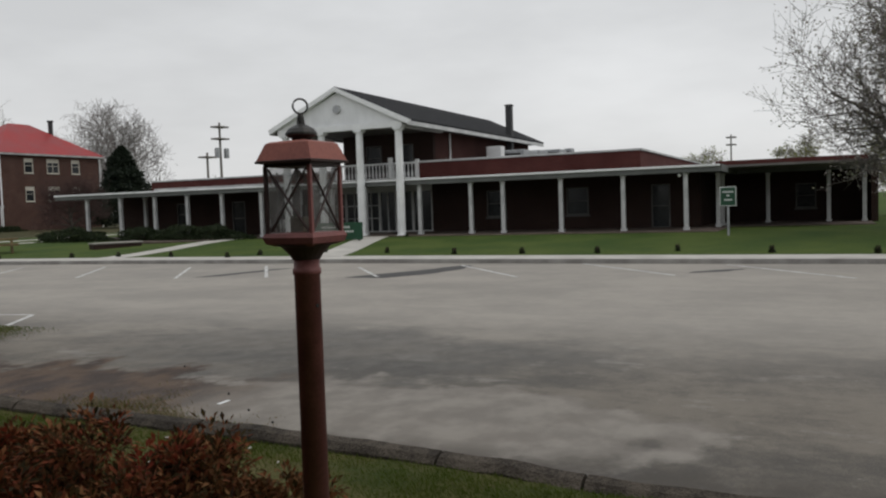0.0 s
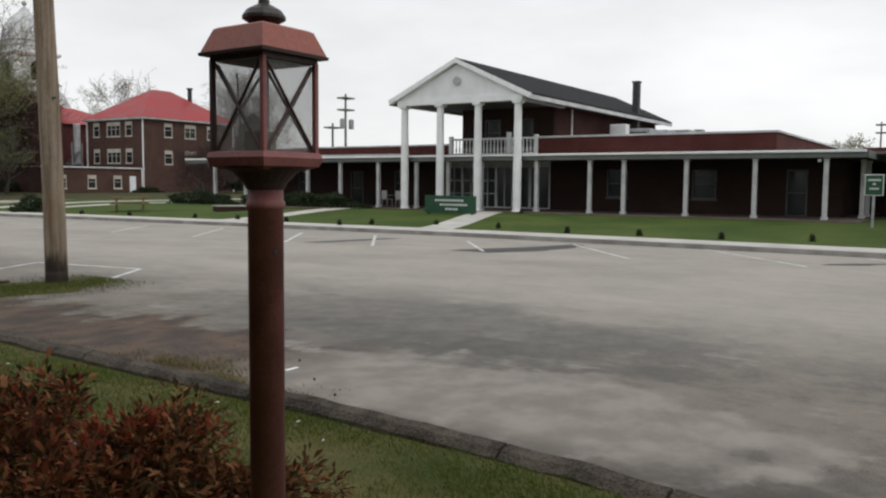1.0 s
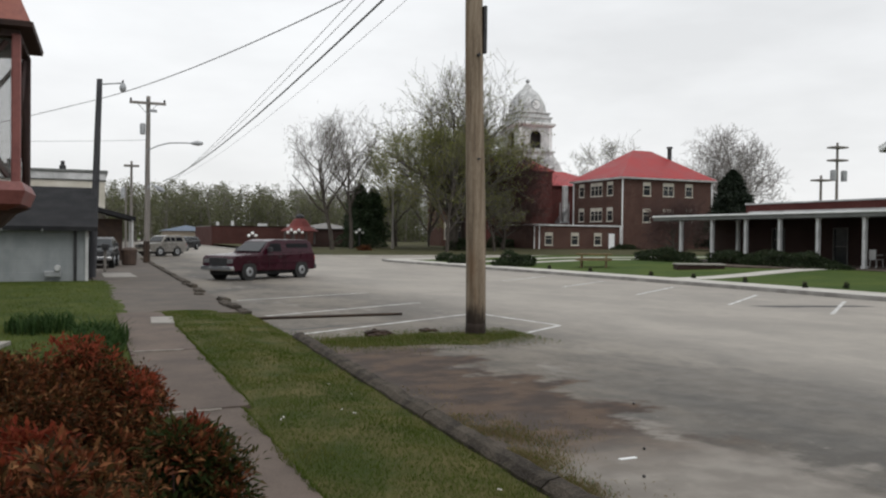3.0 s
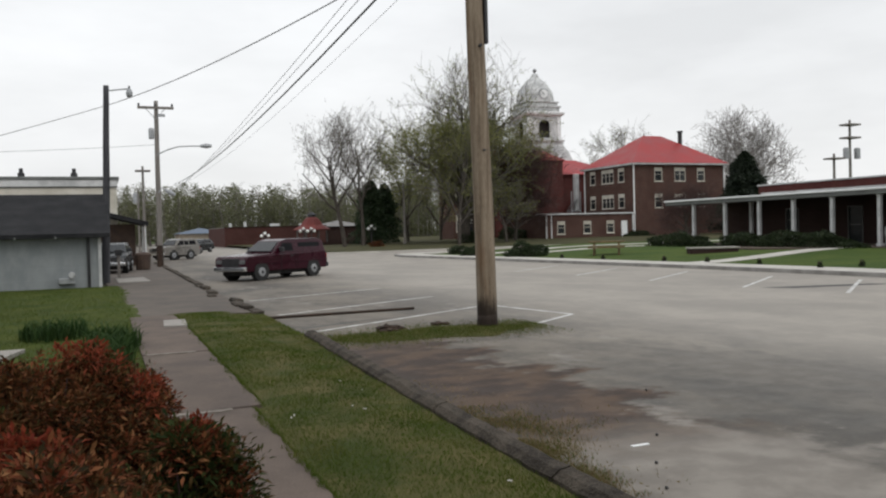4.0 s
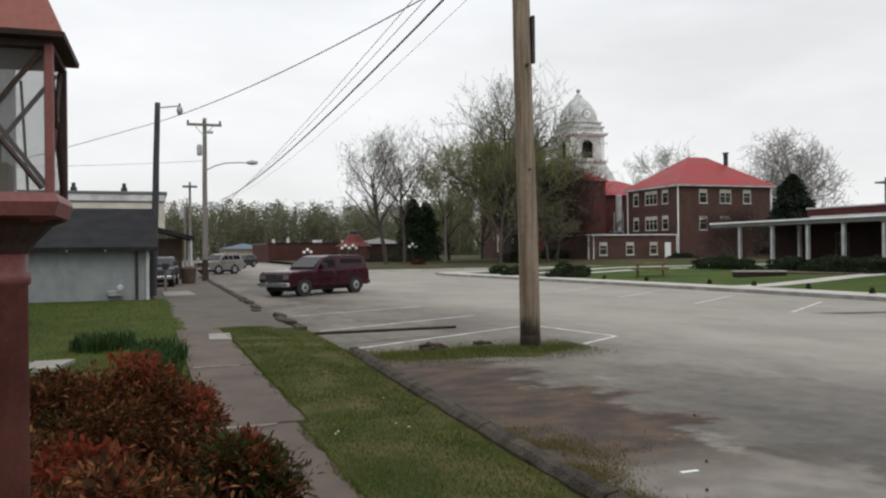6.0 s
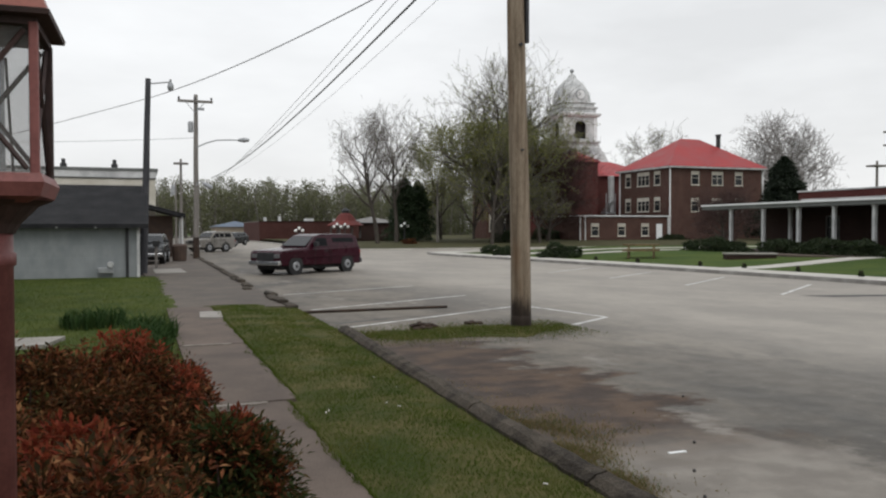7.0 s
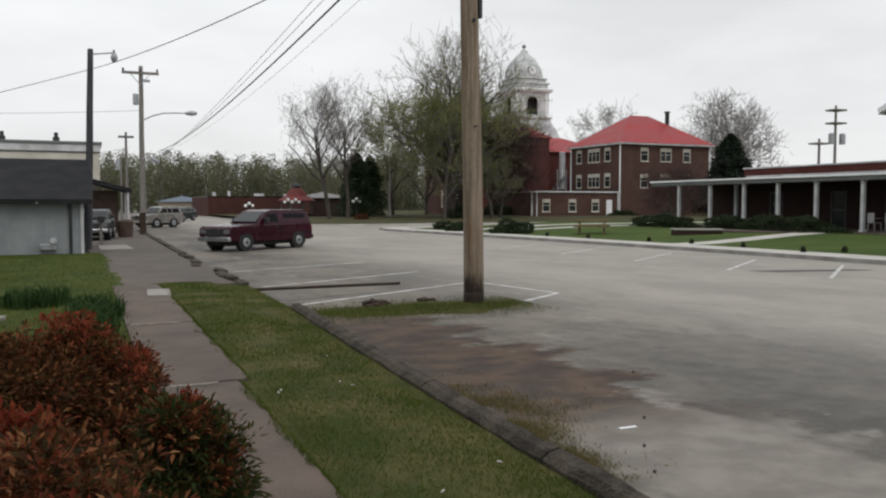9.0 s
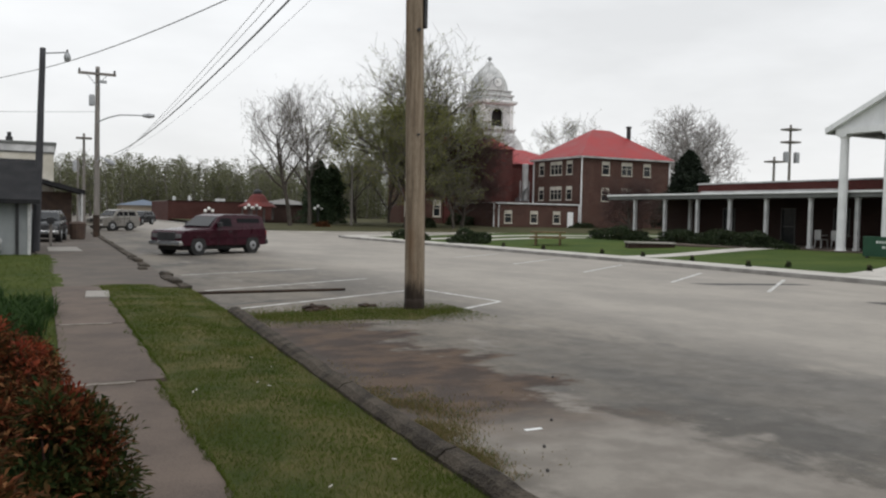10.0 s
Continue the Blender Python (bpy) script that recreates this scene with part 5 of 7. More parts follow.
def street_arm(parent, p, q, big=True):
    bm = bmesh.new()
    p, q = Vector(p), Vector(q)
    mid_p = (p + q) / 2 + Vector((0, 0, 0.22))
    sweep(bm, [p, p.lerp(q, 0.25) + Vector((0, 0, 0.17)), mid_p, p.lerp(q, 0.8) + Vector((0, 0, 0.1)), q], 0.035, 8)
    arm = part("lamp_arm", bm, "grey_metal", parent)
    d = (q - mid_p).normalized()
    head = bmesh.new()
    rod(head, q, q + d * 0.35, 0.08, 0.15, 10)
    rod(head, q + d * 0.35, q + d * 0.62, 0.15, 0.09, 10)
    part("lamp_head", head, "grey_metal", arm, "grey cobra-head street lamp")
    return arm


pole2 = thing("utility_pole", "grey wooden utility pole with crossarm and street lamp", "utility pole")
PX, PY = 2.62, 49.0
part("shaft", bent_pole(bmesh.new(), PX, PY, 0.0, 9.45, 0.17, 0.11, (0.05, 0)), "wood_grey", pole2, smooth=True)
part("butt", bent_pole(bmesh.new(), PX, PY, -0.05, 1.3, 0.185, 0.176, rows=3), "tarred", pole2)
arm = part("crossarm", bx(PX - 0.95, PX + 0.98, PY - 0.18, PY - 0.06, 8.98, 9.12), "wood_grey", pole2)
for dx in (-0.88, -0.02, 0.9):
    part("insulator", lathe(bmesh.new(), [(0.04, 9.12), (0.06, 9.2), (0.05, 9.28), (0.02, 9.3)], 8, (PX + dx, PY - 0.12)), "dark_metal", arm)
part("brace", rod(bmesh.new(), (PX - 0.5, PY - 0.13, 8.98), (PX, PY - 0.13, 8.4), 0.02, 0.02, 5), "grey_metal", arm)
part("brace", rod(bmesh.new(), (PX + 0.5, PY - 0.13, 8.98), (PX, PY - 0.13, 8.4), 0.02, 0.02, 5), "grey_metal", arm)
part("transformer", lathe(bmesh.new(), [(0.12, 7.3), (0.15, 7.34), (0.15, 7.85), (0.1, 7.92)], 14, (PX - 0.25, PY)), "grey_metal", pole2, "grey transformer can")
part("cutout", bx(PX + 0.1, PX + 0.5, PY - 0.2, PY - 0.1, 8.55, 8.7), "grey_metal", pole2)
street_arm(pole2, (PX, PY - 0.1, 6.4), (PX + 2.3, PY - 0.9, 6.85))
street_arm(pole2, (PX, PY - 0.1, 4.2), (PX + 0.4, PY - 0.3, 4.4))

pole3 = thing("street_lamp", "dark slender pole with a bracket street lamp", "street lamp")
SX, SY = -0.28, 33.4
part("shaft", bent_pole(bmesh.new(), SX, SY, 0.0, 7.5, 0.15, 0.10, (0.24, 0)), "dark_pole", pole3, smooth=True)
a3 = part("lamp_arm", rod(bmesh.new(), (SX + 0.2, SY, 7.3), (SX + 1.05, SY, 7.42), 0.025, 0.025, 6), "grey_metal", pole3)
hd = lathe(bmesh.new(), [(0.05, 7.42), (0.09, 7.36), (0.12, 7.27), (0.12, 7.2), (0.09, 7.1), (0.04, 7.07)], 12, (SX + 1.05, SY))
part("lamp_head", hd, "grey_metal", a3, "bucket-shaped grey lamp head")
part("sensor", rod(bmesh.new(), (SX + 1.05, SY, 7.42), (SX + 1.05, SY, 7.52), 0.035, 0.035, 8), "dark_metal", a3)


def far_pole(x, y, h, w, label, arms=1, cans=0, r=0.14):
    p = thing("utility_pole", label, "utility pole")
    part("shaft", bent_pole(bmesh.new(), x, y, 0.0, h, r * 1.3, r * 0.8, n=10, rows=6), "wood_grey", p)
    for i in range(arms):
        z = h - 0.5 - 1.3 * i
        part("crossarm", bx(x - w / 2 * 0.75, x + w / 2 * 0.75, y - 0.1 - w / 2 * 0.5, y + 0.02 - w / 2 * 0.5 + w * 0.5, z - 0.08, z + 0.08), "wood_grey", p)
    for i in range(cans):
        part("transformer", lathe(bmesh.new(), [(0.3, h - 3.9), (0.3, h - 2.9), (0.2, h - 2.8)], 12, (x - 0.75 + 0.75 * i * 2, y - 0.2)), "grey_metal", p, "grey transformer can")
    return p


far_pole(3.75, 92.0, 9.3, 2.0, "distant wooden utility pole with one crossarm", 1, 1)
far_pole(2.9, 84.0, 6.4, 0.4, "short distant bare wooden pole", 0, 0, 0.08)
far_pole(69.1, 60.0, 11.7, 2.2, "wooden pole with crossarms and transformers behind the hall", 2, 2)
far_pole(66.9, 60.0, 8.3, 2.2, "lower wooden pole with crossarm behind the hall", 1)
far_pole(150.0, 14.0, 12.5, 3.0, "distant wooden utility pole beyond the hall", 2)
far_pole(30.1, 84.0, 7.0, 0.4, "bare pole among the square's trees", 0, 0, 0.12)


def wire(a, b, sag, r, name="overhead_wire", label="thin black overhead wire along the street"):
    a, b = Vector(a), Vector(b)
    bm = bmesh.new()
    n = 24
    pts = []
    for i in range(n + 1):
        t = i / n
        p = a.lerp(b, t)
        p.z -= sag * 4 * t * (1 - t)
        pts.append(p)
    sweep(bm, pts, r, 5)
    return tagged(link(name, bm, "cable"), label, "wire", "overhead wires")


wire((3.5, 49, 4.73), (3.5, -25, 8.64), 1.52, 0.017, "overhead_cable", "thick black overhead cable along the street")
wire((3.5, 49, 4.3), (3.5, -25, 8.75), 0.88, 0.006)
wire((3.5, 49, 4.47), (3.5, -25, 8.7), 1.15, 0.006)
wire((3.75, 49, 4.7), (3.75, -25, 8.5), 1.5, 0.0035)
wire((0.02, 33.4, 6.78), (5.9, 13.45, 7.2), 0.3, 0.014)
wire((0.02, 33.4, 6.78), (-9.0, 35.0, 4.1), 0.05, 0.012)
wire((2.7, 49, 7.0), (-16, 50.5, 6.4), 0.2, 0.01)

# ---- vehicles ----


def vehicle(name, label, category, m, paint, L, W, H, hood, hood_z, screen, rear, front_lean=0.06, wheel=0.36, axle=(0.93, 0.94), topper=False):
    """A car of two side profiles joined across its width; the nose points to -x."""
    v = thing(name, label, category, m)
    belt = hood_z + 0.05
    low = 0.28
    x0, x1 = -L / 2, L / 2
    prof = [(x0 + 0.04, low + 0.08), (x0, low + 0.3), (x0 + 0.02, hood_z - 0.14), (x0 + 0.12, hood_z - 0.04), (x0 + hood, belt), (x1 - 0.02, belt), (x1, low + 0.35), (x1 - 0.05, low + 0.05)]
    bm = bmesh.new()
    h = W / 2
    lo, hi = [], []
    for s, store in ((-1, lo), (1, hi)):
        store += [bm.verts.new((x, s * (h - (0.05 if z > belt - 0.02 else 0.02 if z < low + 0.1 else 0)), z)) for x, z in prof]
    bm.faces.new(lo)
    bm.faces.new(hi[::-1])
    for i in range(len(prof)):
        j = (i + 1) % len(prof)
        bm.faces.new((lo[i], hi[i], hi[j], lo[j]))
    bmesh.ops.recalc_face_normals(bm, faces=bm.faces)
    bmesh.ops.bevel(bm, geom=list(bm.edges), offset=0.035, segments=2, affect="EDGES", profile=0.6)
    body = part("body", bm, paint, v)
    # cabin
    sx, top = x0 + hood + screen, H
    tp = [(x0 + hood - 0.02, belt - 0.03), (sx, top - 0.07), (sx + 0.35, top), (x1 - rear - 0.25, top), (x1 - rear, top - 0.09), (x1 - 0.04, belt - 0.03)]
    bm = bmesh.new()
    lo, hi = [], []
    for s, store in ((-1, lo), (1, hi)):
        store += [bm.verts.new((x, s * (h - 0.06 - 0.16 * (z - belt) / (top - belt)), z)) for x, z in tp]
    bm.faces.new(lo)
    bm.faces.new(hi[::-1])
    for i in range(len(tp)):
        j = (i + 1) % len(tp)
        bm.faces.new((lo[i], hi[i], hi[j], lo[j]))
    bmesh.ops.recalc_face_normals(bm, faces=bm.faces)
    bmesh.ops.bevel(bm, geom=list(bm.edges), offset=0.04, segments=2, affect="EDGES", profile=0.6)
    cabin = part("cabin", bm, paint, v)
    # glass
    zt, zb = top - 0.16, belt + 0.06

    def yat(z):
        return h - 0.06 - 0.16 * (z - belt) / (top - belt)
    n_side = 3
    a0, a1 = x0 + hood + 0.30, x1 - rear - 0.18
    k = (zt - belt) / (top - belt)
    cuts = [a0 + screen * 0.55, a0 + (a1 - a0) * 0.36, a0 + (a1 - a0) * 0.62, a1]
    for s in (-1, 1):
        for i in range(2 if topper else 3):
            l, r = cuts[i] + (0.04 if i else 0), cuts[i + 1] - 0.04
            if topper and i == 1:
                # one long narrow window in the bed cover
                l, r = cuts[1] + 0.30, a1 - 0.05
            lb = l - (screen * 0.45 if i == 0 else 0)
            e = 0.008
            zb = belt + (0.2 if topper and i == 1 else 0.06)
            q = [(lb, s * (yat(zb) + e), zb), (r + (0.06 if i == 2 else 0), s * (yat(zb) + e), zb), (r, s * (yat(zt) + e), zt), (l, s * (yat(zt) + e), zt)]
            w = raw("side_window", q + [(x, y - s * 0.02, z) for x, y, z in q], [(0, 1, 2, 3), (7, 6, 5, 4), (0, 4, 5, 1), (1, 5, 6, 2), (2, 6, 7, 3), (3, 7, 4, 0)], "pane_car", cabin)
        for xx in (cuts[0] - 0.25, cuts[1], cuts[1] + 0.12) if topper else (cuts[0] - 0.25, cuts[1], cuts[2]):
            part("door_seam", bx(xx - 0.003, xx + 0.003, s * h - 0.012, s * h + 0.002, low + 0.14, belt - 0.06), "rubber", body)
        part("side_moulding", bx(x0 + 0.55, x1 - 0.3, s * h - 0.01, s * h + 0.018, low + 0.36, low + 0.43, bevel=0.006), paint, body)
        for xx in (cuts[1] - 0.16,) if topper else (cuts[1] - 0.16, cuts[2] - 0.16):
            part("door_handle", bx(xx - 0.1, xx + 0.06, s * h - 0.005, s * h + 0.025, belt - 0.16, belt - 0.12, bevel=0.005), "dark_metal", body)
        part("mirror", bx(cuts[0] - 0.28, cuts[0] - 0.16, s * (h + 0.03) - 0.1, s * (h + 0.03) + 0.1, belt + 0.05, belt + 0.22, bevel=0.02), "dark_metal", body)
        part("headlight", bx(x0 - 0.015, x0 + 0.06, s * (h - 0.22) - 0.14, s * (h - 0.22) + 0.14, hood_z - 0.33, hood_z - 0.17, bevel=0.02), "lens", body)
        part("tail_light", bx(x1 - 0.05, x1 + 0.012, s * (h - 0.10) - 0.07, s * (h - 0.10) + 0.07, belt - 0.42, belt - 0.12, bevel=0.01), "red_roof", body)
    d = 0.012
    ins = 0.13
    ws = []
    for (xa, za), (xb, zb2) in (((x0 + hood + 0.05, belt + 0.05), (sx - 0.03, top - 0.12)),):
        nx = Vector((-(zb2 - za), 0, xb - xa)).normalized() * 0.03
        ws = [(xa + nx.x, -yat(za) + ins, za + nx.z), (xa + nx.x, yat(za) - ins, za + nx.z), (xb + nx.x, yat(zb2) - ins, zb2 + nx.z), (xb + nx.x, -yat(zb2) + ins, zb2 + nx.z)]
    raw("windscreen", ws + [(x + 0.03, y, z - 0.03) for x, y, z in ws], [(0, 1, 2, 3), (7, 6, 5, 4), (0, 4, 5, 1), (1, 5, 6, 2), (2, 6, 7, 3), (3, 7, 4, 0)], "pane", cabin)
    # nose and bumpers
    part("grille", bx(x0 - 0.012, x0 + 0.05, -h + 0.38, h - 0.38, hood_z - 0.42 if topper else hood_z - 0.35, hood_z - 0.12, bevel=0.01), "dark_metal", body)
    part("front_bumper", bx(x0 - 0.12, x0 + 0.1, -h + 0.02, h - 0.02, low + 0.1, low + 0.27, bevel=0.03), "chrome", body, "bright front bumper")
    part("rear_bumper", bx(x1 - 0.1, x1 + 0.1, -h + 0.02, h - 0.02, low + 0.08, low + 0.26, bevel=0.03), "dark_metal", body)
    part("chassis", bx(x0 + 0.2, x1 - 0.2, -h + 0.2, h - 0.2, 0.2, low + 0.2), "rubber", v)
    for x in (x0 + axle[0], x1 - axle[1] - 0.1):
        for s in (-1, 1):
            y = s * (h - 0.11)
            arch = part("wheel_arch", rod(bmesh.new(), (x, s * h - s * 0.2, wheel + 0.02), (x, s * h + s * 0.004, wheel + 0.02), wheel + 0.05, wheel + 0.05, 22), "rubber", body)
            tyre = part("wheel", rod(bmesh.new(), (x, y - 0.12, wheel), (x, y + 0.13 * (1 if s > 0 else 1), wheel), wheel, wheel, 24), "rubber", v)
            part("rim", rod(bmesh.new(), (x, y + s * 0.10, wheel), (x, y + s * 0.145, wheel), wheel * 0.58, wheel * 0.50, 18), "grey_metal", tyre, "bright steel rim")
            part("hub", rod(bmesh.new(), (x, y + s * 0.14, wheel), (x, y + s * 0.165, wheel), wheel * 0.2, wheel * 0.16, 10), "dark_metal", tyre)
    return v


vehicle("pickup_truck", "maroon pickup truck with a matching bed cover", "truck", pose(5.98, 33.1, 0.0, 0, 0, 35), "maroon", 4.62, 1.68, 1.56, 1.46, 0.98, 0.62, 0.12, axle=(0.80, 0.76), wheel=0.33, topper=True)
vehicle("sport_utility_car", "beige four-wheel-drive car parked at the kerb", "car", pose(4.75, 66.0, 0.0, 0, 0, 40), "tan_paint", 3.7, 1.65, 1.6, 1.1, 1.02, 0.5, 0.2)
vehicle("parked_car", "dark grey car parked far down the street", "car", pose(9.2, 92.0, 0.0, 0, 0, 60), "grey_paint", 4.4, 1.75, 1.45, 1.15, 0.92, 0.6, 0.5)
vehicle("parked_car", "dark car parked beside the low shed", "car", pose(0.0, 43.5, 0.08, 0, 0, 84), "grey_paint", 4.4, 1.75, 1.45, 1.15, 0.92, 0.6, 0.5)
vehicle("parked_car", "white car parked behind the hall's end", "car", pose(48.5, -5.2, 0.41, 0, 0, 20), "white_car", 4.6, 1.8, 1.6, 1.1, 0.95, 0.55, 0.4)

tagged(link("fallen_pipe", rod(bmesh.new(), (2.62, 17.08, 0.03), (6.0, 17.18, 0.03), 0.03, 0.028, 10), "tarred"), "long dark pipe lying across a parking stall", "pipe")

# ---- buildings along the near side ----
shed = thing("low_shed", "low pale blue shed with a steep dark shingle roof", "shed")
part("wall", bx(-8.2, -0.45, 30.6, 30.85, 0.1, 1.95), "metal_wall", shed)
part("wall", bx(-0.70, -0.45, 30.85, 37.6, 0.1, 1.95), "metal_wall", shed)
part("wall", bx(-8.2, -0.7, 37.4, 37.6, 0.1, 1.95), "metal_wall", shed)
bm = bmesh.new()
sec = [(30.25, 1.80), (34.1, 3.32), (38.0, 1.8), (38.0, 1.92), (34.1, 3.46), (30.25, 1.95)]
l = [bm.verts.new((-8.5, y, z)) for y, z in sec]
r = [bm.verts.new((-0.12, y, z)) for y, z in sec]
bm.faces.new(l)
bm.faces.new(r[::-1])
for i in range(6):
    bm.faces.new((l[i], r[i], r[(i + 1) % 6], l[(i + 1) % 6]))
bmesh.ops.recalc_face_normals(bm, faces=bm.faces)
part("roof", bm, "shingle", shed)
bm = bmesh.new()
t = [bm.verts.new((-0.5, y, z)) for y, z in ((30.85, 1.95), (37.4, 1.95), (34.1, 3.3))]
bm.faces.new(t)
part("gable", bm, "metal_wall", shed)
part("corner_board", bx(-0.50, -0.40, 30.52, 30.6, 0.1, 1.9), "white_old", shed)
part("corner_board", bx(-0.86, -0.76, 30.52, 30.6, 0.1, 1.9), "dark_metal", shed)
for x in (-6.6, -5.4, -4.2, -3.0, -1.8):
    part("eave_bulb", rod(bmesh.new(), (x, 30.2, 1.78), (x, 30.2, 1.86), 0.04, 0.028, 8), "fascia", shed)
meter = part("meter_box", bx(-1.75, -1.25, 30.4, 30.6, 0.25, 0.45, bevel=0.02), "grey_metal", shed)
part("meter_dome", rod(bmesh.new(), (-1.35, 30.45, 0.55), (-1.35, 30.3, 0.55), 0.11, 0.09, 12), "white_old", meter)

shop = thing("white_shop", "cream painted flat-roofed commercial building with dark cornice", "building")
part("wall", bx(-16, 0.55, 55, 55.4, 0.05, 5.35), "cream", shop)
part("wall", bx(0.15, 0.55, 55.4, 75, 0.05, 5.35), "cream", shop)
part("band", bx(-16.05, 0.6, 54.94, 55.0, 4.92, 5.0), "frame", shop)
part("fascia", bx(-16.05, 0.6, 54.92, 55.0, 5.0, 5.42), "white_old", shop, "weathered white fascia band")
part("cornice", bx(-16.1, 0.7, 54.85, 75, 5.42, 5.60, bevel=0.03), "fascia", shop)
for x in (-4.9, -1.9):
    ch = lathe(bmesh.new(), [(0.2, 5.62), (0.2, 5.95), (0.12, 6.0), (0.12, 6.25)], 10, (x, 57))
    part("vent_pipe", ch, "dark_metal", shop)
porch = thing("porch", "small dark porch roof on posts beside the street", "porch")
bm = bmesh.new()
lo = [bm.verts.new(p) for p in ((-0.9, 51.0, 3.25), (2.15, 51.0, 2.45), (2.15, 51.0, 2.68), (-0.9, 51.0, 3.5))]
hi = [bm.verts.new((v.co.x, 56.0, v.co.z)) for v in lo]
bm.faces.new(lo)
bm.faces.new(hi[::-1])
for k in range(4):
    bm.faces.new((lo[k], hi[k], hi[(k + 1) % 4], lo[(k + 1) % 4]))
bmesh.ops.recalc_face_normals(bm, faces=bm.faces)
part("roof", bm, "shingle", porch)
for y in (51.15, 54.8):
    part("post", bx(1.92, 2.02, y, y + 0.1, 0.0, 2.5), "white_old", porch)
part("wall", bx(-0.9, 1.5, 53.4, 53.6, 0.0, 2.6), "rust", porch)
bin_ob = thing("waste_bin", "brown metal waste bin on the apron", "bin", pose(1.55, 45.5, 0.08))
part("body", lathe(bmesh.new(), [(0.30, 0.0), (0.36, 0.05), (0.40, 0.72), (0.42, 0.77), (0.38, 0.78)], 14), "rust", bin_ob)
part("lid", lathe(bmesh.new(), [(0.42, 0.78), (0.36, 0.87), (0.13, 0.93)], 14), "rust", bin_ob)
mb = thing("post_box", "dark box on a post beside the apron", "post box", pose(0.25, 37.5, 0.08))
part("post", bx(-0.06, 0.06, -0.06, 0.06, 0.0, 0.95), "wood_grey", mb)
part("box", bx(-0.14, 0.14, -0.2, 0.2, 0.95, 1.2, bevel=0.02), "dark_metal", mb)

# unseen plain walls behind the camera, added to block sky light from the yard
tagged(link("sky_block_west", bx(-5.0, -4.7, -9.0, 10.5, 0.0, 5.2), "brick"), "added unseen brick wall that keeps sky light off the yard", "wall", kind="structure")
tagged(link("sky_block_south", bx(-4.7, -1.2, -9.0, -8.7, 0.0, 5.2), "brick"), "added unseen brick wall that keeps sky light off the yard", "wall", kind="structure")

house = thing("grey_house", "grey lap-sided house with white corner boards", "house")
HX, HY = -3.35, 18.8
part("wall", wall(bmesh.new(), "y", HY, HY + 0.2, -12, HX, 0.1, 7.2, [(-6.2, -5.2, 1.2, 2.8), (-9.6, -8.6, 1.2, 2.8)]), "siding_grey", house)
part("wall", bx(HX - 0.2, HX, HY + 0.2, 22.0, 0.1, 7.2), "siding_grey", house)
part("wall", bx(-12, HX - 0.2, 21.8, 22.0, 0.1, 7.2), "siding_grey", house)
part("wall", bx(-12, -11.8, HY + 0.2, 21.8, 0.1, 7.2), "siding_grey", house)
part("corner_board", bx(HX - 0.14, HX + 0.03, HY - 0.03, HY, 0.1, 7.2), "white", house)
part("corner_board", bx(HX, HX + 0.03, HY, HY + 0.14, 0.1, 7.2), "white", house)
for q in ((-6.2, -5.2, 1.2, 2.8), (-9.6, -8.6, 1.2, 2.8)):
    window(house, "y", HY, *q, mullions=0, rails=1, mat="white", wide=0.08)
part("roof", hip(-12, HX, HY, 22.0, 7.2, 2.6, 0.12), "shingle", house)

# ---- buildings at the end of the street ----
low = thing("brick_store", "low red brick store across the square", "building")
part("wall", wall(bmesh.new(), "y", 112, 112.4, 14.7, 28.5, 0.0, 2.75), "brick_store", low)
part("wall", bx(14.7, 15.1, 112.4, 130, 0.0, 2.75), "brick_store", low)
part("parapet", bx(14.6, 28.6, 111.9, 112.3, 2.75, 2.88), "brick", low)
part("roof", bx(14.7, 28.5, 112.3, 130, 2.75, 2.84), "flat_roof", low)
for x, w, h in ((15.6, 0.35, 0.55), (17.6, 0.3, 0.7), (21.2, 1.3, 0.4), (25.3, 0.4, 0.35), (26.6, 0.7, 0.6)):
    part("roof_vent", bx(x, x + w, 114.0, 114.6, 2.84, 2.84 + h, bevel=0.04), "white_old", low, "small pale roof vent")
blue = thing("blue_roof_store", "tan store with a blue metal roof", "building")
part("wall", bx(11.8, 19.3, 146, 156, 0.0, 2.2), "tan_wall", blue)
part("roof", hip(11.8, 19.3, 146, 156, 2.2, 1.0, 0.5), "blue_roof", blue)
brickhome = thing("brick_house", "small dark brick house behind the square", "house")
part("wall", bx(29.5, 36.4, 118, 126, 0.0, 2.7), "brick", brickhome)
part("roof", hip(29.5, 36.4, 118, 126, 2.7, 0.9, 0.4), "flat_roof", brickhome)
gaz = thing("gazebo", "small square gazebo with a flared red roof", "gazebo", pose(21.75, 92.0, 0.15))
part("floor", lathe(bmesh.new(), [(2.1, 0.0), (2.1, 0.25)], 8), "slab", gaz)
for i in range(8):
    a = i * math.pi / 4 + 0.2
    part("post", rod(bmesh.new(), (1.8 * math.cos(a), 1.8 * math.sin(a), 0.2), (1.8 * math.cos(a), 1.8 * math.sin(a), 2.05), 0.06, 0.06, 6), "frame", gaz)
part("roof", lathe(bmesh.new(), [(2.15, 1.95), (2.2, 2.05), (1.3, 2.55), (0.85, 3.2), (0.5, 3.45)], 8), "dull_red_roof", gaz, "flared dull red roof")
part("cupola", lathe(bmesh.new(), [(0.45, 3.4), (0.45, 3.7), (0.55, 3.72), (0.1, 4.05)], 8), "dark_metal", gaz)
lowwall = bmesh.new()
box(lowwall, 18.5, 30, 90.5, 90.8, 0.1, 0.75)
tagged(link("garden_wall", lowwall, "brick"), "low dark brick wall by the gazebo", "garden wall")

gl = thing("globe_lamp", "dark post lamp with three white globes", "street lamp", pose(26.95, 86.0, 0.0), "globe lamps")
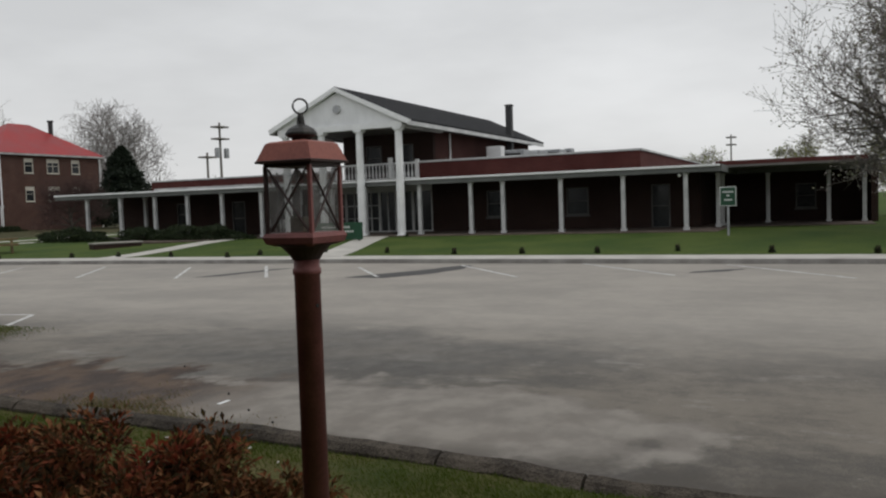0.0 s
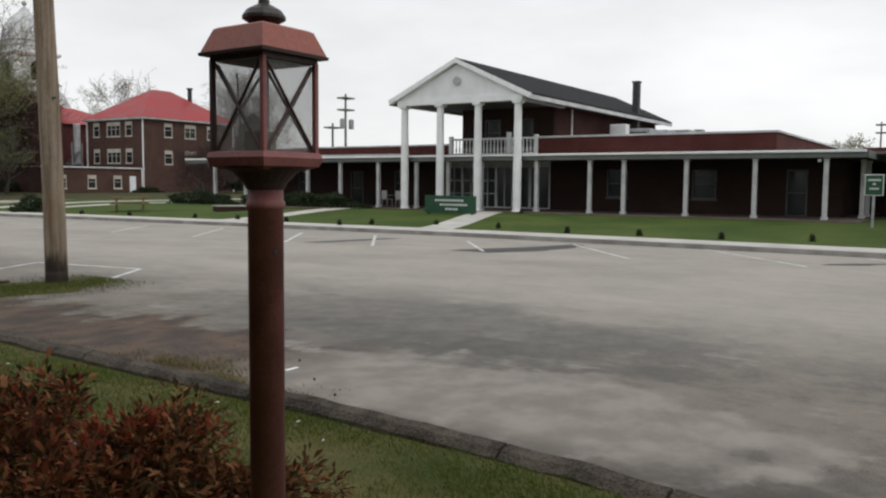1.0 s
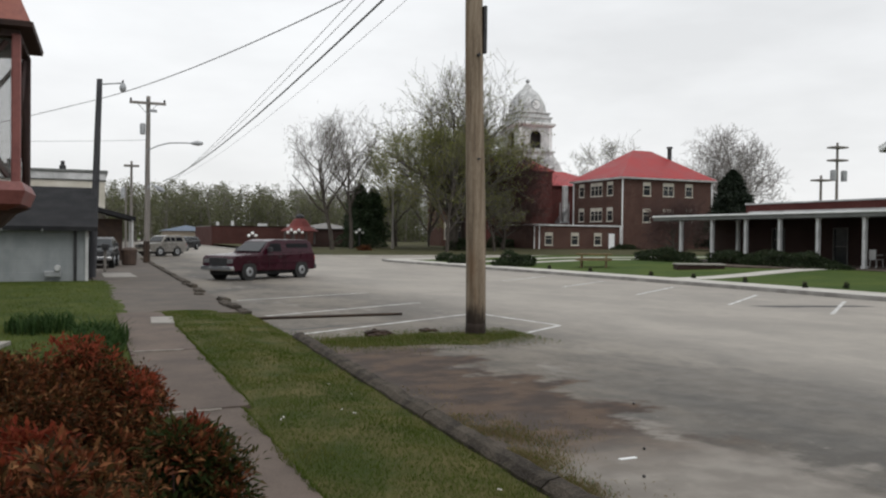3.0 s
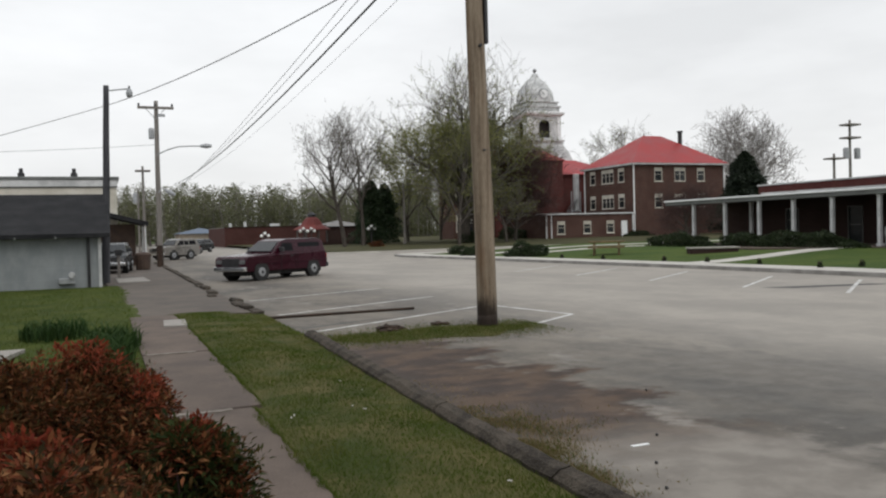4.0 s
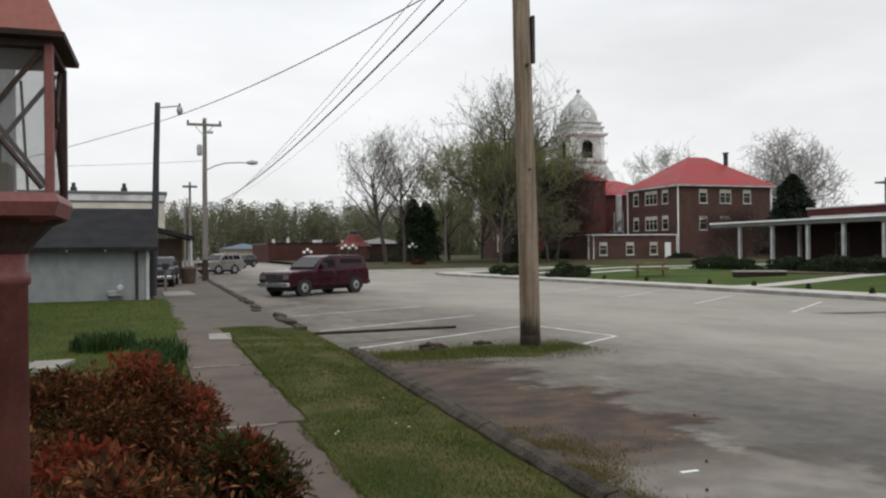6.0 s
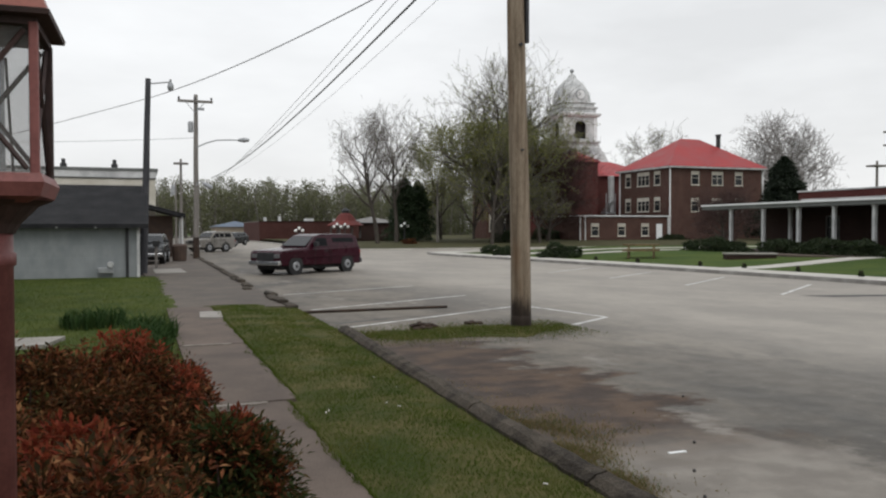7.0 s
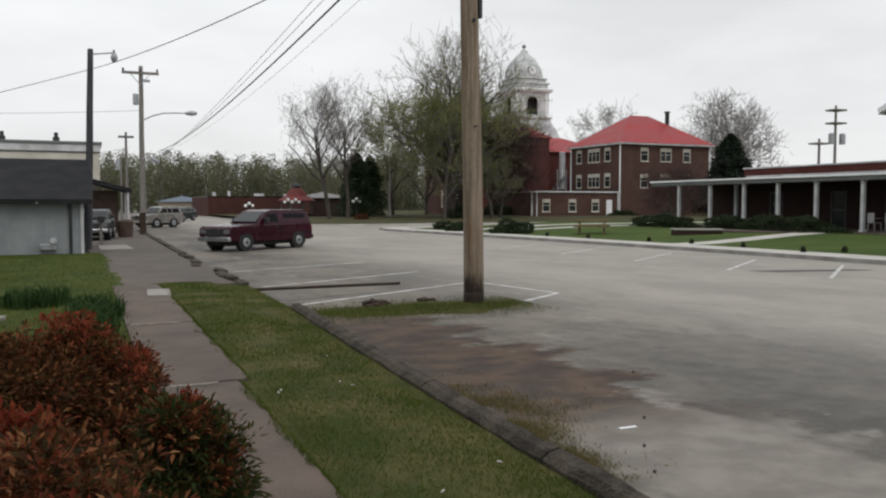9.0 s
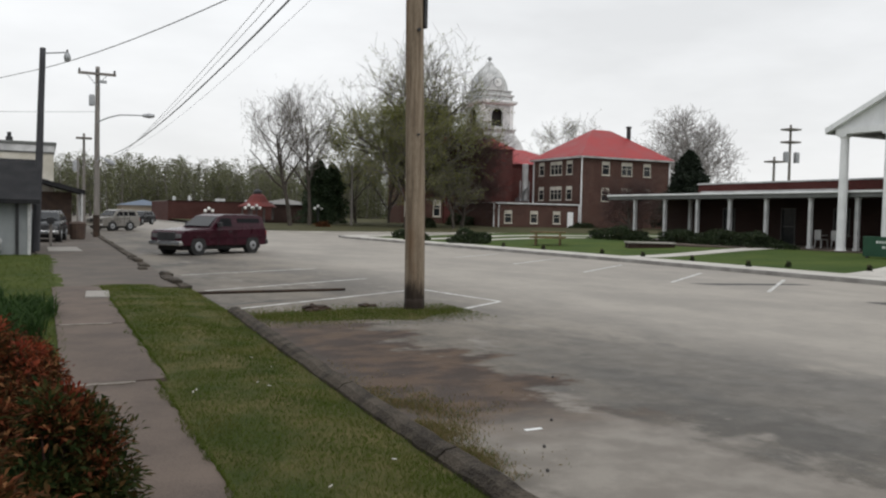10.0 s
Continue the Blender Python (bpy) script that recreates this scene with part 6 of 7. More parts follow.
part("post", lathe(bmesh.new(), [(0.16, 0), (0.16, 0.3), (0.07, 0.5), (0.05, 2.1), (0.05, 2.3)], 10), "dark_metal", gl)
part("arm", rod(bmesh.new(), (-0.36, 0, 1.92), (0.36, 0, 1.92), 0.03, 0.03, 6), "dark_metal", gl)
for x, z in ((-0.36, 2.1), (0.36, 2.1), (0, 2.35)):
    part("globe", sphere(bmesh.new(), (x, 0, z), 0.17), "globe", gl, smooth=True)
copy_thing(gl, pose(19.4, 86.0, -0.1))
copy_thing(gl, pose(20.7, 88.0, -0.1))
copy_thing(gl, pose(15.4, 86.5, -0.5))

# ---- signs and lawn furniture ----
big = thing("lawn_sign", "long low green lawn sign with pale lettering", "sign", pose(29.6, 20.55, 0.30))
part("board", bx(-0.06, 0.06, -1.38, 1.38, 0.12, 0.92, bevel=0.015), "sign_green", big)
for y in (-1.2, 1.2):
    part("post", bx(-0.05, 0.05, y - 0.05, y + 0.05, -0.05, 0.12), "dark_metal", big)
for y0, y1, z in ((-0.75, 0.8, 0.70), (-0.95, 0.55, 0.50), (-0.45, 0.25, 0.30)):
    y = y0
    rb = random.Random(int(z * 100))
    while y < y1:
        w = rb.uniform(0.06, 0.13)
        part("letter_bar", bx(-0.068, -0.061, y, min(y + w, y1), z - 0.045, z + 0.05), "sign_white", big)
        y += w + 0.035
small = thing("green_sign", "square green sign with white border on a post", "sign", pose(30.0, 3.25, 0.30))
part("post", bx(-0.04, 0.04, -0.04, 0.04, -0.1, 1.2), "grey_metal", small)
sb = part("board", bx(-0.025, 0.025, -0.30, 0.30, 1.18, 1.92, bevel=0.008), "sign_white", small)
part("panel", bx(-0.033, -0.026, -0.27, 0.27, 1.21, 1.89), "sign_green", sb)
for y0, y1, z in ((-0.2, 0.2, 1.72), (-0.05, 0.05, 1.58), (-0.15, 0.15, 1.42)):
    y = y0
    rb = random.Random(int(z * 100))
    while y < y1:
        w = rb.uniform(0.03, 0.06)
        part("letter_bar", bx(-0.039, -0.034, y, min(y + w, y1), z - 0.03, z + 0.035), "sign_white", sb)
        y += w + 0.015
planter = thing("brick_planter", "low brown brick planter with a pale coping", "planter", pose(27.4, 32.2, lawn_z(27.4, 32.2), 0, 0, -27))
part("brick_base", bx(-1.15, 1.15, -0.45, 0.45, -0.05, 0.2, bevel=0.01), "brick", planter)
part("coping", bx(-1.2, 1.2, -0.5, 0.5, 0.2, 0.27, bevel=0.015), "path_old", planter)
table = thing("picnic_table", "brown wooden picnic table with benches on grass", "picnic table", pose(24.6, 37.2, lawn_z(24.6, 37.2), 0, 0, -36))
for i in range(5):
    part("table_plank", bx(-0.95, 0.95, -0.37 + i * 0.15, -0.24 + i * 0.15, 0.66, 0.75), "picnic", table)
for s in (-1, 1):
    part("bench_plank", bx(-0.95, 0.95, s * 0.72 - 0.14, s * 0.72 + 0.14, 0.38, 0.46), "picnic", table)
for x in (-0.65, 0.65):
    for s in (-1, 1):
        part("leg", rod(bmesh.new(), (x, s * 0.62, 0.0), (x, s * 0.18, 0.70), 0.07, 0.07, 4), "picnic", table)
    part("bench_bearer", bx(x - 0.03, x + 0.03, -0.8, 0.8, 0.34, 0.42), "picnic", table)
chair = thing("garden_chair", "white plastic garden chair under the colonnade", "chair", pose(34.7, 27.1, 0.45, 0, 0, 100))
part("seat", bx(-0.22, 0.22, -0.22, 0.22, 0.40, 0.44, bevel=0.015), "plastic", chair)
part("backrest", bx(-0.22, 0.22, 0.20, 0.24, 0.44, 0.9, bevel=0.015), "plastic", chair)
for x in (-0.19, 0.19):
    for y in (-0.19, 0.19):
        part("leg", rod(bmesh.new(), (x * 1.1, y * 1.1, 0), (x, y, 0.41), 0.02, 0.025, 6), "plastic", chair)
    part("armrest", bx(x - 0.03, x + 0.03, -0.2, 0.22, 0.62, 0.66, bevel=0.01), "plastic", chair)
copy_thing(chair, pose(34.9, 28.2, 0.45, 0, 0, 80))

# ---- trees and plants ----


def grow(rng, base, height, radius, spread, levels, kids, lean=(0, 0), fork=0.3, upward=0.5, shrink=0.62, wander=0.16):
    """Branch segments (p, q, r0, r1, level) of one tree."""
    out = []

    def limb(p, d, length, r, level):
        n = 5 if level == 0 else 4 if level == 1 else 3 if level == 2 else 2
        pts = [p]
        dirs = []
        for i in range(n):
            d = (d + Vector(rng.normal(size=3)) * (0.07 if level == 0 else wander) + Vector((0, 0, 0.06 * upward * level))).normalized()
            dirs.append(d)
            pts.append(pts[-1] + d * length / n)
        for i in range(n):
            a, b = r * (1 - 0.62 * i / n), r * (1 - 0.62 * (i + 1) / n)
            out.append((pts[i], pts[i + 1], a, b, level))
        if level >= levels:
            return
        k = kids[level]
        for j in range(k):
            t = fork + (1 - fork) * (j + rng.uniform(0.2, 0.9)) / k if level == 0 else 0.25 + 0.75 * (j + rng.uniform(0, 1)) / k
            t = min(t, 0.98)
            i = min(int(t * n), n - 1)
            q = pts[i].lerp(pts[i + 1], t * n - i)
            dd = dirs[i]
            side = dd.orthogonal().normalized()
            side = Matrix.Rotation(rng.uniform(0, 2 * math.pi) if level else 2.4 * j + rng.uniform(-0.4, 0.4), 3, dd) @ side
            nd = (dd * (1 - spread * rng.uniform(0.7, 1.1)) + side * spread * rng.uniform(0.8, 1.2) + Vector((0, 0, upward * 0.25))).normalized()
            limb(q, nd, length * shrink * rng.uniform(0.75, 1.15) * (1 - 0.25 * t if level == 0 else 1), r * (1 - 0.62 * t) * 0.62, level + 1)

    limb(Vector(base), Vector((lean[0], lean[1], 1)).normalized(), height, radius, 0)
    return out


def tubes(segs, sides):
    """Arrays of open tapered tubes."""
    p = np.array([tuple(s[0]) for s in segs])
    q = np.array([tuple(s[1]) for s in segs])
    r0 = np.array([s[2] for s in segs])[:, None, None]
    r1 = np.array([s[3] for s in segs])[:, None, None]
    d = q - p
    d /= np.linalg.norm(d, axis=1)[:, None] + 1e-9
    ref = np.where(np.abs(d[:, 2:3]) > 0.9, np.array([[1.0, 0, 0]]), np.array([[0, 0, 1.0]]))
    a = np.cross(d, ref)
    a /= np.linalg.norm(a, axis=1)[:, None]
    b = np.cross(d, a)
    ang = 2 * np.pi * np.arange(sides) / sides
    ring = a[:, None, :] * np.cos(ang)[None, :, None] + b[:, None, :] * np.sin(ang)[None, :, None]
    v = np.concatenate([p[:, None, :] + ring * r0, q[:, None, :] + ring * r1], 1).reshape(-1, 3)
    k = np.arange(sides)
    f = np.stack([k, (k + 1) % sides, (k + 1) % sides + sides, k + sides], 1)
    f = (f[None] + (np.arange(len(segs)) * 2 * sides)[:, None, None]).reshape(-1, 4)
    return v, f


def tree(name, label, base, height, radius, spread, kids, seed, bark="bark", twig="twig", leaf=None, leaves=0, leaf_size=0.12, fork=0.3, upward=0.5, shrink=0.62, lean=(0, 0), twig_min=0.012, group="", crown_size=None, wander=0.16, thin_above=None):
    rng = np.random.default_rng(seed)
    t = thing(name, label, "tree", group=group)
    segs = grow(rng, base, height, radius, spread, len(kids), kids, lean, fork, upward, shrink, wander)
    if crown_size:
        # an even rounded crown: twigs end at its outline
        cz, rh, rz = crown_size
        segs = [s for s in segs if s[4] == 0 or ((s[1].x - base[0]) ** 2 + (s[1].y - base[1]) ** 2) / rh ** 2 + (s[1].z - cz) ** 2 / rz ** 2 < (1 + 0.75 * noise.noise(s[1] * 0.7)) * (1.5 if rng.uniform() < 0.25 else 1.0) or (s[4] == 1 and s[2] > 0.03)]
    segs = [(p, q, max(a, twig_min), max(b, twig_min * 0.7), l) for p, q, a, b, l in segs]
    v, f = tubes([s for s in segs if s[4] <= 1], 8)
    mesh_np("trunk", v, f, bark, t)
    fine = [s for s in segs if s[4] > 1]
    v, f = tubes(fine, 3)
    crown = mesh_np("crown", v, f, twig, t)
    if leaves:
        tips = [s for s in segs if s[4] >= len(kids) - 1 and (thin_above is None or s[1].z < thin_above or rng.uniform() < 0.15)]
        pick = rng.integers(0, len(tips), leaves)
        c = np.array([tuple(tips[i][0].lerp(tips[i][1], u)) for i, u in zip(pick, rng.uniform(0, 1, leaves))]) + rng.normal(size=(leaves, 3)) * leaf_size * 0.9
        leaf_mesh("leaves", c, leaf_size, leaf, t, rng, slim=0.7)
    return t


def mound(rng, n, c, r, full=0.82, shell=0.55, rough=0.0):
    """Points in an uneven mound."""
    d = rng.normal(size=(n, 3))
    d /= np.linalg.norm(d, axis=1)[:, None]
    d[:, 2] = np.abs(d[:, 2]) * 1.0 - 0.12
    rad = rng.uniform(shell, 1.0, (n, 1)) ** 0.6
    lump = np.array([[full + 0.42 * noise.noise(Vector(x) * 2.3 + Vector(c)) + rough * noise.noise(Vector(x) * 5.5 + Vector(c) * 2)] for x in d])
    return np.array(c) + d * rad * lump * np.array(r)


def rosettes(name, centres, middle, size, mat, parent, rng, per=15, slim=0.34):
    """Tufts of narrow drooping leaflets that spread from each centre."""
    c = np.repeat(np.asarray(centres), per, 0)
    n = len(c)
    out = c - np.asarray(middle)
    out /= np.linalg.norm(out, axis=1)[:, None] + 1e-6
    d = out * 0.7 + rng.normal(size=(n, 3)) * 0.75 + np.array([0, 0, 0.12])
    d /= np.linalg.norm(d, axis=1)[:, None]
    s = np.cross(d, np.array([0, 0, 1.0]) + rng.normal(size=(n, 3)) * 0.35)
    s /= np.linalg.norm(s, axis=1)[:, None] + 1e-6
    up = np.cross(s, d)
    ln = size * rng.uniform(0.6, 1.3, (n, 1))
    root = c + d * size * rng.uniform(0.1, 1.5, (n, 1))
    w = ln * slim * 0.5
    sag = np.array([0, 0, -1.0]) * ln * 0.22
    v = np.stack([root, root + d * ln * 0.45 + s * w, root + d * ln + sag, root + d * ln * 0.45 - s * w], 1).reshape(-1, 3)
    i = np.arange(n)[:, None] * 4
    f = np.concatenate([np.hstack([i, i + 1, i + 2]), np.hstack([i, i + 2, i + 3])])
    return mesh_np(name, v, f, mat, parent)


def shrub(name, label, c, r, count, size, mat, seed, category="shrub", group="", slim=0.5, droop=0.1, extra=None, shell=0.5, full=0.82):
    rng = np.random.default_rng(seed)
    t = thing(name, label, category, group=group)
    segs = []
    for i in range(26):
        a = rng.uniform(0, 2 * math.pi)
        top = Vector((c[0] + r[0] * 0.75 * math.cos(a) * rng.uniform(0.1, 1), c[1] + r[1] * 0.75 * math.sin(a) * rng.uniform(0.1, 1), c[2] + r[2] * rng.uniform(0.5, 0.85)))
        foot = Vector((c[0] + 0.2 * r[0] * math.cos(a), c[1] + 0.2 * r[1] * math.sin(a), c[2] - 0.02))
        segs.append((foot, top, 0.008 * (1 + r[2]), 0.004, 0))
    v, f = tubes(segs, 4)
    mesh_np("stem", v, f, "twig_red", t)
    if "nandina" in name:
        # tufts at the branch ends over a thinner dark core
        heads = mound(rng, 44, c, [q * 0.92 for q in r], full, 0.85, 0.25)
        each = count // 290
        spots = [mound(rng, each, h, (0.22, 0.22, 0.17), 0.9, 0.3, 0.3) for h in heads]
        spots.append(mound(rng, count // 18, c, [q * 0.93 for q in r], full, 0.6, 0.3))
        spots = np.concatenate(spots)
        rosettes("leaves", spots[spots[:, 2] > c[2] + 0.02], (c[0], c[1], c[2] + 0.1), size, mat, t, rng)
    else:
        leaf_mesh("leaves", mound(rng, count, c, r, full, shell), size, mat, t, rng, droop, slim)
    if extra:
        for em, ec, er, en in extra:
            rosettes("young_leaves", mound(rng, en // 8, ec, er), c, size, em, t, rng)
    return t


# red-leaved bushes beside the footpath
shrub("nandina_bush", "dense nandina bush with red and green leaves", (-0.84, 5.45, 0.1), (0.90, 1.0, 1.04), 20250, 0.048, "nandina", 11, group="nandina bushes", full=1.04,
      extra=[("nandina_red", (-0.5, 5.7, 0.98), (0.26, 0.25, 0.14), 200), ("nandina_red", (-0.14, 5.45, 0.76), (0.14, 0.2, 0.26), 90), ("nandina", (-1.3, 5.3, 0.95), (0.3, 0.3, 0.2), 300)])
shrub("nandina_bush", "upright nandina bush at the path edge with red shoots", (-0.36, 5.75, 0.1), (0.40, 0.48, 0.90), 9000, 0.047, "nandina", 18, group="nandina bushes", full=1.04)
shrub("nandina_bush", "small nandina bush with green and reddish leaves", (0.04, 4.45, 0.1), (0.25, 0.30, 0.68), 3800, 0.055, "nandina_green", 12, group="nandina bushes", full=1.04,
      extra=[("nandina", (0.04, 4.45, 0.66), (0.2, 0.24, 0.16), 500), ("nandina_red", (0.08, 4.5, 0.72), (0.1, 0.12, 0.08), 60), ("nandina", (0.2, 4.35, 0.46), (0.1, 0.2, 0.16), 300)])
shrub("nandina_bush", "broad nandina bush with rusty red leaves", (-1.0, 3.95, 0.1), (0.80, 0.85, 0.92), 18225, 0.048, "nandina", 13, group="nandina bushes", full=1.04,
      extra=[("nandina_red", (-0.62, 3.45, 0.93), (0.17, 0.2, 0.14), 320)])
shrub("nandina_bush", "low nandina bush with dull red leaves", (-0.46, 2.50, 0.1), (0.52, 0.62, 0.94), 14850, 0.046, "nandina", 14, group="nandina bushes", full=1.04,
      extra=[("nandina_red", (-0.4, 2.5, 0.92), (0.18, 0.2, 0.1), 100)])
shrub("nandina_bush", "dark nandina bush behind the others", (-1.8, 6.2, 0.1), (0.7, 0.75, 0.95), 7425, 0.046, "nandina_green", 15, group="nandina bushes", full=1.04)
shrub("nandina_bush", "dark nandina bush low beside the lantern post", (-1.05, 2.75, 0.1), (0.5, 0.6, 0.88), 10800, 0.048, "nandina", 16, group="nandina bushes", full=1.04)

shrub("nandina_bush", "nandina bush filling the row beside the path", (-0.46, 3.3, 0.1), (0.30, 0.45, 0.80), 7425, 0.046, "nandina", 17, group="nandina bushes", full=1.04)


def strap_clump(name, label, c, r, n, height, seed):
    """Long arching leaves from the ground."""
    rng = np.random.default_rng(seed)
    a = rng.uniform(0, 2 * np.pi, n)
    d = np.sqrt(rng.uniform(0, 1, n))
    foot = np.stack([c[0] + r[0] * d * np.cos(a), c[1] + r[1] * d * np.sin(a), np.full(n, c[2])], 1)
    b = rng.uniform(0, 2 * np.pi, n)
    out = np.stack([np.cos(b), np.sin(b), np.zeros(n)], 1)
    side = np.stack([-np.sin(b), np.cos(b), np.zeros(n)], 1) * 0.011
    h = height * rng.uniform(0.5, 1.1, (n, 1))
    m1 = foot + out * h * 0.18 + np.array([0, 0, 1]) * h * 0.65
    m2 = foot + out * h * 0.55 + np.array([0, 0, 1]) * h * 0.85
    v = np.stack([foot - side, foot + side, m1 - side, m1 + side, m2 - side * 0.3, m2 + side * 0.3], 1).reshape(-1, 3)
    i = np.arange(n)[:, None] * 6
    f = np.concatenate([np.hstack([i, i + 1, i + 3, i + 2]), np.hstack([i + 2, i + 3, i + 5, i + 4])])
    ob = mesh_np(name, v, f, "strap_leaf")
    return tagged(ob, label, "plant", "strap-leaved clumps")


strap_clump("daylily_clump", "dark green strap-leaved clump beside the footpath", (-0.25, 13.6, 0.1), (0.40, 0.9, 0), 420, 0.34, 21)
strap_clump("daylily_clump", "green clump between the bushes and the footpath", (-0.3, 11.7, 0.1), (0.30, 0.75, 0), 300, 0.36, 24)
strap_clump("daylily_clump", "green strap-leaved clump in the yard grass", (-1.15, 15.4, 0.1), (0.55, 0.7, 0), 380, 0.34, 22)
strap_clump("daylily_clump", "low green clump against the bushes", (-0.9, 9.6, 0.1), (0.5, 0.5, 0), 350, 0.42, 23)

# grass blades
VERGE = "short grass blades on the roadside verge"


def blades(name, label, n, sample, size, seed, mat="blade"):
    rng = np.random.default_rng(seed)
    p = sample(rng, n)
    n = len(p)
    b = rng.uniform(0, 2 * np.pi, n)
    h = size * rng.uniform(0.4, 1.2, (n, 1))
    side = np.stack([np.cos(b), np.sin(b), np.zeros(n)], 1) * 0.0035
    tilt = np.stack([np.cos(b * 1.7), np.sin(b * 1.7), np.zeros(n)], 1) * h * 0.6
    v = np.stack([p - side, p + side, p + tilt + np.array([0, 0, 1]) * h], 1).reshape(-1, 3)
    f = np.arange(n * 3).reshape(-1, 3)
    return tagged(mesh_np(name, v, f, mat), label, "grass", kind="stuff")


def on_verge(rng, n):
    y = 1.0 + 17.4 * rng.uniform(0, 1, n) ** 1.3
    edge = np.array([near_kerb_x(v) for v in y]) - 0.15
    left = np.array([(0.93 if v < 8 else 1.0) + 0.13 * noise.noise(Vector((0, v * 1.9, 4))) + 0.05 * noise.noise(Vector((0, v * 7, 8))) for v in y])
    x = left + (edge + 0.02 - left) * rng.uniform(0, 1, n)
    keep = np.array([noise.noise(Vector((a * 1.6, b * 1.1, 7))) for a, b in zip(x, y)]) + rng.uniform(-0.35, 0.75, n) > 0
    z = np.array([verge_z(a, b) for a, b in zip(x, y)])
    z = np.where(x < 0.97, np.maximum(z, 0.115), z)
    return np.stack([x, y, z], 1)[keep]


def on_path_edge(rng, n):
    """Ragged fringe where the turf creeps over the slabs."""
    y = 1.5 + 16.5 * rng.uniform(0, 1, n)
    side = np.where(y < 8, 0.95, 1.05)
    creep = np.array([max(0.01, 0.045 + 0.11 * noise.noise(Vector((3, v * 1.7, 1))) + 0.05 * noise.noise(Vector((5, v * 6, 2)))) for v in y])
    return np.stack([side - creep * rng.uniform(0, 1, n) ** 1.3, y, np.full(n, 0.118)], 1)


def in_yard(rng, n):
    y = 7 + 23 * rng.uniform(0, 1, n)
    x = -5 + 5.2 * rng.uniform(0, 1, n)
    return np.stack([x, y, np.full(n, 0.10)], 1)


def by_pole(rng, n):
    y = rng.normal(13.05, 0.52, n)
    x = rng.uniform(2.85, 6.9, n)
    return np.stack([x, y + 0.12 * np.sin(x * 3), np.full(n, 0.01)], 1)


def in_gutter(rng, n):
    y = 4.5 + 3.6 * rng.beta(1.6, 2.4, n)
    x = np.array([near_kerb_x(v) for v in y]) + 0.06 + np.abs(rng.normal(0, 0.3, n)) * (1 + 0.5 * np.sin(y * 2.1))
    keep = np.array([noise.noise(Vector((a * 2.4, b * 2.0, 17))) for a, b in zip(x, y)]) + rng.uniform(-0.3, 0.3, n) > 0
    x, y = x[keep], y[keep]
    n = len(x)
    return np.stack([x, y, np.full(n, 0.0)], 1)


blades("edge_grass", "grass creeping over the footpath's edge", 5500, on_path_edge, 0.028, 37)
blades("verge_grass", VERGE, 90000, on_verge, 0.032, 31)
blades("yard_grass", "green yard grass blades beside the footpath", 26000, in_yard, 0.08, 32)
blades("pole_grass", "sparse grass round the foot of the pole", 12000, by_pole, 0.05, 33)
blades("pole_straw", "dry grass among the pole's green tufts", 5000, by_pole, 0.04, 35, "straw")
blades("gutter_grass", "dry tawny grass tufts in the gutter", 13000, in_gutter, 0.036, 34, "straw")
blades("gutter_green", "thin green grass among the gutter straw", 3500, in_gutter, 0.04, 36)
bm = bmesh.new()
pts = []
for i in range(60):
    a = 2 * math.pi * i / 60
    pts.append((4.85 + 1.85 * math.cos(a) * (1 + 0.1 * math.sin(3 * a)), 13.05 + 0.72 * math.sin(a) * (1 + 0.22 * math.cos(5 * a) + 0.12 * math.sin(9 * a))))
poly(bm, pts, -0.01, 0.012)
tagged(link("grass_patch", bm, "turf_near"), "patch of earth and grass round the pole foot", "grass patch", kind="structure")
for x, y, s, sd in ((4.2, 13.75, 0.15, 1), (4.42, 13.85, 0.10, 2), (5.3, 14.1, 0.08, 3), (5.48, 14.1, 0.06, 4)):
    bm = bmesh.new()
    bmesh.ops.create_icosphere(bm, subdivisions=3, radius=s)
    for v in bm.verts:
        v.co *= 1 + 0.7 * noise.noise(v.co * 9 + Vector((sd, 0, 0))) + 0.35 * noise.noise(v.co * 26)
        v.co.z *= 0.5
        v.co.x *= 1.3
    ob = tagged(link("dirt_clod", bm, "tarred"), "dark clod of earth on the grass by the pole", "clod", "clods")
    ob.location = (x, y, 0.02 + s * 0.15)
tagged(link("paper_scrap", bx(3.47, 3.63, 5.55, 5.585, 0.001, 0.008), "white"), "small strip of white litter on asphalt", "litter")
for x, y in ((3.85, 5.75), (3.35, 5.1), (4.9, 7.3), (3.05, 4.6)):
    bm = bmesh.new()
    bmesh.ops.create_icosphere(bm, subdivisions=2, radius=0.013)
    for v in bm.verts:
        v.co *= 1 + 0.4 * noise.noise(v.co * 40)
    ob = tagged(link("pebble", bm, "tar"), "dark pebble lying on the asphalt", "stone", "pebbles")
    ob.location = (x, y, 0.012)
rl = np.random.default_rng(77)
for i in range(12):
    y = rl.uniform(2.2, 9)
    x = rl.uniform(1.05, near_kerb_x(y) - 0.25)
    ob = tagged(link("leaf_scrap", bx(-0.016, 0.016, -0.006, 0.006, 0, 0.004), "pale"), "small pale scrap in the verge grass", "litter", "grass scraps")
    ob.matrix_basis = pose(x, y, 0.135, rl.uniform(-20, 20), rl.uniform(-20, 20), rl.uniform(0, 180))

rg = np.random.default_rng(55)
yy = rg.uniform(4.6, 9.2, 600)
xx = np.array([near_kerb_x(v) for v in yy]) + 0.04 + np.abs(rg.normal(0, 0.22, 600)) * (1 + 0.6 * np.sin(yy * 1.7))
lit = leaf_mesh("gutter_litter", np.stack([xx, yy, np.full(600, 0.006)], 1), 0.034, "straw", None, rg, 0.05, 0.3)
tagged(lit, "dry straw and leaf litter along the gutter", "litter", kind="stuff")

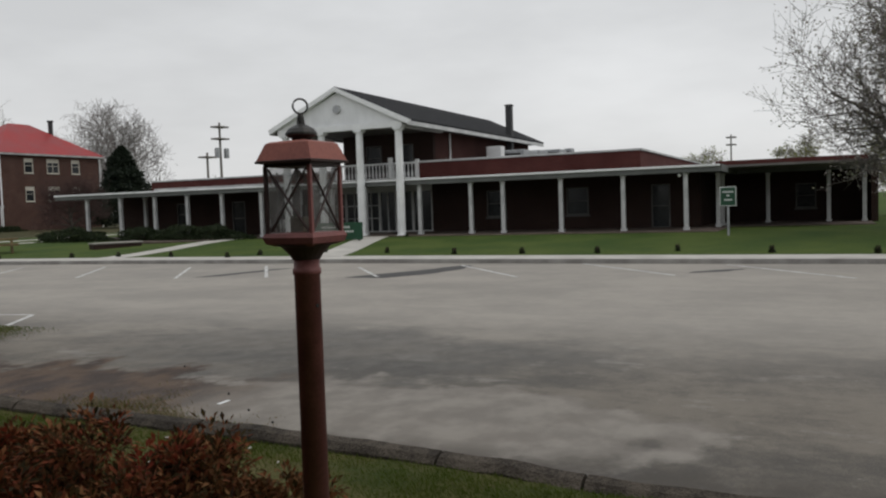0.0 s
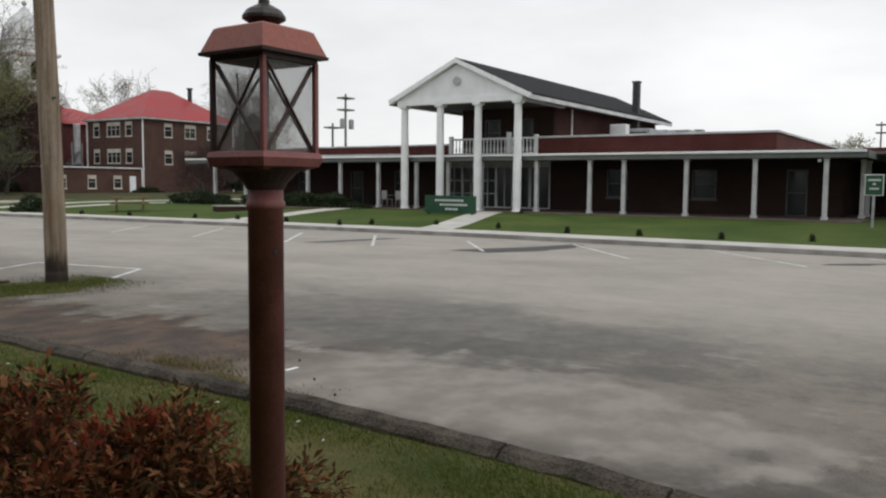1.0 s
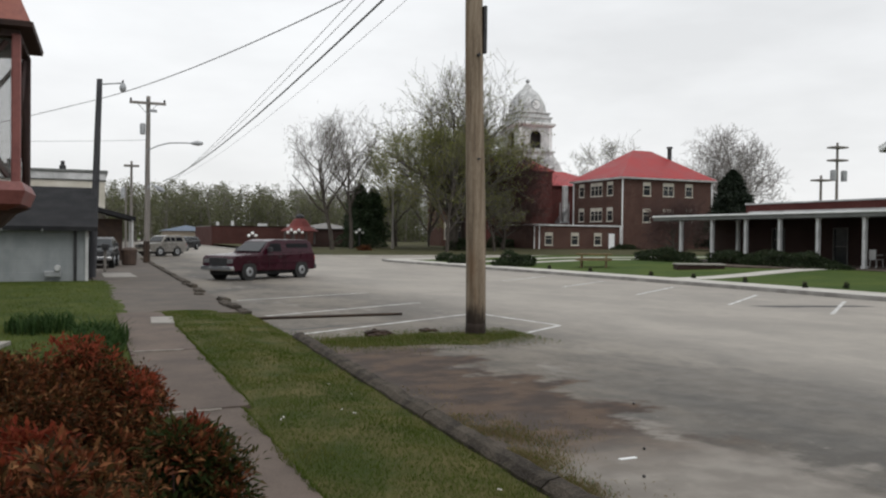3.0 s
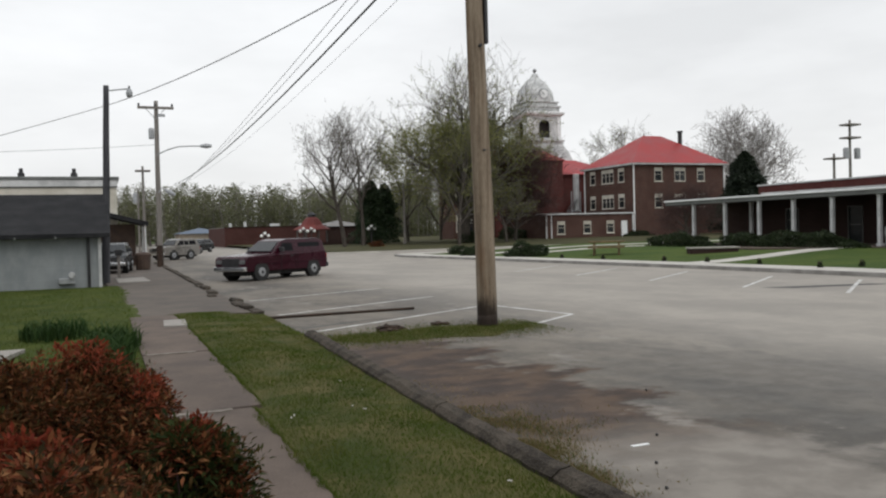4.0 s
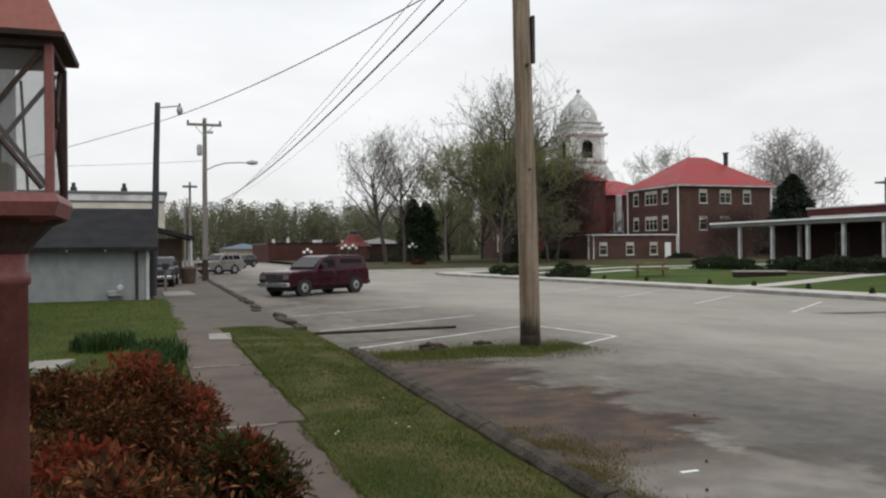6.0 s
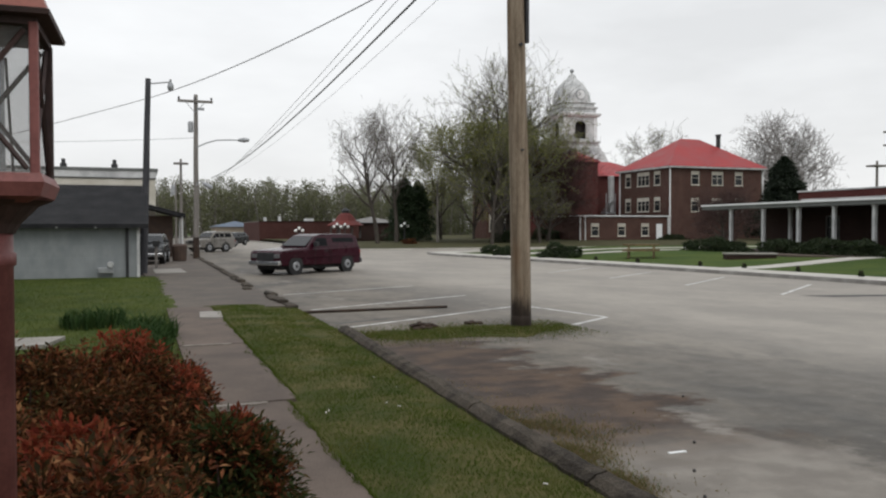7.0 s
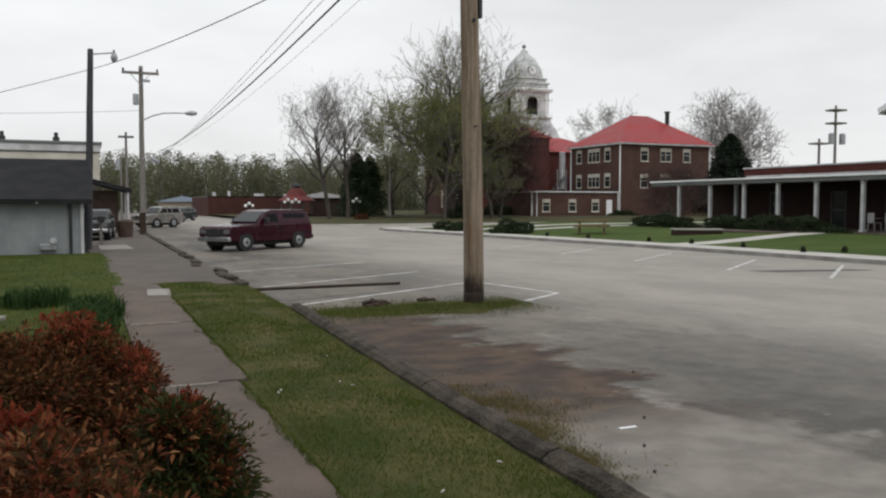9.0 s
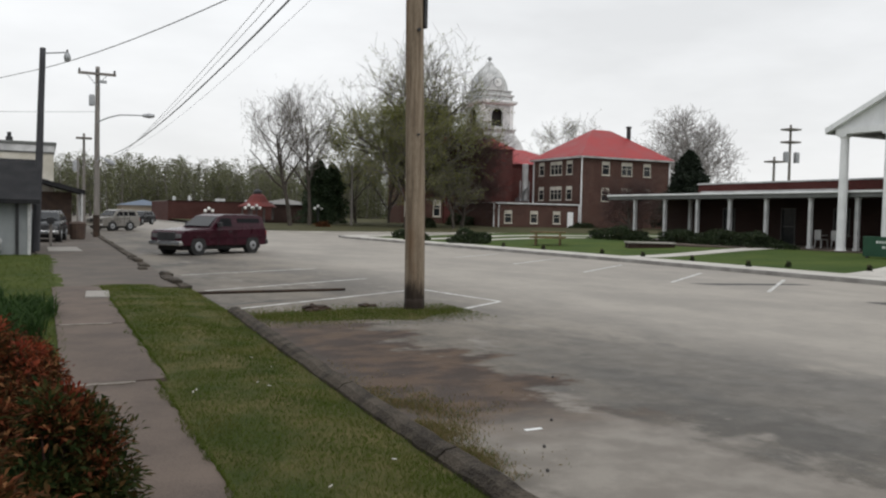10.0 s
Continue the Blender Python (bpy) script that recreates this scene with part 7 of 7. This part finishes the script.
# small plants along the civic lawn
bush0 = None
for i, (x, y) in enumerate(((23.6, 20.4), (24.5, 17.9), (24.3, 15.0), (23.6, 11.9), (23.7, 9.4), (23.8, 6.8), (24.4, 4.3), (22.7, 24.2), (22.2, 20.9), (22.7, 27.1), (22.4, 29.5), (32.0, 18.1), (23.6, 1.4), (23.2, -1.4), (21.9, 33.5), (21.4, 36.5))):
    z = lawn_z(x, y)
    if bush0 is None:
        bush0 = shrub("young_shrub", "tiny dark young shrub on the lawn edge", (0, 0, 0), (0.12, 0.12, 0.29), 230, 0.06, "leaf_hedge", 41, group="lawn shrubs")
        bush0.matrix_basis = pose(x, y, z)
    else:
        copy_thing(bush0, pose(x, y, z, 0, 0, 40 * i))
for c, r, n, sd, lb in (((31.9, 30.9, 0.4), (1.05, 3.3, 1.0), 11000, 51, "dark clipped hedge before the colonnade"), ((32.0, 35.0, 0.4), (0.9, 1.7, 0.9), 5500, 52, "dark clipped hedge before the colonnade"),
                        ((31.6, 40.0, 0.4), (1.0, 3.0, 0.85), 8000, 53, "dark clipped hedge at the colonnade end"),
                        ((20.7, 45.7, 0.13), (0.8, 0.75, 0.62), 3000, 54, "rounded dark shrub beside the pavement"), ((21.9, 41.2, 0.13), (1.35, 1.15, 0.85), 5200, 55, "rounded dark shrub beside the pavement"),
                        ((21.6, 49.6, 0.13), (1.0, 0.9, 0.6), 2600, 56, "rounded dark shrub beside the pavement"), ((36.5, 80.0, 0.2), (1.8, 1.6, 1.6), 2600, 57, "dark shrub under the square's trees"),
                        ((47.5, 92.0, 0.2), (2.2, 1.6, 1.9), 2600, 58, "dark shrub by the courthouse annex"), ((62.0, 85.6, 0.2), (2.4, 0.8, 0.9), 1800, 59, "low hedge along the courthouse wall")):
    shrub("hedge", lb, c, r, n, 0.11 if c[0] < 34 else 0.2, "leaf_hedge", sd, "hedge", "hedges", shell=0.75, slim=0.7, full=0.95)
shrub("red_bush", "small rusty red bush in the square", (24.8, 77.5, 0.2), (1.0, 0.9, 0.85), 1600, 0.14, "nandina", 60)

# trees
tree("bare_tree", "tall bare street tree with fine grey twigs", (22.2, 80, 0.1), 9.4, 0.24, 0.58, (12, 7, 6, 3), 133, crown_size=(9.2, 4.4, 6.2), twig="twig", leaf="leaf_bud", leaves=500, leaf_size=0.11, fork=0.30, upward=0.6, shrink=0.60, twig_min=0.014, wander=0.13)
tree("bare_tree", "bare street tree with upright limbs", (25.4, 84, 0.1), 10.0, 0.24, 0.58, (12, 7, 6, 3), 102, crown_size=(9.6, 4.2, 6.2), twig="twig", leaf="leaf_bud", leaves=500, leaf_size=0.12, fork=0.30, upward=0.6, shrink=0.60, twig_min=0.014, wander=0.13)
tree("budding_tree", "large budding tree with spreading limbs and new leaves", (35.4, 80, 0.1), 11.5, 0.62, 0.62, (14, 8, 6, 4), 103, leaf="leaf_bud", leaves=46000, leaf_size=0.16, fork=0.16, upward=0.6, shrink=0.68, twig_min=0.017, wander=0.11, thin_above=13.0)
tree("budding_tree", "slender budding tree beside the large one", (32.2, 74, 0.1), 8.0, 0.2, 0.5, (9, 7, 5, 3), 104, leaf="leaf_bud", leaves=9000, leaf_size=0.15, fork=0.2, upward=0.7, twig_min=0.014)
tree("budding_tree", "budding tree close to the courthouse front", (40.5, 88, 0.1), 10.5, 0.35, 0.55, (10, 7, 6, 4), 105, twig="twig_red", leaf="leaf_bud", leaves=1800, leaf_size=0.16, fork=0.2, upward=0.6, twig_min=0.015)
tree("pale_tree", "wide bare pale-twigged tree behind the courthouse wing", (101.0, 109.5, 0.1), 13.5, 0.5, 0.66, (18, 9, 7, 3), 106, crown_size=(12.6, 10.2, 9.2), bark="bark_pale", twig="twig_pale", fork=0.14, upward=0.55, shrink=0.62, twig_min=0.032, wander=0.10)
tree("bare_tree", "distant bare tree behind the tower", (96, 142, 0.1), 14.0, 0.4, 0.6, (11, 7, 6, 3), 107, bark="bark_pale", twig="twig", leaf="leaf_bud", leaves=2500, leaf_size=0.25, fork=0.3, twig_min=0.03)
tree("redbud", "dark reddish bare ornamental tree before the courthouse", (43.6, 84, 0.1), 6.6, 0.24, 0.6, (16, 10, 8, 5), 108, bark="bark", twig="twig_red", fork=0.12, upward=0.5, shrink=0.75, twig_min=0.016)
tree("redbud", "dark reddish bare tree beside the colonnade end", (45.0, 55.5, 0.2), 3.0, 0.15, 0.7, (11, 8, 7, 4), 109, bark="bark", twig="twig_red", fork=0.12, upward=0.4, shrink=0.75, twig_min=0.012)
tree("budding_tree", "slender budding tree in the square", (34.6, 95, 0.1), 8.5, 0.2, 0.5, (10, 7, 5, 3), 125, leaf="leaf_bud", leaves=9000, leaf_size=0.17, fork=0.15, upward=0.7, twig_min=0.016)
tree("budding_tree", "slender budding tree near the courthouse front", (40.2, 98, 0.1), 8.0, 0.2, 0.55, (10, 7, 5, 3), 126, leaf="leaf_bud", leaves=9000, leaf_size=0.17, fork=0.12, upward=0.7, twig_min=0.016)
tree("budding_tree", "low budding tree among the square's trunks", (39.0, 77, 0.1), 5.2, 0.16, 0.6, (10, 8, 6, 4), 120, leaf="leaf_bud", leaves=5000, leaf_size=0.15, fork=0.2, upward=0.6, twig_min=0.014)
tree("blossom_tree", "tall spring tree with pale leaves and pinkish blossom", (30.9, -3.5, 0.35), 7.0, 0.22, 0.60, (18, 10, 7, 4), 110, bark="bark", twig="twig", leaf="leaf_pale", leaves=22000, leaf_size=0.11, fork=0.06, upward=0.55, shrink=0.64, twig_min=0.009)
tree("budding_tree", "distant budding tree beyond the hall", (120, 2, 0.1), 6.5, 0.3, 0.65, (9, 7, 5, 3), 111, twig="twig_pale", leaf="leaf_bud", leaves=2200, leaf_size=0.3, fork=0.2, twig_min=0.03, group="trees beyond the hall")
tree("budding_tree", "distant budding tree beyond the hall", (125, 16, 0.1), 5.6, 0.3, 0.65, (9, 7, 5, 3), 112, twig="twig_pale", leaf="leaf_bud", leaves=2200, leaf_size=0.3, fork=0.2, twig_min=0.03, group="trees beyond the hall")
tree("budding_tree", "distant budding tree beyond the hall", (128, 30, 0.1), 5.0, 0.3, 0.65, (9, 7, 5, 3), 113, twig="twig_pale", leaf="leaf_bud", leaves=2200, leaf_size=0.3, fork=0.2, twig_min=0.03, group="trees beyond the hall")
tree("budding_tree", "distant budding tree beyond the hall", (118, -9, 0.1), 6.0, 0.3, 0.65, (9, 7, 5, 3), 114, twig="twig_pale", leaf="leaf_bud", leaves=2600, leaf_size=0.3, fork=0.2, twig_min=0.03, group="trees beyond the hall")


def conifer(name, label, base, h, r, n, size, mat, seed, power=0.9):
    rng = np.random.default_rng(seed)
    t = thing(name, label, "tree")
    part("trunk", rod(bmesh.new(), base, (base[0], base[1], base[2] + h * 0.9), r * 0.09, 0.03, 8), "bark", t)
    u = rng.uniform(0, 1, n) ** 0.8
    a = rng.uniform(0, 2 * np.pi, n)
    lump = 1 + 0.55 * np.array([noise.noise(Vector((math.cos(x) * 1.8, math.sin(x) * 1.8, y * 7 + seed))) for x, y in zip(a, u)])
    rad = r * (1 - u) ** power * lump * rng.uniform(0.5, 1.1, n)
    c = np.stack([base[0] + rad * np.cos(a), base[1] + rad * np.sin(a), base[2] + h * (0.04 + 0.96 * u)], 1)
    leaf_mesh("foliage", c, size, mat, t, rng, 0.1, 0.55)
    return t


conifer("cedar", "dark conical cedar beside the courthouse wing", (74.2, 80, 0.2), 10.2, 4.6, 18000, 0.42, "leaf_cedar", 121, 0.75)
conifer("holly_tree", "dense dark evergreen tree in the square", (27.6, 88, 0.2), 7.2, 2.1, 9000, 0.30, "leaf_dark", 122, 0.5)
conifer("holly_tree", "dense dark evergreen tree beside its pair", (29.7, 89.5, 0.2), 6.9, 1.9, 7000, 0.30, "leaf_dark", 123, 0.5)

# wooded rise at the end of the street
rng = np.random.default_rng(9)
segs = []
cent = []
for i in range(1500):
    x, y = rng.uniform(-70, 150), rng.uniform(165, 215)
    if i > 1150:
        x, y = rng.uniform(150, 320), rng.uniform(130, 230)
    h = rng.uniform(6.4, 11.8) * (1 + 0.16 * noise.noise(Vector((x * 0.07, y * 0.05, 3)))) + (y - 165) * 0.05
    lean_x, lean_y = rng.normal(0, 0.5), rng.normal(0, 0.5)
    segs.append((Vector((x, y, 0)), Vector((x + lean_x, y + lean_y, h * 0.95)), 0.15, 0.04, 0))
    for j in range(8):
        z = h * rng.uniform(0.3, 0.92)
        a = rng.uniform(0, 2 * math.pi)
        ln = rng.uniform(1.0, 2.4)
        segs.append((Vector((x + lean_x * z / h, y + lean_y * z / h, z)), Vector((x + ln * math.cos(a), y + ln * math.sin(a), z + ln * rng.uniform(0.5, 1.3))), 0.05, 0.02, 1))
    k = int(rng.uniform(260, 520)) if i <= 1150 else 140
    u = rng.uniform(0.08, 1.03, k)
    w = rng.uniform(1.5, 2.6) * np.sin(np.pi * np.clip(u, 0.1, 0.95)) ** 0.6
    cent.append(np.stack([x + rng.normal(0, 1, k) * w * 0.65, y + rng.normal(0, 1, k) * w * 0.65, u * h], 1))
woods = thing("far_woods", "budding spring woods along the horizon", "woods", kind="stuff")
v, f = tubes(segs, 3)
mesh_np("trunks", v, f, "twig", woods)
leaf_mesh("foliage", np.concatenate(cent), 0.36, "leaf_wood", woods, rng, 0.0, 0.75)
